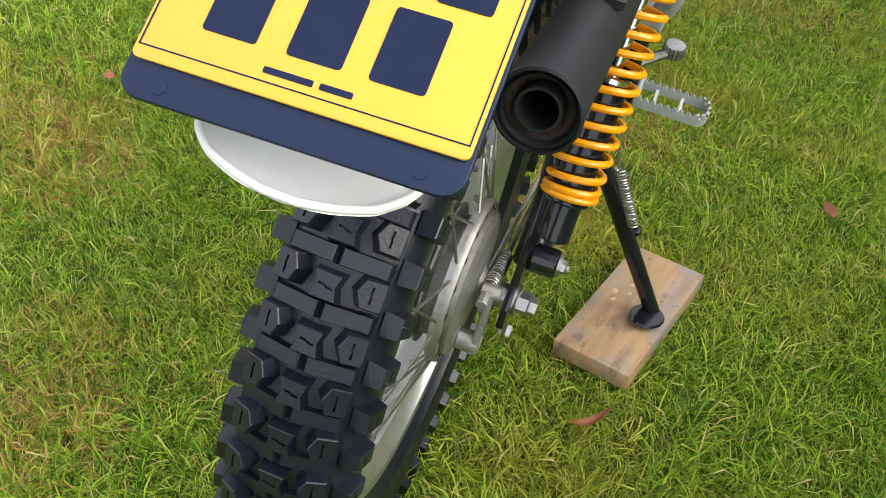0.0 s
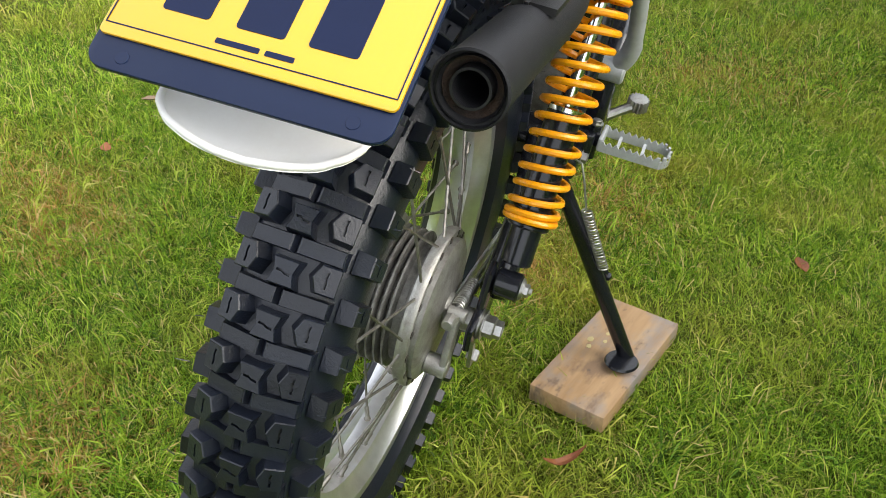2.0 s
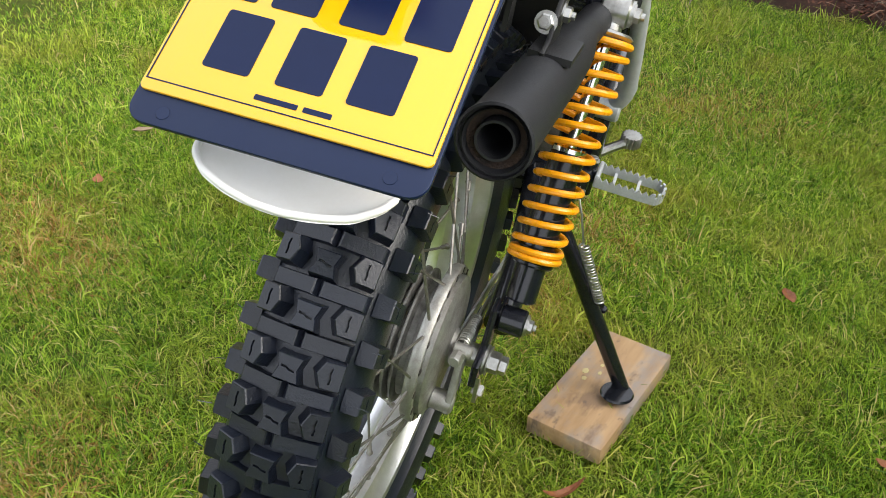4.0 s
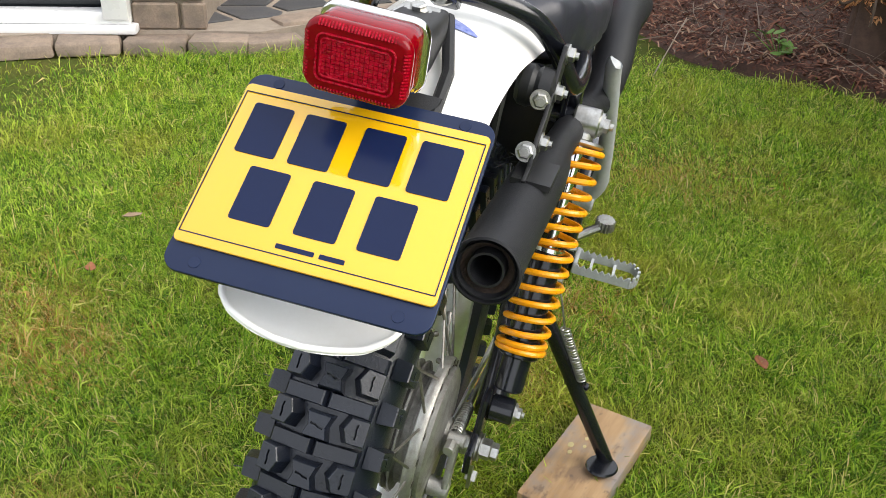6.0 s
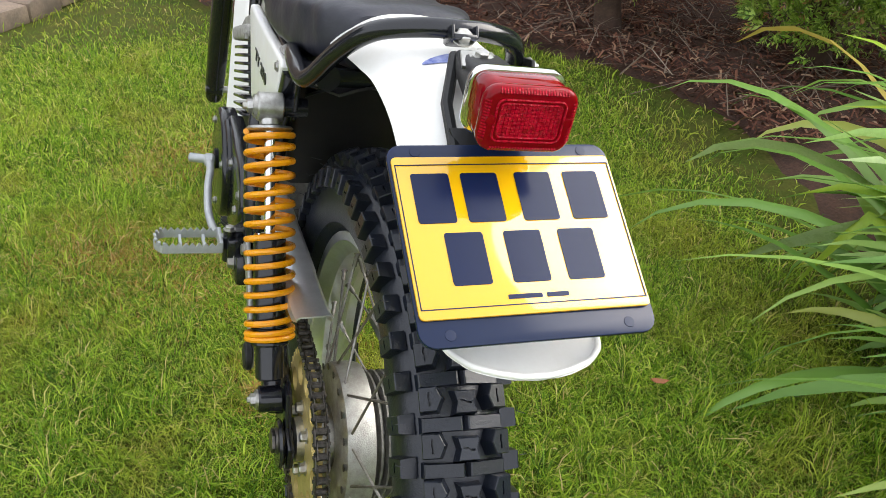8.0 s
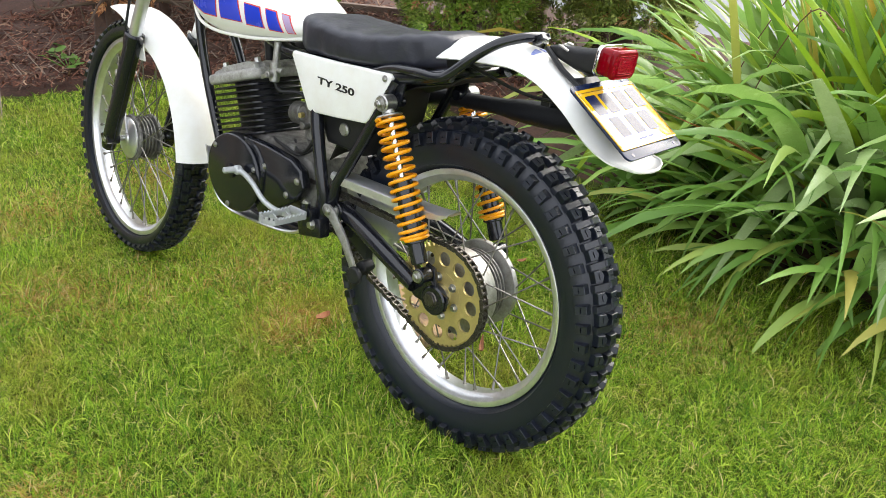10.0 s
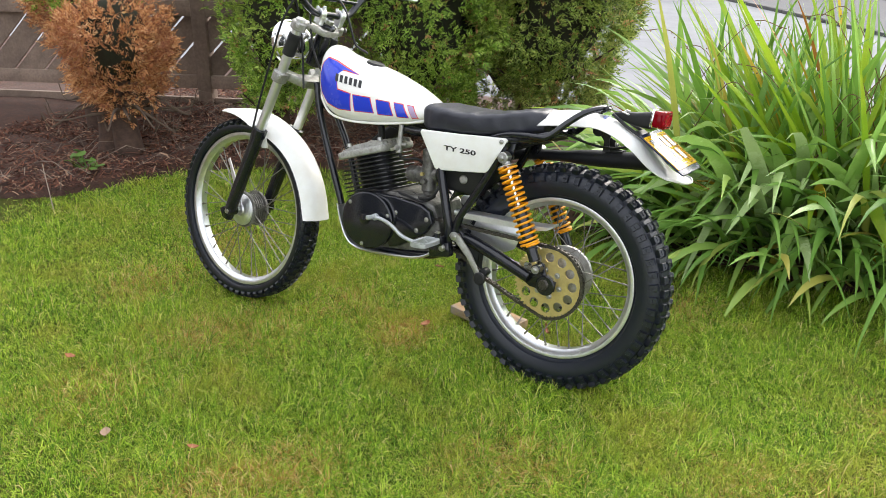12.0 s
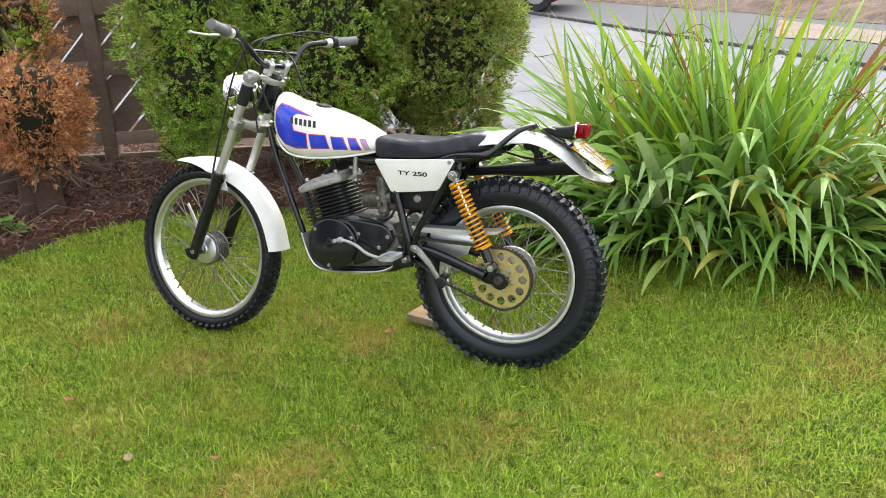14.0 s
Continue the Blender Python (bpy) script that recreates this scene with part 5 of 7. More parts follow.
lathe(bm, prof, YM, 60)
hub = part("rear_hub", bm, M_GRIME, bike, "finned grey cast-alloy brake hub")
for line in ([(0.067, -0.0365), (0.0885, -0.0405), (0.09, -0.044), (0.09, -0.0505), (0.0885, -0.0527), (0.0822, -0.053)], [(0.067, 0.0105), (0.0866, 0.0135), (0.0892, 0.0215), (0.0892, 0.043), (0.0888, 0.0465), (0.084, 0.0498), (0.04, 0.0508)]):
    bm = bmesh.new()
    lathe(bm, line, YM, 72)
    part("spoke_flange", bm, M_DULL, hub, "dull grey drilled flange")
bm = bmesh.new()
lathe(bm, [(0.0, -0.07), (0.02, -0.07), (0.024, -0.066), (0.05, -0.0635), (0.074, -0.061), (0.0795, -0.058), (0.0795, -0.05), (0.0, -0.048)], YM, 72)
part("brake_plate", bm, M_DULL, hub, "plain grey brake plate")
for k in range(18):
    a = 2 * math.pi * (k + 0.25) / 18
    for y in (0.0502, -0.0528):
        bm = bmesh.new()
        lathe(bm, [(0, 0), (0.0042, 0), (0.0042, 0.001), (0, 0.0014)], axis_matrix((math.cos(a) * 0.0845, y, math.sin(a) * 0.0845), (0, 1 if y > 0 else -1, 0)), 8)
        part("spoke_head", bm, M_CHAIN, hub)

bm = bmesh.new()
rod(bm, (0, -0.066, 0), (0, -0.098, 0), 0.0135, 20, 0.002)
part("axle_spacer", bm, M_STEEL, bike, "bare steel spacer")
bm = bmesh.new()
rod(bm, (0, -0.098, 0), (0, -0.108, 0), 0.017, 20, 0.002)
rear_axle = part("rear_axle", bm, M_STEEL, bike, "zinc-plated axle washer")
bm = bmesh.new()
bolt(bm, (0, -0.108, 0), (0, -1, 0), 0.0125, 0.014)
lathe(bm, [(0, 0), (0.0105, 0), (0.0105, 0.008), (0.0075, 0.0085), (0.0075, 0.005), (0, 0.005)], axis_matrix((0, -0.121, 0), (0, -1, 0)), 6)
part("castle_nut", bm, M_STEEL, rear_axle)
bm = bmesh.new()
rod(bm, (0, 0.092, 0), (0, 0.114, 0), 0.017, 24, 0.003)
rod(bm, (0, 0.114, 0), (0, 0.1185, 0), 0.0145, 6, 0.001)
part("axle_head", bm, M_CHAIN, rear_axle, "rusty brown axle head")

bm = bmesh.new()
plate_with_holes(bm, CY, 0.005, 0.05, 0.101, 0.0775, 0.0148, 12)
for k in range(52):
    a = 2 * math.pi * k / 52
    m = Matrix.Rotation(-a, 4, "Y") @ Matrix.Translation((0.103, CY, 0)) @ Matrix.Rotation(radians(90), 4, "X")
    slab(bm, [(-0.004, -0.004), (0.002, -0.0035), (0.006, -0.001), (0.006, 0.001), (0.002, 0.0035), (-0.004, 0.004)], 0.0045, m)
sprocket = part("rear_sprocket", bm, M_GOLD, bike, "gold-anodised drilled alloy sprocket")
bm = bmesh.new()
plate_with_holes(bm, CY, 0.0055, 0.02, 0.0505, 0.04, 0.006, 6, 0.3)
part("sprocket_centre", bm, M_GOLD, sprocket)
bm = bmesh.new()
lathe(bm, [(0.0, 0.05), (0.036, 0.05), (0.036, 0.07), (0.026, 0.078), (0.026, 0.092), (0.018, 0.094), (0, 0.094)], YM, 40)
part("sprocket_carrier", bm, M_STEEL, hub)
for k in range(6):
    bm = bmesh.new()
    a = 2 * math.pi * k / 6 + 0.3
    bolt(bm, (math.cos(a) * 0.04, CY + 0.003, math.sin(a) * 0.04), (0, 1, 0), 0.0065, 0.008)
    part("sprocket_bolt", bm, M_STEEL, sprocket)


def chain_path():
    """Down round the sprocket's back, then forward to the gearbox, in x and z."""
    R, pts = 0.1085, []
    fx, fz, fr = 0.43, 0.098, 0.033
    for k in range(40):
        a = radians(88 + 184 * k / 39)
        pts.append(Vector((R * math.cos(a), CY, R * math.sin(a))))
    low = [(0.0, -0.1085), (0.1, -0.072), (0.2, -0.03), (0.232, -0.008), (0.3, 0.035), (0.42, fz - fr)]
    pts += [Vector((x, CY, z)) for x, z in low[1:]]
    for k in range(1, 8):
        a = radians(-90 + 180 * k / 8)
        pts.append(Vector((fx + fr * math.cos(a), CY, fz + fr * math.sin(a))))
    pts += [Vector((x, CY, z)) for x, z in ((0.42, fz + fr), (0.21, 0.118), (R * math.cos(radians(88)), R))]
    return pts


bm = bmesh.new()
path = chain_path()
lens = [0.0]
for a, b in zip(path, path[1:]):
    lens.append(lens[-1] + (b - a).length)
pitch = 0.0132
count = int(lens[-1] / pitch)
pos = []
for k in range(count + 1):
    s = lens[-1] * k / count
    pos.append(Vector([float(np.interp(s, lens, [p[i] for p in path])) for i in range(3)]))
for k in range(count):
    a, b = pos[k], pos[k + 1]
    d = (b - a).normalized()
    ang = math.atan2(d.z, d.x)
    wide = 0.0074 if k % 2 else 0.0052
    L = (b - a).length
    outline = []
    for j in range(12):
        t = 2 * math.pi * j / 12
        c = L / 2 if math.cos(t) > 0 else -L / 2
        rr = 0.0054 if abs(math.cos(t)) > 0.3 else 0.0043
        outline.append((c + 0.0054 * math.cos(t), rr * math.sin(t)))
    for sgn in (1, -1):
        m = Matrix.Translation((a + b) / 2 + Vector((0, sgn * wide, 0))) @ Matrix.Rotation(-ang, 4, "Y") @ Matrix.Rotation(radians(90), 4, "X")
        slab(bm, outline, 0.0017, m)
    rod(bm, a - Vector((0, 0.0098, 0)), a + Vector((0, 0.0098, 0)), 0.0022, 6)
    rod(bm, a - Vector((0, 0.0048, 0)), a + Vector((0, 0.0048, 0)), 0.0042, 8)
chain = part("drive_chain", bm, M_CHAIN, bike, "dark oily roller chain")
chain["kind"] = "stuff"

# -- swingarm with axle plates
bm = bmesh.new()
for s in (1, -1):
    tube(bm, curve_points([(0.305, s * 0.075, 0.088), (0.25, s * 0.084, 0.078), (0.15, s * 0.098, 0.048), (0.05, s * 0.104, 0.012)], 5), 0.0185, 14)
    slab(bm, [(0.075, 0.03), (0.085, 0.01), (0.05, -0.014), (0.0, -0.02), (-0.03, -0.018), (-0.034, 0.012), (-0.004, 0.02), (0.006, 0.06), (0.026, 0.065), (0.036, 0.05), (0.04, 0.035)], 0.008,
         Matrix.Translation((0, s * 0.1, 0)) @ Matrix.Rotation(radians(90), 4, "X"), 0.0015)
rod(bm, (0.305, -0.098, 0.088), (0.305, 0.098, 0.088), 0.022, 20, 0.002)
swing = part("swingarm", bm, M_BLACK, bike, "gloss black tubular swingarm")
for s in (1, -1):
    bm = bmesh.new()
    bolt(bm, (0.305, s * 0.098, 0.088), (0, s, 0), 0.011, 0.009)
    part("pivot_bolt", bm, M_STEEL, swing)
bm = bmesh.new()
rod(bm, (-0.012, -0.1, -0.034), (-0.012, -0.113, -0.034), 0.0085, 4, 0.001)
slab(bm, [(-0.022, -0.01), (0.0, -0.05), (-0.022, -0.045), (-0.034, 0.0)], 0.004, Matrix.Translation((0, -0.106, 0)) @ Matrix.Rotation(radians(90), 4, "X"))
part("chain_adjuster", bm, M_STEEL, swing)
bm = bmesh.new()
lathe(bm, [(0.0, 0.0), (0.027, 0.0), (0.03, 0.003), (0.027, 0.006), (0.0, 0.006)], axis_matrix((-0.004, 0.106, -0.002), (0, 1, 0)), 28)
part("snail_cam", bm, M_BLACK, swing)

# -- shock absorbers
def shock(s):
    lo, up = Vector((0.02, s * 0.12, 0.046)), Vector((0.152, s * 0.122, 0.356))
    d = (up - lo)
    at = lambda f, off=(0, 0, 0): lo + d * f + Vector(off)
    bm = bmesh.new()
    rod(bm, at(0.07), at(0.2), 0.0165, 20, 0.002)
    rod(bm, at(0.19), at(0.21), 0.0225, 20, 0.002)
    rod(bm, at(0.21), at(0.56), 0.0185, 20, 0.003)
    for f in (0.225, 0.245, 0.265):
        rod(bm, at(f), at(f + 0.008), 0.0215, 20, 0.001)
    body = part("shock_absorber", bm, M_BLACK, bike, "black damper body with yellow coil spring")
    bm = bmesh.new()
    rod(bm, lo + Vector((0, -0.014, 0)), lo + Vector((0, 0.014, 0)), 0.0155, 20, 0.002)
    part("bottom_eye", bm, M_BLACK, body)
    bm = bmesh.new()
    rod(bm, at(0.56), at(0.98), 0.0062, 14)
    rod(bm, at(0.55), at(0.575), 0.0185, 20, 0.002)
    part("damper_rod", bm, M_CHROME, body, "bright chrome damper rod")
    bm = bmesh.new()
    pts, turns = [], 16.0 if s > 0 else 15.0
    u = d.normalized()
    e1 = Vector((0, 1, 0)) - u * u.y
    e1.normalize()
    e2 = u.cross(e1)
    n = int(turns * 20)
    for k in range(n + 1):
        f = k / n
        t = turns * f
        # the coils close up at both ends
        h = np.interp(t, [0, 1.0, 2.0, turns - 0.9, turns], [0.0, 0.022, 0.07, 0.975, 1.0])
        a = 2 * math.pi * t
        pts.append(at(0.215 + 0.7 * h) + (e1 * math.cos(a) + e2 * math.sin(a)) * 0.0262)
    tube(bm, pts, 0.0037, 8)
    part("coil_spring", bm, M_SPRING, body, "orange-yellow enamelled coil spring")
    bm = bmesh.new()
    rod(bm, at(0.918), at(0.935), 0.0265, 24, 0.003)
    rod(bm, at(0.935), at(0.965), 0.012, 16, 0.002)
    rod(bm, up + Vector((0, -0.015, 0)), up + Vector((0, 0.015, 0)), 0.0165, 22, 0.002)
    part("top_eye", bm, M_STEEL, body, "zinc top eye and spring seat")
    bm = bmesh.new()
    rod(bm, up + Vector((0, s * 0.015, 0)), up + Vector((0, s * 0.018, 0)), 0.0135, 18)
    bolt(bm, up + Vector((0, s * 0.018, 0)), (0, s, 0), 0.008, 0.008, 0.004)
    part("shock_bolt", bm, M_STEEL, body)
    bm = bmesh.new()
    rod(bm, lo + Vector((0, s * 0.014, 0)), lo + Vector((0, s * 0.016, 0)), 0.012, 16)
    bolt(bm, lo + Vector((0, s * 0.016, 0)), (0, s, 0), 0.0075, 0.007, 0.003)
    part("shock_bolt", bm, M_STEEL, body)


shock(1)
shock(-1)

# -- frame
bm = bmesh.new()
for s in (1, -1):
    tube(bm, curve_points([(0.9, s * 0.015, 0.575), (0.75, s * 0.04, 0.46), (0.55, s * 0.06, 0.395), (0.4, s * 0.08, 0.392), (0.2, s * 0.092, 0.4), (0.1, s * 0.09, 0.412), (0.03, s * 0.085, 0.43)], 5), 0.0135, 12)
    tube(bm, [(0.155, s * 0.098, 0.398), (0.23, s * 0.1, 0.262), (0.3, s * 0.1, 0.15), (0.315, s * 0.098, 0.1)], 0.0125, 12)
    tube(bm, curve_points([(0.4, s * 0.07, 0.39), (0.375, s * 0.1, 0.29), (0.345, s * 0.108, 0.18), (0.33, s * 0.105, 0.09), (0.345, s * 0.1, 0.035)], 5), 0.014, 12)
    tube(bm, curve_points([(0.345, s * 0.1, 0.035), (0.42, s * 0.085, 0.008), (0.6, s * 0.07, 0.0), (0.72, s * 0.06, 0.02), (0.765, s * 0.052, 0.06), (0.78, s * 0.05, 0.1)], 5), 0.0125, 12)
    tube(bm, curve_points([(0.78, s * 0.05, 0.1), (0.843, s * 0.055, 0.285), (0.895, s * 0.04, 0.41), (0.93, s * 0.016, 0.5)], 4), 0.0115, 12)
    tube(bm, [(0.912, s * 0.02, 0.44), (0.84, s * 0.035, 0.41), (0.78, s * 0.05, 0.44)], 0.009, 10)
    box(bm, pose(0.35, s * 0.115, 0.045, 0, 10, 0), (0.075, 0.03, 0.045), 0.006)
    rod(bm, (0.152, s * 0.08, 0.356), (0.152, s * 0.107, 0.356), 0.011, 14)
    slab(bm, [(0.13, 0.4), (0.185, 0.4), (0.175, 0.35), (0.15, 0.34), (0.138, 0.36)], 0.006, Matrix.Translation((0, s * 0.095, 0)) @ Matrix.Rotation(radians(90), 4, "X"), 0.001)
rod(bm, (0.345, -0.1, 0.035), (0.345, 0.1, 0.035), 0.013, 12)
rod(bm, (0.05, -0.086, 0.425), (0.05, 0.086, 0.425), 0.01, 12)
rod(bm, (0.9635, 0, 0.56), (0.9, 0, 0.693), 0.027, 24, 0.003)
frame_tubes = part("frame", bm, M_BLACK, bike, "gloss black tubular steel frame")

# -- inner rear guard and air box, dark under the seat
bm = bmesh.new()
rows = []
for x, z in ((0.36, 0.2), (0.335, 0.25), (0.29, 0.31), (0.22, 0.365), (0.12, 0.405), (0.04, 0.425)):
    rows.append([Vector((x, y, z - abs(y) ** 2 * 3)) for y in (-0.07, -0.055, -0.03, 0, 0.03, 0.055, 0.07)])
loft(bm, rows, closed=False, cap=False)
bmesh.ops.solidify(bm, geom=list(bm.faces), thickness=0.003)
part("inner_mudguard", bm, M_SATIN, bike)
bm = bmesh.new()
slab(bm, [(0.21, 0.4), (0.42, 0.4), (0.4, 0.3), (0.36, 0.225), (0.25, 0.22), (0.23, 0.3)], 0.17, Matrix.Rotation(radians(90), 4, "X"), 0.012, 3)
airbox = part("air_box", bm, M_SATIN, bike, "black plastic air box")
bm = bmesh.new()
lathe(bm, [(0, 0), (0.0135, 0), (0.014, 0.003), (0.011, 0.006), (0, 0.0065)], axis_matrix((0.302, 0.085, 0.266), (0, 1, 0)), 20)
part("cap", bm, M_DULL, airbox, "round grey cap")

# -- tank
TANK = smooth_rows([(0.438, 0.432, 0.462, 0.035), (0.455, 0.424, 0.472, 0.062), (0.48, 0.416, 0.49, 0.079), (0.54, 0.403, 0.524, 0.098), (0.63, 0.391, 0.561, 0.112), (0.73, 0.388, 0.589, 0.12),
                    (0.8, 0.402, 0.608, 0.117), (0.845, 0.436, 0.630, 0.1), (0.868, 0.468, 0.628, 0.078), (0.882, 0.51, 0.604, 0.045)], 6)


def tank_half(x, z):
    lo, hi, hw = (float(np.interp(x, [r[0] for r in TANK], [r[k] for r in TANK])) for k in (1, 2, 3))
    mid = lo + (hi - lo) * 0.38
    u = (z - mid) / (hi - mid) if z > mid else (mid - z) / (mid - lo)
    n = 2.2 if z > mid else 2.9
    return hw * max(0.0, 1 - min(1.0, abs(u)) ** n) ** (1 / n)


bm = bmesh.new()
rings = []
for x, lo, hi, hw in TANK:
    mid = lo + (hi - lo) * 0.38
    ring = []
    for k in range(40):
        a = 2 * math.pi * k / 40
        c, s = math.cos(a), math.sin(a)
        n = 2.2 if s > 0 else 2.9
        y = hw * math.copysign(abs(c) ** (2 / n), c)
        z = mid + (hi - mid if s > 0 else mid - lo) * math.copysign(abs(s) ** (2 / n), s)
        ring.append(Vector((x, y, z)))
    rings.append(ring)
loft(bm, rings)
tank = part("fuel_tank", bm, M_TANK, bike, "white gloss-painted fuel tank with blue stripes", 60)
bm = bmesh.new()
seam = []
for x, lo, hi, hw in TANK[3:-6]:
    seam.append((x, hw * 0.86, lo + (hi - lo) * 0.065))
for s in (1, -1):
    tube(bm, [(x, y * s, z) for x, y, z in seam], 0.004, 8)
part("seam", bm, M_TANK, tank)
bm = bmesh.new()
lathe(bm, [(0.03, 0), (0.034, 0.002), (0.034, 0.008), (0.028, 0.016), (0.01, 0.019), (0, 0.019)], axis_matrix((0.705, 0, 0.569), (-0.22, 0, 1)), 28)
part("filler_cap", bm, M_SATIN, tank, "black filler cap")


def tank_patch(outline, mt, name, lift, label=""):
    """A transfer on both flanks of the tank, from its outline in x and z."""
    for s in (1, -1):
        bm = bmesh.new()
        vs = [bm.verts.new((x, 0, z)) for x, z in outline]
        bm.faces.new(vs)
        bmesh.ops.triangulate(bm, faces=bm.faces)
        for _ in range(4):
            long = [e for e in bm.edges if e.calc_length() > 0.009]
            if not long:
                break
            bmesh.ops.subdivide_edges(bm, edges=long, cuts=1)
            bmesh.ops.triangulate(bm, faces=bm.faces)
        for v in bm.verts:
            v.co.y = s * (tank_half(v.co.x, v.co.z) + lift)
        part(name, bm, mt, tank, label)


def band(pts, grow):
    """The outline grown outwards by about that much."""
    c = Vector((sum(p[0] for p in pts) / len(pts), sum(p[1] for p in pts) / len(pts)))
    out = []
    n = len(pts)
    area = sum(pts[i][0] * pts[(i + 1) % n][1] - pts[(i + 1) % n][0] * pts[i][1] for i in range(n))
    sg = 1 if area > 0 else -1
    for i in range(n):
        p, q, r = Vector(pts[i - 1]), Vector(pts[i]), Vector(pts[(i + 1) % n])
        n1, n2 = (q - p).normalized(), (r - q).normalized()
        d = Vector((n1.y + n2.y, -(n1.x + n2.x))) * sg
        d = d.normalized() if d.length > 1e-6 else Vector((0, 0))
        out.append((q.x + d.x * grow, q.y + d.y * grow))
    return out


swoosh = [(0.715, 0.487), (0.712, 0.436), (0.76, 0.437), (0.805, 0.452), (0.838, 0.485), (0.851, 0.53), (0.846, 0.575), (0.833, 0.592), (0.8, 0.582), (0.755, 0.565), (0.7, 0.546),
          (0.748, 0.557), (0.785, 0.562), (0.805, 0.552), (0.811, 0.535), (0.797, 0.513), (0.765, 0.497)]
squares = [[(0.704, 0.485), (0.643, 0.481), (0.627, 0.436), (0.695, 0.436)], [(0.62, 0.477), (0.576, 0.473), (0.56, 0.433), (0.611, 0.434)],
           [(0.558, 0.473), (0.531, 0.470), (0.511, 0.431), (0.545, 0.432)]]
tank_patch(band(swoosh, 0.0032), M_REDLINE, "stripe_edge", 0.0007)
tank_patch(swoosh, M_BLUE, "stripe", 0.0015, "blue stripe with red edge")
for sq in squares:
    tank_patch(band(sq, 0.0032), M_REDLINE, "stripe_edge", 0.0007)
    tank_patch(sq, M_BLUE, "stripe", 0.0015, "blue stripe with red edge")
last = [(0.516, 0.469), (0.499, 0.466), (0.482, 0.432), (0.498, 0.431)]
tank_patch(band(last, 0.0025), M_REDLINE, "stripe_edge", 0.0007)
tank_patch(last, M_GHOST, "stripe", 0.0015, "faded violet stripe")
# the maker's word on the tank, as plain slanting bars
for k in range(6):
    x0 = 0.783 - k * 0.0178
    z0 = 0.534 - k * 0.0028
    tank_patch([(x0, z0 + 0.012), (x0 - 0.0112, z0 + 0.010), (x0 - 0.0152, z0 - 0.0125), (x0 - 0.004, z0 - 0.0105)], M_INK, "lettering_bar", 0.0016)

bm = bmesh.new()
rod(bm, (0.543, 0.075, 0.405), (0.543, 0.08, 0.355), 0.008, 12, 0.001)
rod(bm, (0.543, 0.08, 0.362), (0.543, 0.082, 0.318), 0.011, 14, 0.002)
rod(bm, (0.543, 0.08, 0.345), (0.515, 0.083, 0.345), 0.006, 10, 0.001)
rod(bm, (0.543, 0.09, 0.335), (0.543, 0.103, 0.335), 0.008, 10, 0.001)
box(bm, pose(0.549, 0.105, 0.331, 0, 20, 0), (0.022, 0.006, 0.01), 0.002)
part("fuel_tap", bm, M_DULL, bike, "grey cast fuel tap")
bm = bmesh.new()
tube(bm, curve_points([(0.543, 0.082, 0.32), (0.53, 0.075, 0.3), (0.49, 0.05, 0.3), (0.46, 0.03, 0.27)], 6), 0.0045, 8)
part("fuel_hose", bm, M_SATIN, bike)

# -- seat
SEAT = smooth_rows([(0.062, 0.432, 0.487, 0.06), (0.085, 0.426, 0.495, 0.078), (0.14, 0.418, 0.49, 0.094), (0.2, 0.41, 0.479, 0.104), (0.267, 0.404, 0.471, 0.108), (0.34, 0.400, 0.472, 0.106), (0.41, 0.398, 0.479, 0.098),
                    (0.447, 0.4, 0.48, 0.086), (0.462, 0.405, 0.474, 0.074)], 7)
bm = bmesh.new()
rings = []
for i, (x, lo, hi, hw) in enumerate(SEAT):
    ring = []
    for k in range(44):
        a = 2 * math.pi * k / 44
        c, s = math.cos(a), math.sin(a)
        y = hw * math.copysign(abs(c) ** 0.38, c)
        z = (lo + hi) / 2 + (hi - lo) / 2 * math.copysign(abs(s) ** 0.42, s)
        p = Vector((x, y, z))
        q = Vector((x * 16, y * 16, z * 16))
        crease = noise.noise(Vector((x * 30 + y * 12, y * 9, z * 14))) * 0.005 + noise.noise(q * 2.2) * 0.0026
        p += Vector((0, math.copysign(1, c) * abs(c), s * 0.7)) * crease
        ring.append(p)
    rings.append(ring)
loft(bm, rings)
seat = part("seat", bm, M_SEAT, bike, "black wrinkled vinyl seat", 60)

# -- side panel with its lettering
bm = bmesh.new()
outline = [(0.45, 0.396), (0.446, 0.404), (0.4, 0.404), (0.3, 0.405), (0.16, 0.409), (0.152, 0.402), (0.207, 0.309), (0.218, 0.300), (0.3, 0.293), (0.382, 0.288), (0.392, 0.292)]
slab(bm, outline, 0.014, Matrix.Translation((0, 0.106, 0)) @ Matrix.Rotation(radians(90), 4, "X"), 0.004, 3)
side = part("side_panel", bm, M_WHITE, bike, "white plastic side panel with black lettering")
cu = bpy.data.curves.new("lettering", "FONT")
cu.body = "TY 250"
cu.size, cu.extrude, cu.offset = 0.0235, 0.0006, 0.0005
ob = new("lettering_source", cu)
bpy.context.view_layer.update()
me = bpy.data.meshes.new_from_object(ob.evaluated_get(bpy.context.evaluated_depsgraph_get()))
bpy.data.objects.remove(ob)
me.materials.clear()
me.materials.append(M_INK)
wide = max(v.co.x for v in me.vertices)
me.transform(Matrix(((-1, 0, 0, 0.362), (0, 0, 1, 0.1138), (-0.045, 1, 0, 0.3525), (0, 0, 0, 1))) @ Matrix.Diagonal((0.11 / wide, 0.84, 1, 1)))
letters = new("lettering", me)
letters.parent = side
letters["label"] = "black lettering"
bm = bmesh.new()
bolt(bm, (0.17, 0.113, 0.398), (0, 1, 0), 0.005, 0.004)
part("panel_screw", bm, M_STEEL, side)

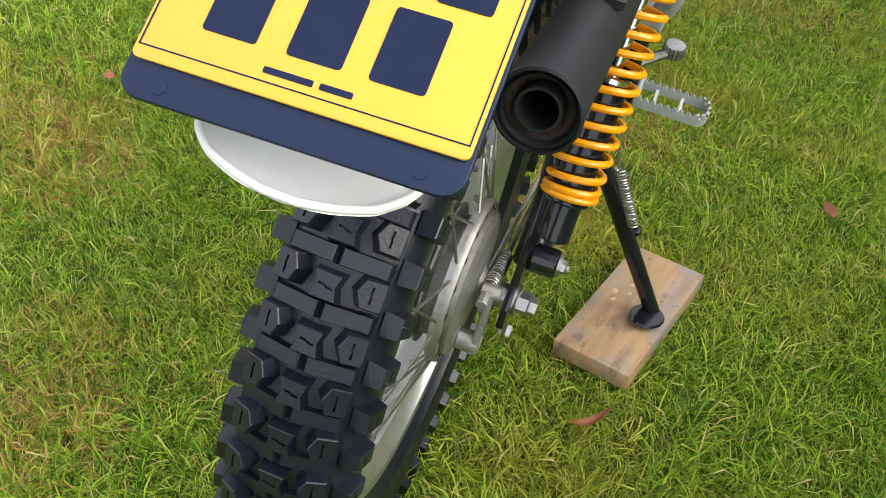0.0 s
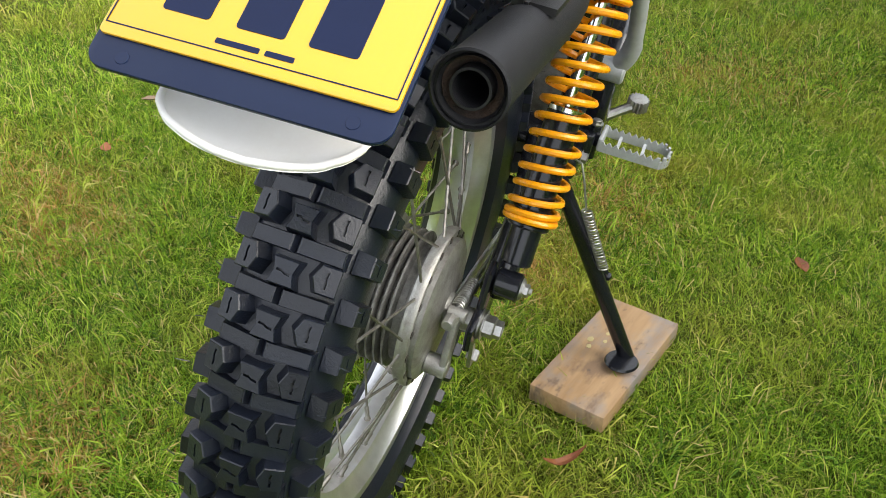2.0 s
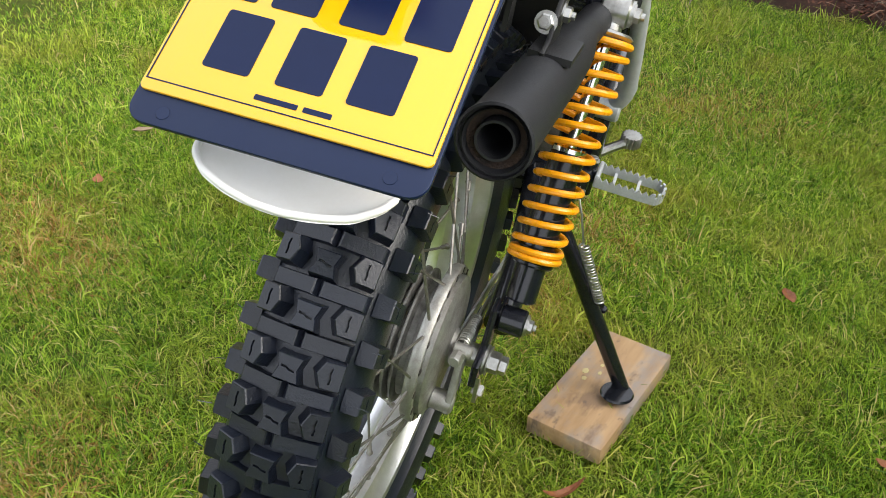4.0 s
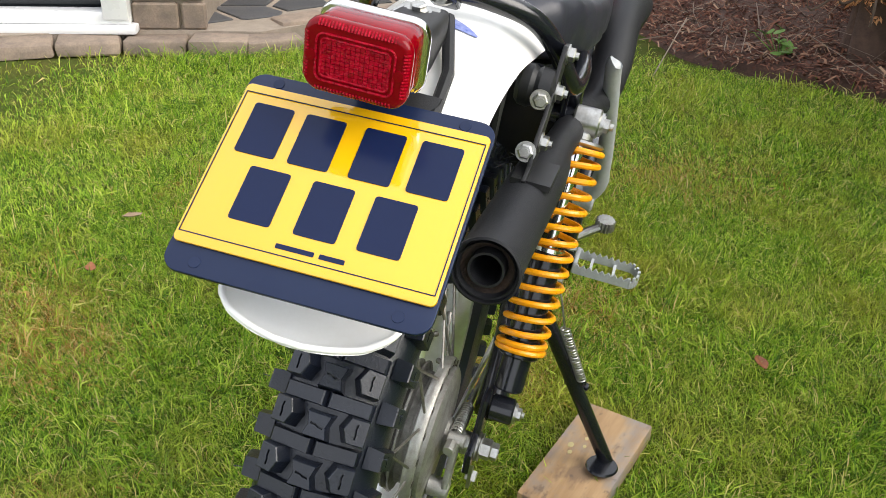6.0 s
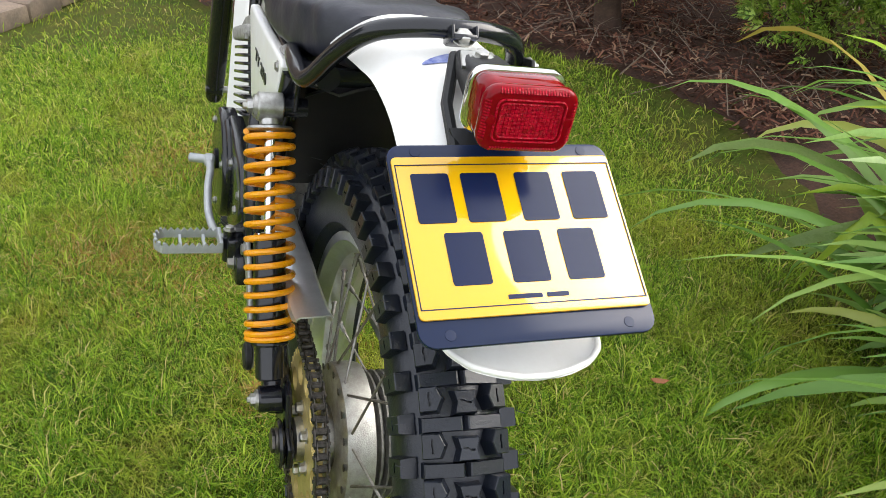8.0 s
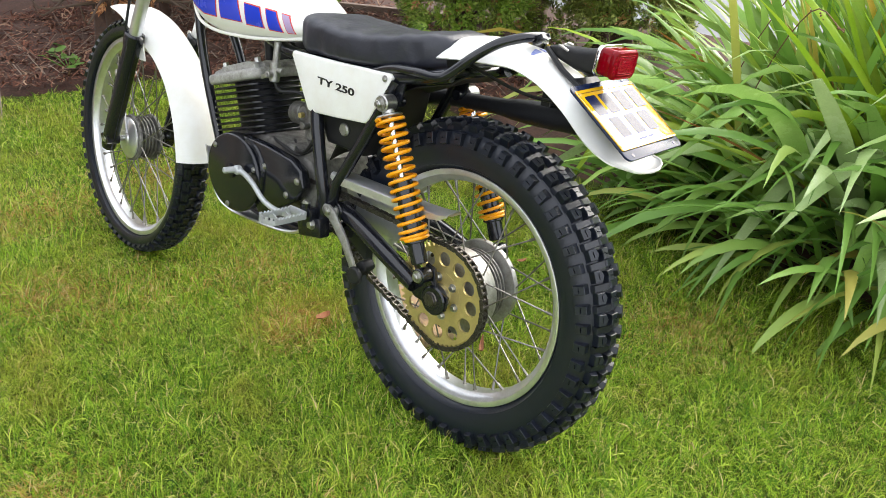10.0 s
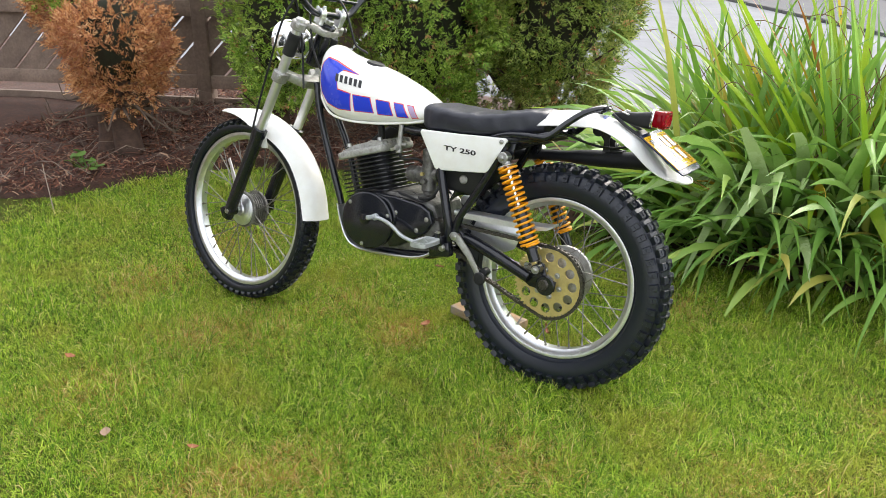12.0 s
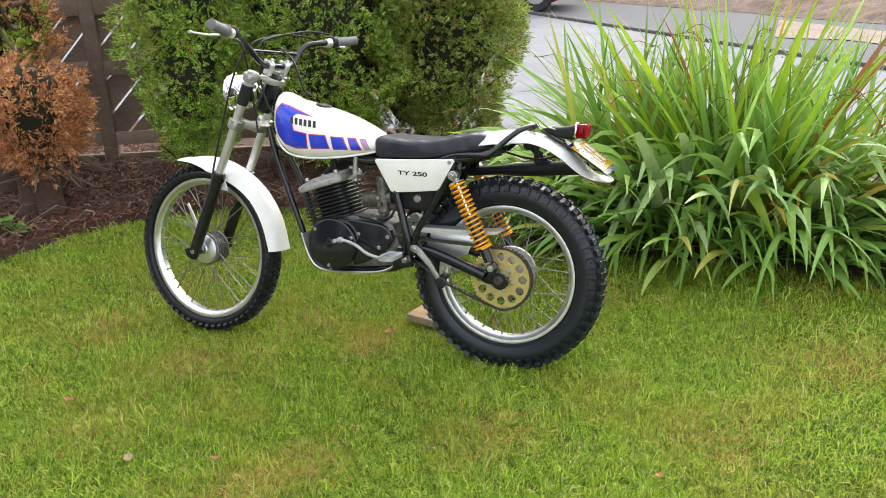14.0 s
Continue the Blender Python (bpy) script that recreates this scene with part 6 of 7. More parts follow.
# -- rear mudguard
CROWN = smooth_rows([(0.115, 0.463, 0.07, 0.022), (0.08, 0.486, 0.078, 0.034), (0.027, 0.499, 0.077, 0.04), (-0.04, 0.5, 0.074, 0.037), (-0.1, 0.492, 0.071, 0.029), (-0.16, 0.472, 0.067, 0.028), (-0.22, 0.436, 0.066, 0.028),
                     (-0.268, 0.388, 0.066, 0.02), (-0.302, 0.357, 0.065, 0.006), (-0.322, 0.342, 0.062, -0.006), (-0.337, 0.336, 0.056, -0.01), (-0.348, 0.336, 0.047, -0.007), (-0.355, 0.338, 0.03, -0.003), (-0.358, 0.339, 0.01, 0.0)], 5)


def lerp_guard(x):
    """Height, half width and side drop of the guard at x."""
    xs = [-r[0] for r in CROWN]
    return [float(np.interp(-x, xs, [r[i] for r in CROWN])) for i in (1, 2, 3)]


bm = bmesh.new()
rings = []
for i, (x, z, hw, drop) in enumerate(CROWN):
    a, b = CROWN[max(0, i - 1)], CROWN[min(len(CROWN) - 1, i + 1)]
    t = Vector((b[0] - a[0], 0, b[1] - a[1])).normalized()
    nrm = Vector((t.z, 0, -t.x))
    if nrm.z < 0 and abs(nrm.z) > abs(nrm.x):
        nrm = -nrm
    ring = []
    for k in range(21):
        u = -1 + 2 * k / 20
        ring.append(Vector((x, hw * u, z)) - nrm * drop * abs(u) ** 2.6)
    rings.append(ring)
loft(bm, rings, closed=False, cap=False)
bmesh.ops.solidify(bm, geom=list(bm.faces), thickness=0.0032)
lip = [r[0] for r in rings[-22:]] + [r[-1] for r in rings[-22:]][::-1]
tube(bm, lip, 0.0025, 8)
guard = part("rear_mudguard", bm, M_WHITE, bike, "white plastic rear mudguard", 50)
for s in (1, -1):
    bm = bmesh.new()
    lathe(bm, [(0, 0), (0.009, 0), (0.009, 0.004), (0.006, 0.006), (0, 0.006)], axis_matrix((0.098, s * 0.074, 0.457), (0, s, 0.4)), 14)
    part("guard_bolt", bm, M_SATIN, guard)
# pale blue winged transfer ahead of the lamp, as plain shapes lying on the guard
M_TRANSFER = material("pale_blue_transfer", (0.12, 0.16, 0.42), 0.3, second=(0.36, 0.4, 0.62), scale=190, amount=0.8)
for s in (1, -1):
    bm = bmesh.new()
    rows = []
    for k in range(9):
        f = k / 8
        y, xc, hw = s * (0.005 + 0.029 * f), -0.099 - 0.006 * f, 0.0068 * (1 - f) ** 0.6 + 0.0006
        ring = []
        for j in (-1, 0, 1):
            x = xc + j * hw
            z, half_w, drop = lerp_guard(x)
            ring.append(Vector((x, y, z - drop * abs(y / half_w) ** 2.6 + 0.0016)))
        rows.append(ring)
    loft(bm, rows, closed=False, cap=False)
    bmesh.ops.solidify(bm, geom=list(bm.faces), thickness=0.0006)
    part("transfer", bm, M_TRANSFER, guard, "pale blue transfer")

# -- grab rail
bm = bmesh.new()
half = [(0.215, 0.098, 0.402), (0.165, 0.1, 0.418), (0.1, 0.107, 0.424), (0.045, 0.108, 0.424), (0.02, 0.102, 0.436), (-0.02, 0.088, 0.472), (-0.055, 0.068, 0.5), (-0.08, 0.035, 0.513), (-0.088, 0, 0.516)]
tube(bm, curve_points(half + [(x, -y, z) for x, y, z in half[-2::-1]], 6), 0.0092, 14)
rail = part("grab_rail", bm, M_BLACK, bike, "gloss black tubular grab rail")
bm = bmesh.new()
box(bm, pose(-0.099, 0, 0.509, 0, 30, 0), (0.028, 0.022, 0.005), 0.002)
for y in (-0.011, 0.011):
    box(bm, pose(-0.097, y, 0.513, 0, 30, 0), (0.024, 0.003, 0.012), 0.001)
clip_ob = part("rail_clip", bm, M_BLACK, rail)
bm = bmesh.new()
bolt(bm, (-0.103, 0, 0.511), (-0.5, 0, 1), 0.0075, 0.008)
part("clip_bolt", bm, M_STEEL, clip_ob, "zinc-plated bolt")

# -- tail lamp
bm = bmesh.new()
loft(bm, [[Vector((x, y, zc + z)) for y, z in rounded(w_, h_, r_, 4)] for x, zc, w_, h_, r_ in ((-0.126, 0.502, 0.026, 0.012, 0.004), (-0.15, 0.5, 0.038, 0.024, 0.007), (-0.19, 0.494, 0.044, 0.038, 0.01), (-0.225, 0.495, 0.048, 0.046, 0.012), (-0.24, 0.498, 0.05, 0.048, 0.012))])
for s in (1, -1):
    tube(bm, [(-0.122, s * 0.012, 0.502), (-0.17, s * 0.03, 0.474), (-0.232, s * 0.035, 0.442)], 0.005, 8)
slab(bm, [(-0.03, -0.02), (0.03, -0.02), (0.036, 0.02), (-0.036, 0.02)], 0.004, Matrix(((0, 0.79, -0.6, -0.215), (1, 0, 0, 0), (0, 0.6, 0.79, 0.452), (0, 0, 0, 1))), 0.001)
lamp = part("tail_lamp", bm, M_SATIN, bike, "rectangular red tail lamp on a black bracket")
LM = Matrix.Translation((-0.243, 0.0065, 0.503)) @ Matrix.Rotation(radians(-90 - 6), 4, "Y") @ Matrix.Rotation(radians(90), 4, "Z")
bm = bmesh.new()
slab(bm, rounded(0.076, 0.053, 0.013), 0.008, LM, 0.002)
part("chrome_rim", bm, M_CHROME, lamp, "chrome lamp rim")
bm = bmesh.new()
slab(bm, rounded(0.0685, 0.0465, 0.011), 0.022, LM @ Matrix.Translation((0, 0, 0.014)), 0.002, 2)
slab(bm, rounded(0.072, 0.0495, 0.012), 0.0115, LM @ Matrix.Translation((0, 0, 0.0285)), 0.0042, 3)
lens_ob = part("lens", bm, M_REDLENS, lamp, "glossy red ribbed lens")
bm = bmesh.new()
for w_, h_, r_ in ((0.0525, 0.0315, 0.005), (0.046, 0.0255, 0.003)):
    ring = [LM @ Vector((x, y, 0.0346)) for x, y in rounded(w_, h_, r_, 4)]
    tube(bm, ring + ring[:1], 0.0009, 6, cap=False)
for k in range(14):
    for j in range(8):
        box(bm, LM @ Matrix.Translation((-0.0208 + 0.0032 * k, -0.0105 + 0.003 * j, 0.0343)), (0.0028, 0.0026, 0.001))
part("lens_pattern", bm, M_LENSRIB, lens_ob)
bm = bmesh.new()
for s in (1, -1):
    for k in range(24):
        box(bm, LM @ Matrix.Translation((-0.0253 + 0.0022 * k, s * 0.0222, 0.0334)) @ Matrix.Rotation(radians(s * -42), 4, "X"), (0.0011, 0.0046, 0.0012))
    for k in range(14):
        box(bm, LM @ Matrix.Translation((s * 0.0334, -0.0143 + 0.0022 * k, 0.0334)) @ Matrix.Rotation(radians(s * 42), 4, "Y"), (0.0046, 0.0011, 0.0012))
part("lens_ribs", bm, M_LENSRIB, lens_ob)
for s in (1, -1):
    bm = bmesh.new()
    lathe(bm, [(0, 0), (0.004, 0), (0.0036, 0.0015), (0, 0.002)], LM @ Matrix.Translation((s * 0.0295, 0, 0.034)), 12)
    part("lens_screw", bm, M_REDLENS, lens_ob)
bm = bmesh.new()
slab(bm, [(-0.02, -0.014), (0.02, -0.014), (0.014, 0.012), (-0.014, 0.012)], 0.004, Matrix(((0, 0.97, -0.24, -0.158), (1, 0, 0, 0.003), (0, 0.24, 0.97, 0.509), (0, 0, 0, 1))), 0.0015)
lathe(bm, [(0.0, 0.003), (0.0105, 0.003), (0.0105, 0.0045), (0.0, 0.0045)], axis_matrix((-0.16, 0.003, 0.508), (-0.25, 0, 1)), 20)
bolt(bm, (-0.16, 0.003, 0.512), (-0.25, 0, 1), 0.0062, 0.0055)
part("lamp_bolt", bm, M_STEEL, lamp)

# -- number plate
PM = Matrix(((0.0085, 0.814, -0.5807, -0.2956), (-0.9993, 0.0292, 0.0264, 0.0033), (0.0385, 0.5801, 0.8137, 0.4184), (0, 0, 0, 1)))  # x to the right as read, y up the plate, z off its face
bm = bmesh.new()
pts = rounded(0.180, 0.160, 0.012)
slab(bm, pts, 0.004, PM @ Matrix.Translation((0, 0, -0.003)), 0.001)
plate = part("number_plate", bm, M_BACKING, bike, "yellow number plate on a dark backing")
bm = bmesh.new()
slab(bm, rounded(0.1765, 0.1285, 0.004), 0.0025, PM @ Matrix.Translation((0, 0.0035, 0.0006)), 0.0008)
face = part("plate_face", bm, M_YELLOW, plate, "glossy yellow face")
for cx, cy, w_, h_ in ((0, 0.0605, 0.172, 0.0007), (0, -0.0535, 0.172, 0.0007), (0.086, 0.0035, 0.0007, 0.1145), (-0.086, 0.0035, 0.0007, 0.1145)):
    bm = bmesh.new()
    slab(bm, [(-w_ / 2, -h_ / 2), (w_ / 2, -h_ / 2), (w_ / 2, h_ / 2), (-w_ / 2, h_ / 2)], 0.0004, PM @ Matrix.Translation((cx, cy, 0.0021)))
    part("border_line", bm, M_PLATEINK, face)
for row_y, xs in ((0.0325, (-0.0615, -0.0235, 0.0195, 0.0595)), (-0.0165, (-0.045, 0.0, 0.043))):
    for x in xs:
        bm = bmesh.new()
        slab(bm, rounded(0.029, 0.041, 0.002, 2), 0.0005, PM @ Matrix.Translation((x, row_y, 0.0021)) @ Matrix.Rotation(0, 4, "Z"))
        part("character_bar", bm, M_PLATEINK, face)
for x, w_ in ((-0.0085, 0.026), (0.0165, 0.017)):
    bm = bmesh.new()
    slab(bm, rounded(w_, 0.0034, 0.0006, 2), 0.0004, PM @ Matrix.Translation((x, -0.0475, 0.0021)))
    part("small_print_bar", bm, M_PLATEINK, face)
for x in (-0.068, 0.068):
    for y in (-0.0715, 0.0735):
        bm = bmesh.new()
        lathe(bm, [(0, 0), (0.0042, 0), (0.004, 0.0004), (0, 0.0005)], PM @ Matrix.Translation((x, y, -0.001)), 14)
        part("plate_bolt", bm, M_BACKING, plate)

# -- engine
EM = Matrix.Translation((0.628, 0, 0.168)) @ Matrix.Rotation(radians(16), 4, "Y")  # the barrel's own axes, z up the bore


bm = bmesh.new()
slab(bm, [(0.395, 0.03), (0.42, 0.0), (0.6, -0.002), (0.7, 0.02), (0.735, 0.09), (0.715, 0.165), (0.66, 0.19), (0.54, 0.195), (0.46, 0.19), (0.4, 0.17), (0.375, 0.1)], 0.17, Matrix.Rotation(radians(90), 4, "X"), 0.012, 2)
case = part("crankcase", bm, M_GRIME, bike, "grey cast crankcase")
bm = bmesh.new()
circ = [(0.622 + 0.098 * math.cos(radians(a)), 0.095 + 0.092 * math.sin(radians(a))) for a in range(0, 360, 10)]
slab(bm, circ, 0.03, Matrix.Translation((0, 0.118, 0)) @ Matrix.Rotation(radians(90), 4, "X"), 0.006, 3)
mag = part("flywheel_cover", bm, M_BLACK, bike, "gloss black round flywheel cover")
bm = bmesh.new()
lathe(bm, [(0, 0.133), (0.017, 0.133), (0.018, 0.137), (0.012, 0.14), (0, 0.14)], Matrix.Translation((0.628, 0, 0.098)) @ YM, 24)
part("centre_boss", bm, M_BLACK, mag)
for a in (40, 160, 280):
    bm = bmesh.new()
    bolt(bm, (0.622 + 0.086 * math.cos(radians(a)), 0.133, 0.095 + 0.08 * math.sin(radians(a))), (0, 1, 0), 0.005, 0.004)
    part("cover_screw", bm, M_STEEL, mag)
bm = bmesh.new()
slab(bm, [(0.54, 0.018), (0.5, 0.03), (0.45, 0.06), (0.41, 0.085), (0.385, 0.12), (0.395, 0.155), (0.43, 0.172), (0.52, 0.184), (0.6, 0.186)], 0.026, Matrix.Translation((0, 0.108, 0)) @ Matrix.Rotation(radians(90), 4, "X"), 0.006, 3)
side_cover = part("sprocket_cover", bm, M_BLACK, bike, "gloss black side cover")
bm = bmesh.new()
tube(bm, curve_points([(0.585, 0.1215, 0.18), (0.545, 0.1215, 0.165), (0.522, 0.1215, 0.125), (0.528, 0.1215, 0.08)], 6), 0.006, 8)
part("cover_rib", bm, M_BLACK, side_cover)
for x, z in ((0.52, 0.135), (0.405, 0.13), (0.44, 0.09)):
    bm = bmesh.new()
    bolt(bm, (x, 0.12, z), (0, 1, 0), 0.006, 0.005)
    part("cover_screw", bm, M_STEEL, side_cover)
bm = bmesh.new()
circ = [(0.55 + 0.09 * math.cos(radians(a)), 0.105 + 0.092 * math.sin(radians(a))) for a in range(-90, 100, 10)] + [(0.46, 0.19), (0.41, 0.14), (0.41, 0.06), (0.46, 0.015)]
slab(bm, circ, 0.045, Matrix.Translation((0, -0.118, 0)) @ Matrix.Rotation(radians(90), 4, "X"), 0.012, 3)
part("clutch_cover", bm, M_BLACK, bike, "gloss black clutch cover")

bm = bmesh.new()
slab(bm, rounded(0.135, 0.125, 0.04), 0.17, EM @ Matrix.Translation((0.012, 0, 0.065)), 0.004)
barrel = part("cylinder", bm, M_SATIN, bike, "black finned cylinder")
for k in range(9):
    bm = bmesh.new()
    w_ = 0.178 + 0.010 * math.sin(k * 0.6)
    slab(bm, rounded(w_, 0.2, 0.026, 4), 0.0052, EM @ Matrix.Translation((0.02, 0, 0.013 + 0.0136 * k)), 0.0016, 2)
    part("fin", bm, M_BLACK, barrel)
bm = bmesh.new()
slab(bm, rounded(0.19, 0.206, 0.03, 5), 0.024, EM @ Matrix.Translation((0.02, 0, 0.145)), 0.007, 3)
head = part("cylinder_head", bm, M_HEAD, bike, "dull grey cast cylinder head")
for k in range(7):
    bm = bmesh.new()
    y = -0.081 + 0.027 * k
    slab(bm, [(-0.09, -0.002), (0.085, -0.002), (0.07, 0.01), (0.02, 0.02), (-0.06, 0.022), (-0.086, 0.014)], 0.012, EM @ Matrix.Translation((0.02, y, 0.152)) @ Matrix.Rotation(radians(90), 4, "X"), 0.001, 1)
    part("head_fin", bm, M_HEAD, head)
for x in (-0.045, 0.08):
    for y in (-0.06, 0.06):
        bm = bmesh.new()
        bolt(bm, EM @ Vector((x, y, 0.17)), EM.to_3x3() @ Vector((0, 0, 1)), 0.008, 0.012)
        part("head_nut", bm, M_STEEL, head)
bm = bmesh.new()
rod(bm, (0.665, 0.0, 0.34), (0.672, 0.0, 0.385), 0.011, 12, 0.002)
tube(bm, curve_points([(0.672, 0, 0.38), (0.68, 0.0, 0.41), (0.65, -0.02, 0.41), (0.6, -0.03, 0.37)], 6), 0.0042, 8)
part("spark_plug_cap", bm, M_SATIN, bike)

bm = bmesh.new()
rod(bm, (0.54, 0.015, 0.245), (0.5, 0.02, 0.25), 0.026, 18, 0.002)
rod(bm, (0.505, 0.02, 0.25), (0.42, 0.025, 0.257), 0.022, 18, 0.003)
rod(bm, (0.462, 0.025, 0.335), (0.458, 0.028, 0.2), 0.024, 20, 0.004)
rod(bm, (0.458, 0.028, 0.205), (0.457, 0.028, 0.187), 0.019, 18, 0.004)
rod(bm, (0.46, 0.028, 0.235), (0.46, 0.068, 0.235), 0.009, 12, 0.001)
rod(bm, (0.462, 0.025, 0.335), (0.464, 0.025, 0.36), 0.008, 10, 0.001)
carb = part("carburettor", bm, M_GRIME, bike, "grey cast carburettor")
bm = bmesh.new()
rod(bm, (0.46, 0.065, 0.26), (0.46, 0.075, 0.26), 0.006, 8)
part("idle_screw", bm, M_GOLD, carb, "small brass screw")
bm = bmesh.new()
lathe(bm, [(0.024, 0), (0.026, 0.004), (0.023, 0.01), (0.027, 0.018), (0.024, 0.026), (0.03, 0.036), (0.034, 0.05), (0.034, 0.07)], axis_matrix((0.425, 0.025, 0.257), (-1, 0, 0.1)), 22)
part("intake_boot", bm, M_SATIN, bike, "black rubber intake boot")
for pts, r in (([(0.5, 0.05, 0.19), (0.45, 0.085, 0.185), (0.4, 0.1, 0.2), (0.37, 0.09, 0.26)], 0.0045), ([(0.56, 0.07, 0.19), (0.5, 0.09, 0.188), (0.44, 0.09, 0.178), (0.4, 0.08, 0.2)], 0.004)):
    bm = bmesh.new()
    tube(bm, curve_points(pts, 6), r, 8)
    part("breather_hose", bm, M_SATIN, bike)

# -- exhaust
bm = bmesh.new()
line = curve_points([(0.73, -0.03, 0.225), (0.78, -0.07, 0.25), (0.75, -0.112, 0.32), (0.65, -0.125, 0.38), (0.55, -0.125, 0.408), (0.47, -0.118, 0.398), (0.4, -0.122, 0.362), (0.345, -0.12, 0.332), (0.28, -0.112, 0.328), (0.2, -0.108, 0.34), (0.06, -0.104, 0.351)], 5)
rr = [float(np.interp(k / (len(line) - 1), [0, 0.15, 0.28, 0.4, 0.62, 0.7, 0.78, 1], [0.019, 0.02, 0.024, 0.027, 0.027, 0.025, 0.018, 0.0165])) for k in range(len(line))]
tube(bm, line, rr, 20)
pipe = part("exhaust_pipe", bm, M_HEAT, bike, "matt black expansion exhaust pipe")
bm = bmesh.new()
a, b = Vector((0.075, -0.104, 0.35)), Vector((-0.2535, -0.1, 0.3695))
L = (b - a).length
lathe(bm, [(0.0, 0.0), (0.0165, 0.0), (0.0175, 0.03), (0.0215, 0.062), (0.0242, 0.1), (0.025, 0.14), (0.025, L - 0.004), (0.0262, L - 0.003), (0.0262, L), (0.0245, L + 0.001), (0.024, L - 0.004), (0.022, L - 0.0045), (0.0214, L - 0.0012),
            (0.0206, L - 0.006), (0.0135, L - 0.014), (0.0135, L - 0.002), (0.0118, L - 0.002), (0.0116, L - 0.09), (0, L - 0.09)], axis_matrix(a, b - a), 40)
silencer = part("silencer", bm, M_HEAT, bike, "matt black round silencer with a sooty end")
bm = bmesh.new()
lathe(bm, [(0.0198, L - 0.0062), (0.0145, L - 0.0124)], axis_matrix(a, b - a), 32)
part("end_soot", bm, M_RUST, silencer, "rusty soot inside the tail")
bm = bmesh.new()
slab(bm, [(-0.018, 0.478), (-0.044, 0.482), (-0.06, 0.455), (-0.076, 0.428), (-0.098, 0.416), (-0.108, 0.394), (-0.128, 0.389), (-0.126, 0.382), (-0.07, 0.382), (-0.066, 0.408), (-0.045, 0.432), (-0.026, 0.456)], 0.004, Matrix.Translation((0, -0.098, 0)) @ Matrix.Rotation(radians(90), 4, "X"), 0.001)
slab(bm, [(-0.07, 0.3815), (-0.126, 0.3835), (-0.126, 0.389), (-0.07, 0.387)], 0.034, Matrix.Translation((0, -0.104, 0)) @ Matrix.Rotation(radians(90), 4, "X"), 0.001)
hanger = part("silencer_hanger", bm, M_SATIN, bike, "black silencer bracket with rubber mount")
bm = bmesh.new()
lathe(bm, [(0, -0.004), (0.014, -0.004), (0.018, 0.0), (0.019, 0.008), (0.0165, 0.012), (0.019, 0.016), (0.018, 0.026), (0.012, 0.03), (0, 0.03)], axis_matrix((-0.052, -0.07, 0.444), (0, -1, 0)), 22)
part("rubber_mount", bm, M_SATIN, hanger, "black rubber mount")
for p, d in (((-0.03, -0.1, 0.472), (0, -1, 0)), ((-0.083, -0.1, 0.408), (0, -1, 0)), ((-0.052, -0.1, 0.444), (0, -1, 0)), ((-0.07, -0.09, 0.44), (-1, -0.2, 0.1)), ((-0.102, -0.092, 0.404), (-1, 0, 0.3))):
    bm = bmesh.new()
    bolt(bm, p, d, 0.0066, 0.007, 0.003)
    part("hanger_bolt", bm, M_STEEL, hanger)
# left-hand view of the loop under the mudguard: cable and its clip
bm = bmesh.new()
tube(bm, curve_points([(0.06, 0.02, 0.45), (0.02, 0.0, 0.43), (-0.05, -0.03, 0.405), (-0.11, -0.05, 0.4), (-0.16, -0.06, 0.41)], 6), 0.0035, 8)
part("rear_cable", bm, M_SATIN, bike)
bm = bmesh.new()
slab(bm, [(-0.095, 0.385), (-0.075, 0.385), (-0.078, 0.42), (-0.07, 0.45), (-0.1, 0.45), (-0.092, 0.42)], 0.004, Matrix.Translation((0, -0.06, 0)) @ Matrix.Rotation(radians(90), 4, "X"))
part("rear_bracket", bm, M_SATIN, bike)

# -- chain guard, inner plate, tensioner
bm = bmesh.new()
rows = []
for x, z, d in ((0.312, 0.172, 0.02), (0.24, 0.171, 0.02), (0.15, 0.17, 0.019), (0.06, 0.169, 0.017), (0.01, 0.171, 0.013), (-0.012, 0.176, 0.006)):
    rows.append([Vector((x, 0.104, z - d)), Vector((x, 0.104, z - 0.003)), Vector((x, 0.1, z)), Vector((x, 0.066, z + 0.002)), Vector((x, 0.062, z - 0.002)), Vector((x, 0.062, z - d))])
loft(bm, rows, closed=False, cap=False)
bmesh.ops.solidify(bm, geom=list(bm.faces), thickness=0.0018)
rod(bm, (0.32, 0.095, 0.164), (0.3, 0.095, 0.164), 0.009, 12, 0.002)
part("chain_guard", bm, M_ALLOY, bike, "polished alloy chain guard")
bm = bmesh.new()
slab(bm, [(0.32, 0.15), (0.14, 0.15), (0.105, 0.128), (0.128, 0.075), (0.16, 0.058), (0.3, 0.075)], 0.003, Matrix.Translation((0, 0.055, 0)) @ Matrix.Rotation(radians(90), 4, "X"), 0.001)
part("inner_chain_plate", bm, M_ALLOY, bike, "brushed alloy plate")
bm = bmesh.new()
lever = [(0.315, 0.106), (0.322, 0.094), (0.312, 0.082), (0.298, 0.078), (0.255, 0.035), (0.222, -0.014), (0.212, -0.032), (0.198, -0.036), (0.194, -0.022), (0.212, 0.002), (0.24, 0.05), (0.282, 0.098), (0.3, 0.108)]
slab(bm, lever, 0.007, Matrix.Translation((0, 0.117, 0)) @ Matrix.Rotation(radians(90), 4, "X"), 0.002)
ten = part("chain_tensioner", bm, M_DULL, bike, "dull alloy chain tensioner arm")
bm = bmesh.new()
slab(bm, rounded(0.05, 0.026, 0.01), 0.03, Matrix.Translation((0.213, 0.092, -0.012)) @ Matrix.Rotation(radians(40), 4, "Y") @ Matrix.Rotation(radians(90), 4, "X"), 0.004)
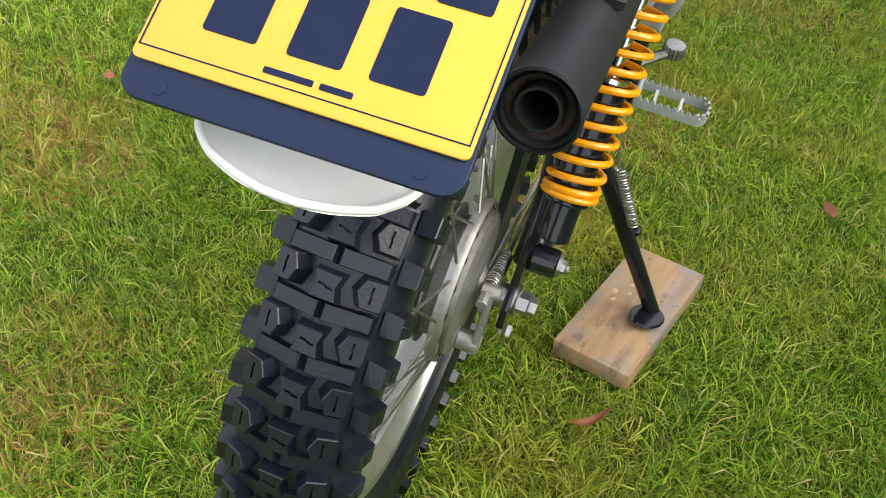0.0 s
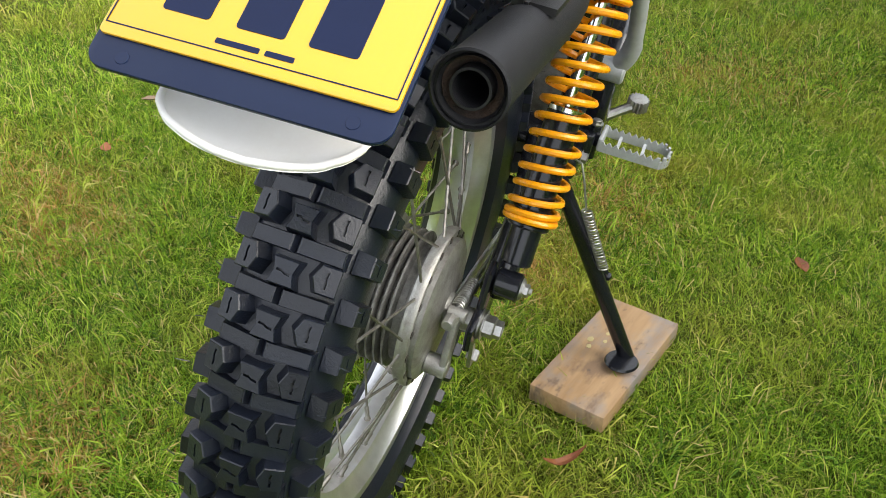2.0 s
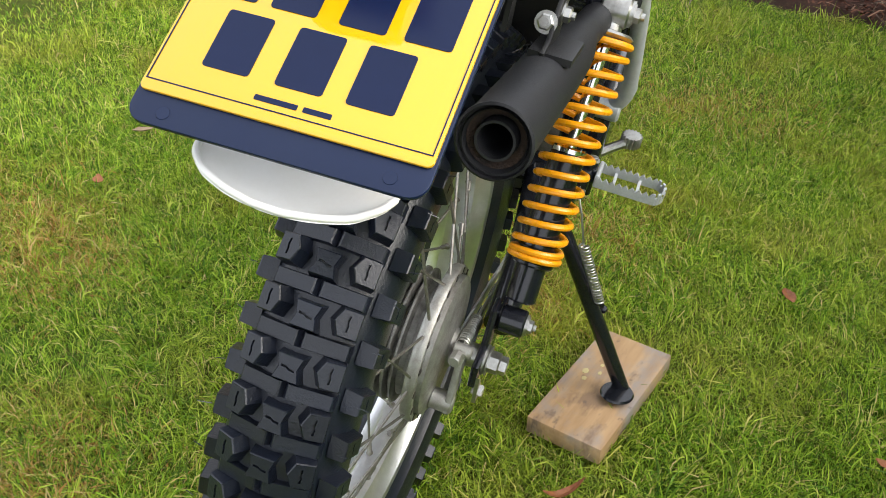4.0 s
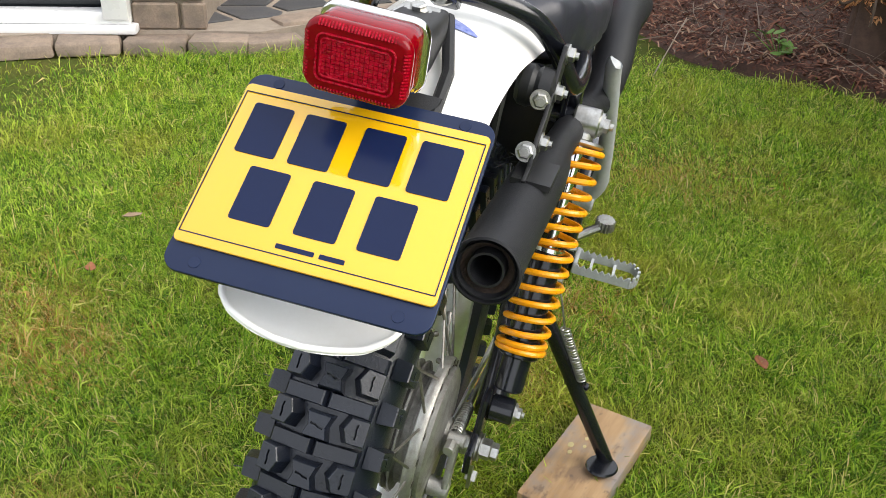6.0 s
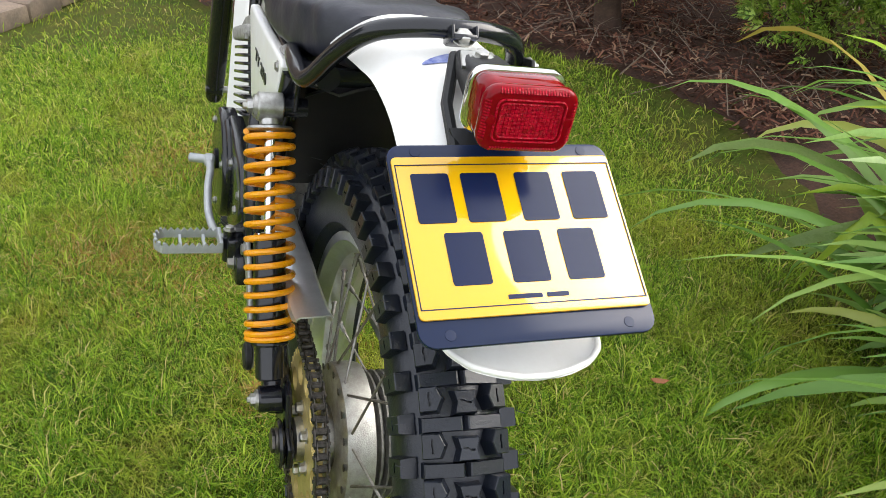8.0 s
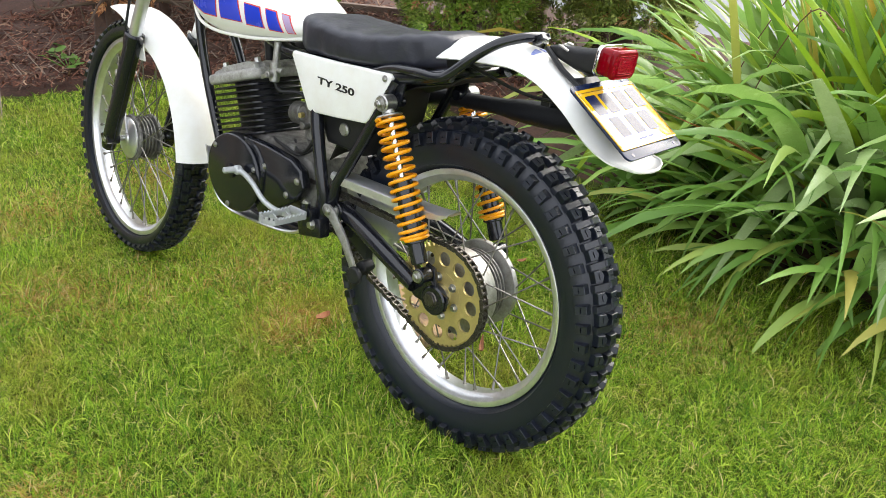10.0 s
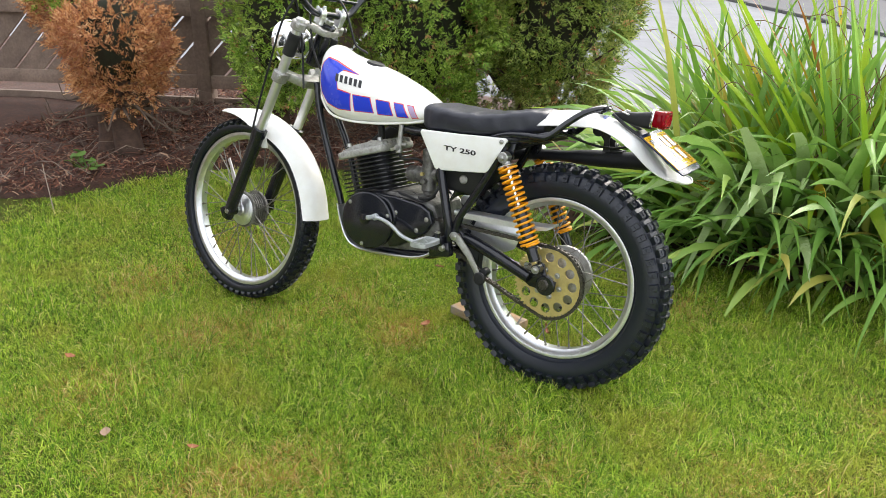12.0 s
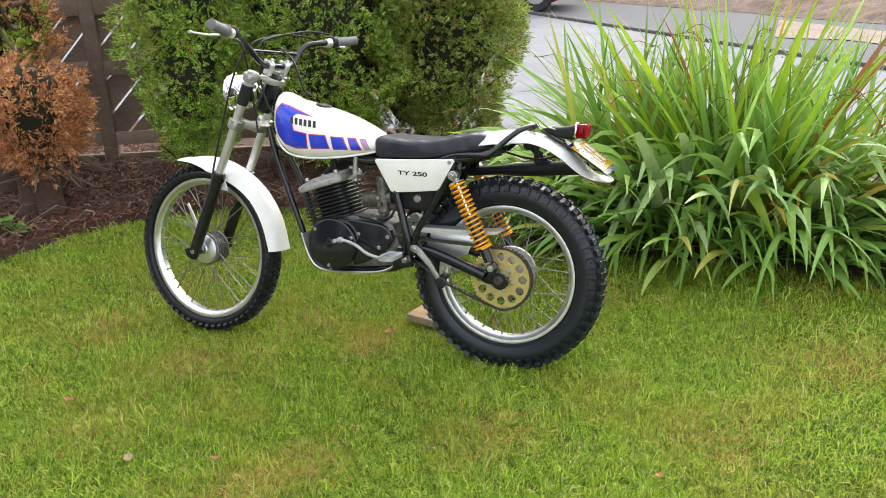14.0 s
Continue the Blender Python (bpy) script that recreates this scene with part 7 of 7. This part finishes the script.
lathe(bm, [(0, -0.004), (0.016, -0.004), (0.0195, -0.002), (0.0195, 0.004), (0.016, 0.007), (0, 0.008)], axis_matrix((0.206, 0.12, -0.02), (0, 1, 0)), 28)
part("tensioner_block", bm, M_SATIN, ten, "black rubber block")
for x, z in ((0.302, 0.094), (0.2, -0.026), (0.21, -0.013)):
    bm = bmesh.new()
    bolt(bm, (x, 0.1205, z), (0, 1, 0), 0.008 if x > 0.25 else 0.0035, 0.006 if x > 0.25 else 0.003)
    part("tensioner_bolt", bm, M_STEEL, ten)

# -- bash plate
bm = bmesh.new()
rows = []
for x, z in [(p.x, p.z) for p in curve_points([(0.76, 0, 0.12), (0.742, 0, 0.06), (0.715, 0, 0.008), (0.67, 0, -0.014), (0.58, 0, -0.016), (0.46, 0, -0.008), (0.4, 0, 0.012), (0.385, 0, 0.035)], 4)]:
    rows.append([Vector((x, y, z)) for y in (-0.112, -0.105, -0.06, 0, 0.06, 0.105, 0.112)])
    rows[-1][0].z += 0.006
    rows[-1][-1].z += 0.006
loft(bm, rows, closed=False, cap=False)
bmesh.ops.solidify(bm, geom=list(bm.faces), thickness=0.004)
part("bash_plate", bm, M_ALLOY, bike, "bare alloy bash plate")


# -- foot pegs
def footpeg(s):
    bm = bmesh.new()
    y0, y1 = 0.148, 0.238
    for x, tilt in ((0.388, 1), (0.338, -1)):
        n = 9
        pts = [(y0, 0.0), (y1 - 0.008, 0.0)] + [(y1 - 0.008 - (y1 - y0 - 0.008) * k / (2 * n), 0.01 + (0.0055 if k % 2 else 0.0)) for k in range(2 * n + 1)]
        m = Matrix(((0, 0, 1, x), (s, 0, 0, 0), (0, 1, 0, 0.07), (0, 0, 0, 1)))
        slab(bm, pts, 0.0035, m)
    arc = [Vector((0.363 + 0.025 * math.cos(radians(a)), s * (y1 - 0.012 + 0.014 * math.sin(radians(a))), 0)) for a in range(0, 181, 15)]
    for k, (p, q) in enumerate(zip(arc, arc[1:])):
        d = Vector((p.x - 0.363, p.y - s * (y1 - 0.012), 0)).normalized() * 0.002
        tooth = 0.0855 if k % 2 else 0.08
        vs = [[bm.verts.new(Vector((c.x, c.y, z)) + e) for z in (0.07, tooth)] for c in (p, q) for e in (d, -d)]
        bm.faces.new((vs[0][0], vs[2][0], vs[2][1], vs[0][1]))
        bm.faces.new((vs[1][0], vs[1][1], vs[3][1], vs[3][0]))
        bm.faces.new((vs[0][1], vs[2][1], vs[3][1], vs[1][1]))
    for y in (0.172, 0.205):
        slab(bm, [(0.34, 0.07), (0.386, 0.07), (0.386, 0.075), (0.376, 0.081), (0.363, 0.075), (0.35, 0.081), (0.34, 0.075)], 0.004, Matrix.Translation((0, s * y, 0)) @ Matrix.Rotation(radians(90), 4, "X"))
    box(bm, pose(0.363, s * 0.149, 0.078), (0.052, 0.006, 0.018), 0.002)
    bmesh.ops.recalc_face_normals(bm, faces=bm.faces)
    peg = part("footpeg", bm, M_PEG, bike, "pale grey steel footpeg cage with teeth")
    bm = bmesh.new()
    rod(bm, (0.352, s * 0.137, 0.1), (0.352, s * 0.137, 0.05), 0.009, 12, 0.001)
    box(bm, pose(0.352, s * 0.128, 0.075), (0.035, 0.026, 0.03), 0.004)
    part("peg_hinge", bm, M_BLACK, peg)
    bm = bmesh.new()
    bolt(bm, (0.352, s * 0.137, 0.1), (0, 0, 1), 0.007, 0.006)
    part("hinge_bolt", bm, M_STEEL, peg)
    bm = bmesh.new()
    bolt(bm, (0.338, s * 0.131, 0.055), (0, s, 0), 0.009, 0.009)
    part("hinge_bolt", bm, M_STEEL, peg)


footpeg(1)
footpeg(-1)

# -- gear lever
bm = bmesh.new()
tube(bm, curve_points([(0.4, 0.14, 0.058), (0.43, 0.152, 0.062), (0.47, 0.158, 0.075), (0.51, 0.156, 0.1), (0.55, 0.15, 0.112), (0.575, 0.152, 0.116)], 6), 0.0062, 12)
rod(bm, (0.4, 0.1, 0.058), (0.4, 0.147, 0.058), 0.011, 14, 0.002)
lever = part("gear_lever", bm, M_PEG, bike, "dull plated gear lever")
bm = bmesh.new()
rod(bm, (0.578, 0.145, 0.116), (0.586, 0.182, 0.1165), 0.0075, 14, 0.002)
rod(bm, (0.575, 0.142, 0.116), (0.577, 0.158, 0.116), 0.011, 14, 0.003)
part("toe_peg", bm, M_PEG, lever)

# -- brake pedal and rod, kick starter
bm = bmesh.new()
tube(bm, curve_points([(0.4, -0.1, 0.036), (0.445, -0.108, 0.04), (0.475, -0.128, 0.05), (0.492, -0.15, 0.063), (0.5, -0.168, 0.074)], 6), 0.0075, 10)
pedal = part("brake_pedal", bm, M_STEEL, bike, "zinc brake pedal with serrated pad")
bm = bmesh.new()
star = [((0.017 if k % 2 else 0.0135) * math.cos(2 * math.pi * k / 32), (0.016 if k % 2 else 0.0125) * math.sin(2 * math.pi * k / 32)) for k in range(32)]
slab(bm, star, 0.018, pose(0.507, -0.175, 0.079, 0, -8, 0), 0.001)
part("pedal_pad", bm, M_DULL, pedal, "serrated steel pad")
bm = bmesh.new()
rod(bm, (0.31, -0.081, -0.02), (-0.04, -0.079, 0.022), 0.0034, 8)
part("brake_rod", bm, M_STEEL, bike)
bm = bmesh.new()
pts = []
for k in range(200):
    f = k / 199
    p = Vector((0.045, -0.079, 0.013)).lerp(Vector((-0.018, -0.079, 0.02)), f)
    a = 2 * math.pi * 13 * f
    pts.append(p + Vector((0.12, math.cos(a), math.sin(a))).normalized() * 0.007)
tube(bm, pts, 0.0011, 6)
part("brake_spring", bm, M_STEEL, bike)
bm = bmesh.new()
rod(bm, (-0.036, -0.062, -0.044), (-0.036, -0.088, -0.044), 0.012, 16, 0.002)
slab(bm, [(-0.048, -0.05), (-0.03, -0.058), (-0.014, 0.012), (-0.018, 0.026), (-0.034, 0.024)], 0.008, Matrix.Translation((0, -0.083, 0)) @ Matrix.Rotation(radians(90), 4, "X"), 0.002)
rod(bm, (-0.024, -0.072, 0.02), (-0.024, -0.092, 0.02), 0.008, 12, 0.001)
rod(bm, (-0.05, -0.079, 0.022), (-0.034, -0.079, 0.022), 0.0065, 8, 0.001)
arm = part("brake_arm", bm, M_DULL, bike, "cast brake arm with adjuster")
bm = bmesh.new()
tube(bm, [(0.02, -0.068, 0.004), (0.31, -0.074, -0.022)], 0.0085, 10, flat=0.35, up=(0, 1, 0))
part("torque_arm", bm, M_PEG, bike, "flat steel torque arm")
bm = bmesh.new()
tube(bm, curve_points([(0.4, -0.135, 0.16), (0.385, -0.15, 0.2), (0.345, -0.142, 0.29), (0.305, -0.13, 0.375), (0.3, -0.131, 0.388)], 5), [0.013] * 6 + [0.0105] * 11 + [0.0105, 0.0105, 0.0095, 0.006], 14)
rod(bm, (0.4, -0.11, 0.16), (0.4, -0.15, 0.16), 0.018, 18, 0.003)
part("kick_starter", bm, M_PEG, bike, "bare alloy folding kick starter")

# -- side stand
bm = bmesh.new()
top, foot = Vector((0.3, -0.1, 0.055)), Vector((0.345, -0.283, -0.246))
rod(bm, top, foot, 0.0115, 16, 0.002)
box(bm, pose(0.3, -0.103, 0.062), (0.04, 0.018, 0.04), 0.004)
stand = part("side_stand", bm, M_BLACK, bike, "gloss black side stand")
bm = bmesh.new()
up_w = BIKE.to_3x3().transposed() @ Vector((0, 0, 1))
lathe(bm, [(0, -0.003), (0.0235, -0.003), (0.0255, 0.0), (0.0235, 0.003), (0, 0.003)], axis_matrix(foot + Vector((-0.017, 0.008, 0.005)), up_w), 28)
part("stand_foot", bm, M_BLACK, stand)
bm = bmesh.new()
rod(bm, (0.322, -0.19, -0.1), (0.34, -0.212, -0.108), 0.005, 10, 0.001)
lathe(bm, [(0, -0.007), (0.0055, -0.004), (0.0065, 0), (0.0055, 0.004), (0, 0.007)], axis_matrix((0.343, -0.215, -0.116), (0, 1, 0)), 12)
part("stand_peg", bm, M_BLACK, stand)
bm = bmesh.new()
a, b = Vector((0.287, -0.161, 0.008)), Vector((0.318, -0.206, -0.09))
pts = []
for k in range(420):
    f = k / 419
    p = a.lerp(b, f)
    t = 2 * math.pi * 22 * f
    pts.append(p + Vector((math.cos(t), 0.92 * math.sin(t), -0.4 * math.sin(t))) * 0.0062)
tube(bm, pts, 0.0014, 6)
tube(bm, [(0.3, -0.118, 0.07), (0.292, -0.138, 0.068), (0.286, -0.147, 0.05), (0.287, -0.161, 0.008)], 0.0016, 6)
part("stand_spring", bm, M_STEEL, stand, "zinc return spring")

# -- front end: hub, fork, clamps
fx, fy, fz = FRONT
bm = bmesh.new()
FH = Matrix.Translation((fx, fy, fz)) @ YM
prof = [(0.0, 0.034), (0.055, 0.034), (0.064, 0.031), (0.066, 0.024), (0.055, 0.02)]
for k in range(4):
    h = 0.014 - 0.01 * k
    prof += [(0.053, h), (0.06, h - 0.001), (0.06, h - 0.004), (0.053, h - 0.005)]
prof += [(0.053, -0.026), (0.064, -0.028), (0.065, -0.036), (0.06, -0.038), (0.0, -0.038)]
lathe(bm, prof, FH, 48)
fhub = front("front_hub", bm, M_GRIME, "finned grey cast-alloy front hub")
bm = bmesh.new()
lathe(bm, [(0, 0.05), (0.02, 0.05), (0.024, 0.046), (0.05, 0.042), (0.058, 0.037), (0.058, 0.034), (0, 0.034)], FH, 44)
slab(bm, [(-0.03, 0.0), (-0.01, -0.02), (0.012, 0.06), (0.05, 0.155), (0.062, 0.175), (0.052, 0.182), (0.03, 0.14), (0.0, 0.08)], 0.006, Matrix.Translation((fx + 0.01, fy + 0.046, fz)) @ Matrix.Rotation(radians(90), 4, "X"), 0.001)
front("front_brake_plate", bm, M_ALLOY, "polished brake plate with torque arm", None)
bm = bmesh.new()
rod(bm, (fx, fy - 0.1, fz), (fx, fy + 0.1, fz), 0.008, 14, 0.001)
bolt(bm, (fx, fy + 0.098, fz), (0, 1, 0), 0.011, 0.01)
front("front_axle", bm, M_STEEL)


def fork_x(z):
    return 1.257 - 0.452 * z


for s in (1, -1):
    y = s * 0.088
    bm = bmesh.new()
    low, mid = Vector((fork_x(-0.012), y, -0.012)), Vector((fork_x(0.325), y, 0.325))
    d = (mid - low).normalized()
    lathe(bm, [(0, 0), (0.017, 0), (0.02, 0.01), (0.0215, 0.04), (0.0225, 0.15), (0.0225, (mid - low).length - 0.03), (0.0255, (mid - low).length - 0.028), (0.026, (mid - low).length), (0.018, (mid - low).length + 0.004)], axis_matrix(low, d), 24)
    lathe(bm, [(0, -0.02), (0.016, -0.018), (0.016, 0.018), (0, 0.02)], axis_matrix((fx - 0.004, y, fz), (0, 1, 0)), 16)
    slider = front("fork_slider", bm, M_BLACK, "gloss black fork slider")
    bm = bmesh.new()
    rod(bm, (fork_x(0.32), y, 0.32), (fork_x(0.6), y, 0.6), 0.0165, 22)
    front("fork_stanchion", bm, M_ALLOY, "bright fork stanchion")
    bm = bmesh.new()
    rod(bm, (fork_x(0.585), y, 0.585), (fork_x(0.655), y, 0.655), 0.0215, 22, 0.002)
    front("fork_shroud", bm, M_SATIN, "black rubber lamp mount on the fork")
    bm = bmesh.new()
    rod(bm, (fork_x(0.65), y, 0.65), (fork_x(0.705), y, 0.705), 0.0165, 20, 0.003)
    front("fork_cap", bm, M_ALLOY)
    bm = bmesh.new()
    bolt(bm, (fork_x(0.03) + 0.03, y, 0.0), (0, s, 0), 0.006, 0.006)
    box(bm, pose(fork_x(0.01) + 0.028, y, 0.008, 0, 25, 0), (0.02, 0.02, 0.035), 0.004)
    front("axle_clamp", bm, M_BLACK, parent=slider)


def yoke(z, stem_x, name, label, thick):
    bm = bmesh.new()
    m = Matrix.Translation((0, 0, z)) @ Matrix.Rotation(-0.0, 4, "Y")
    tilt = Matrix.Translation((fork_x(z) - 0.02, 0, z)) @ Matrix.Rotation(-RAKE, 4, "Y")
    slab(bm, [(-0.05, -0.03), (-0.05, 0.03), (-0.005, 0.066), (0.0, 0.088), (0.03, 0.094), (0.045, 0.08), (0.04, 0.06), (0.0, 0.03), (0.0, -0.03), (0.04, -0.06), (0.045, -0.08), (0.03, -0.094), (0.0, -0.088), (-0.005, -0.066)], thick, tilt, 0.004)
    for s in (1, -1):
        a = Vector((fork_x(z), s * 0.088, z))
        d = Vector((-0.452, 0, 1)).normalized() * (thick / 2 + 0.003)
        rod(bm, a - d, a + d, 0.0265, 22, 0.003)
    y = front(name, bm, M_DULL, label)
    for s in (1, -1):
        bm = bmesh.new()
        bolt(bm, (fork_x(z) - 0.02, s * 0.112, z), (-0.4, s, 0), 0.006, 0.006)
        part("pinch_bolt", bm, M_STEEL, y)


yoke(0.512, 0.95, "lower_yoke", "grey cast lower fork yoke", 0.03)
yoke(0.682, 0.87, "upper_yoke", "grey cast upper fork yoke", 0.022)
bm = bmesh.new()
lathe(bm, [(0, 0), (0.016, 0), (0.016, 0.012), (0.012, 0.016), (0, 0.016)], axis_matrix((0.9, 0, 0.697), (-0.43, 0, 0.9)), 6)
front("stem_nut", bm, M_STEEL)

# -- front mudguard
bm = bmesh.new()
R0 = 0.366
rings = []
for k in range(37):
    a = radians(69 + 108 * k / 36)
    fl = np.interp(k, [0, 4, 34, 36], [0.028, 0.0, 0.0, 0.01])
    c = Vector((fx + math.cos(a) * (R0 + fl * 0.4), 0, fz + math.sin(a) * (R0 + fl * 0.4)))
    nrm = Vector((math.cos(a), 0, math.sin(a)))
    hw = float(np.interp(k, [0, 1, 3, 10, 36], [0.03, 0.048, 0.058, 0.065, 0.064]))
    drop = float(np.interp(k, [0, 4, 10, 16, 24, 36], [0.006, 0.016, 0.05, 0.052, 0.036, 0.03]))
    rings.append([Vector((c.x, hw * (-1 + 2 * j / 20), c.z)) - nrm * drop * abs(-1 + 2 * j / 20) ** 2.8 for j in range(21)])
loft(bm, rings, closed=False, cap=False)
bmesh.ops.solidify(bm, geom=list(bm.faces), thickness=0.003)
fguard = front("front_mudguard", bm, M_WHITE, "white plastic front mudguard")
bm = bmesh.new()
for s in (1, -1):
    bolt(bm, (1.13, s * 0.074, 0.33), (0, s, 0), 0.007, 0.006)
    bolt(bm, (1.145, s * 0.074, 0.3), (0, s, 0), 0.007, 0.006)
part("guard_bolt", bm, M_STEEL, fguard)
for s in (1, -1):
    bm = bmesh.new()
    slab(bm, [(1.09, 0.26), (1.12, 0.26), (1.135, 0.32), (1.11, 0.325)], 0.004, Matrix.Translation((0, s * 0.068, 0)) @ Matrix.Rotation(radians(90), 4, "X"))
    part("guard_stay", bm, M_WHITE, fguard)

# -- handlebar, grips, levers
bm = bmesh.new()
half = [(0.893, 0.0, 0.725), (0.893, 0.06, 0.725), (0.896, 0.1, 0.74), (0.9, 0.15, 0.783), (0.897, 0.19, 0.808), (0.88, 0.24, 0.82), (0.85, 0.33, 0.829), (0.825, 0.42, 0.84)]
tube(bm, curve_points([(x, -y, z) for x, y, z in half[:0:-1]] + half, 6), 0.0112, 14)
bar = front("handlebar", bm, M_BLACK, "gloss black braced handlebar")
bm = bmesh.new()
rod(bm, (0.899, -0.135, 0.775), (0.899, 0.135, 0.775), 0.006, 12)
part("cross_brace", bm, M_BLACK, bar)
for s in (1, -1):
    bm = bmesh.new()
    a, b = Vector((0.8515, s * 0.325, 0.8285)), Vector((0.823, s * 0.428, 0.841))
    L = (b - a).length
    prof = [(0.012, 0), (0.022, 0.0), (0.023, 0.008), (0.017, 0.014)]
    for k in range(9):
        prof += [(0.0165, 0.018 + k * 0.0095), (0.0175, 0.02 + k * 0.0095), (0.0175, 0.024 + k * 0.0095), (0.0165, 0.026 + k * 0.0095)]
    prof += [(0.018, L - 0.006), (0.018, L), (0.01, L + 0.003), (0.0, L + 0.002)]
    lathe(bm, prof, axis_matrix(a, b - a), 20)
    part("grip", bm, M_GRIP, bar, "grey rubber grip")
    bm = bmesh.new()
    rod(bm, (0.865, s * 0.28, 0.823), (0.857, s * 0.305, 0.826), 0.017, 18, 0.003)
    box(bm, pose(0.885, s * 0.288, 0.822, 0, 0, s * 12), (0.03, 0.024, 0.014), 0.004)
    part("lever_perch", bm, M_ALLOY, bar, "bare alloy lever perch")
    bm = bmesh.new()
    tube(bm, curve_points([(0.9, s * 0.282, 0.82), (0.918, s * 0.31, 0.818), (0.912, s * 0.36, 0.816), (0.9, s * 0.42, 0.817), (0.895, s * 0.452, 0.818)], 6), [0.0062] * 8 + [0.0052] * 14 + [0.006, 0.0078, 0.0065], 10, flat=0.7)
    part("lever", bm, M_ALLOY, bar, "bare alloy lever")
    bm = bmesh.new()
    rod(bm, (0.893, s * 0.034, 0.725), (0.893, s * 0.058, 0.725), 0.0195, 18, 0.003)
    box(bm, pose(0.899, s * 0.046, 0.706, 0, -25, 0), (0.03, 0.022, 0.03), 0.004)
    bolt(bm, (0.878, s * 0.046, 0.742), (-0.2, 0, 1), 0.006, 0.008)
    bolt(bm, (0.908, s * 0.046, 0.742), (0.1, 0, 1), 0.006, 0.008)
    front("bar_clamp", bm, M_ALLOY, "bare alloy handlebar clamp")
bm = bmesh.new()
box(bm, pose(0.872, 0.262, 0.828, 0, 0, 10), (0.034, 0.026, 0.036), 0.006)
switch = part("switch_block", bm, M_SATIN, bar, "black switch block")
bm = bmesh.new()
rod(bm, (0.866, 0.272, 0.845), (0.866, 0.272, 0.851), 0.005, 10)
part("kill_button", bm, M_REDLINE, switch, "small red button")
bm = bmesh.new()
rod(bm, (0.858, -0.31, 0.827), (0.852, -0.328, 0.829), 0.022, 20, 0.004)
box(bm, pose(0.868, -0.31, 0.841, 0, 0, -12), (0.03, 0.02, 0.022), 0.006)
part("throttle_drum", bm, M_SATIN, bar, "black throttle housing")
for pts in ([(0.9, 0.272, 0.836), (0.93, 0.2, 0.83), (0.965, 0.11, 0.79), (0.99, 0.05, 0.72), (0.985, 0.03, 0.6), (0.95, 0.05, 0.48)],
            [(0.9, -0.272, 0.836), (0.945, -0.2, 0.85), (0.97, -0.08, 0.84), (0.985, 0.04, 0.8), (1.01, 0.1, 0.7), (1.06, 0.105, 0.55), (1.12, 0.108, 0.35), (1.18, 0.09, 0.16)],
            [(0.868, -0.3, 0.86), (0.9, -0.22, 0.865), (0.92, -0.12, 0.85), (0.93, -0.02, 0.83), (0.93, 0.05, 0.8), (0.925, 0.06, 0.7), (0.9, 0.05, 0.58), (0.8, 0.035, 0.45)],
            [(0.885, -0.06, 0.78), (0.85, 0.02, 0.785), (0.79, 0.04, 0.74), (0.765, 0.035, 0.68), (0.755, 0.02, 0.635), (0.72, 0.0, 0.612)]):
    bm = bmesh.new()
    tube(bm, curve_points(pts, 8), 0.0036, 8)
    front("control_cable", bm, M_SATIN)

# -- headlamp
bm = bmesh.new()
HL = axis_matrix((1.045, 0, 0.632), (1, 0, -0.08))
lathe(bm, [(0, -0.05), (0.03, -0.046), (0.055, -0.028), (0.066, 0.0), (0.07, 0.03), (0.074, 0.034), (0.074, 0.046), (0.068, 0.05)], HL, 40)
hl = front("headlamp", bm, M_CHROME, "small chromed round headlamp")
bm = bmesh.new()
lathe(bm, [(0.068, 0.048), (0.05, 0.056), (0.02, 0.06), (0, 0.061)], HL, 36)
part("lamp_glass", bm, material("lamp_glass", (0.7, 0.72, 0.72), 0.08, second=(0.55, 0.57, 0.58), scale=150, amount=0.5), hl, "pale ribbed lamp glass")
for s in (1, -1):
    bm = bmesh.new()
    tube(bm, [(fork_x(0.62), s * 0.088, 0.62), (1.01, s * 0.078, 0.635), (1.035, s * 0.07, 0.65)], 0.005, 8)
    part("lamp_bracket", bm, M_STEEL, hl)

# -- the stand's board
BX = Matrix(((0.9615, 0.275, 0, 0.349), (-0.275, 0.9615, 0, -0.2135), (0, 0, 1, 0.0), (0, 0, 0, 1)))
bm = bmesh.new()
box(bm, Matrix.Translation((0, 0, 0.013)), (0.266, 0.12, 0.03), 0.003, 2)
for v in bm.verts:
    v.co += Vector((noise.noise(v.co * 30), noise.noise(v.co * 30 + Vector((5, 0, 0))), 0)) * 0.0015
board = part("stand_board", bm, M_WOODB, None)
board.matrix_world = BX
tagged(board, "short weathered softwood board under the side stand, lying on grass", "board")
for (u, v_), sz in (((-0.005, 0.03), 0.006), ((0.02, 0.015), 0.005), ((0.012, 0.036), 0.008), ((0.04, 0.02), 0.005), ((0.03, -0.005), 0.006), ((0.05, 0.0), 0.004)):
    bm = bmesh.new()
    bmesh.ops.create_icosphere(bm, subdivisions=1, radius=1.0, matrix=pose(u, v_, 0.0285) @ Matrix.Diagonal((sz, sz * 0.7, 0.0015, 1)))
    part("grit", bm, material("pale_grit", (0.6, 0.5, 0.25), 0.8), board, "pale crumb")
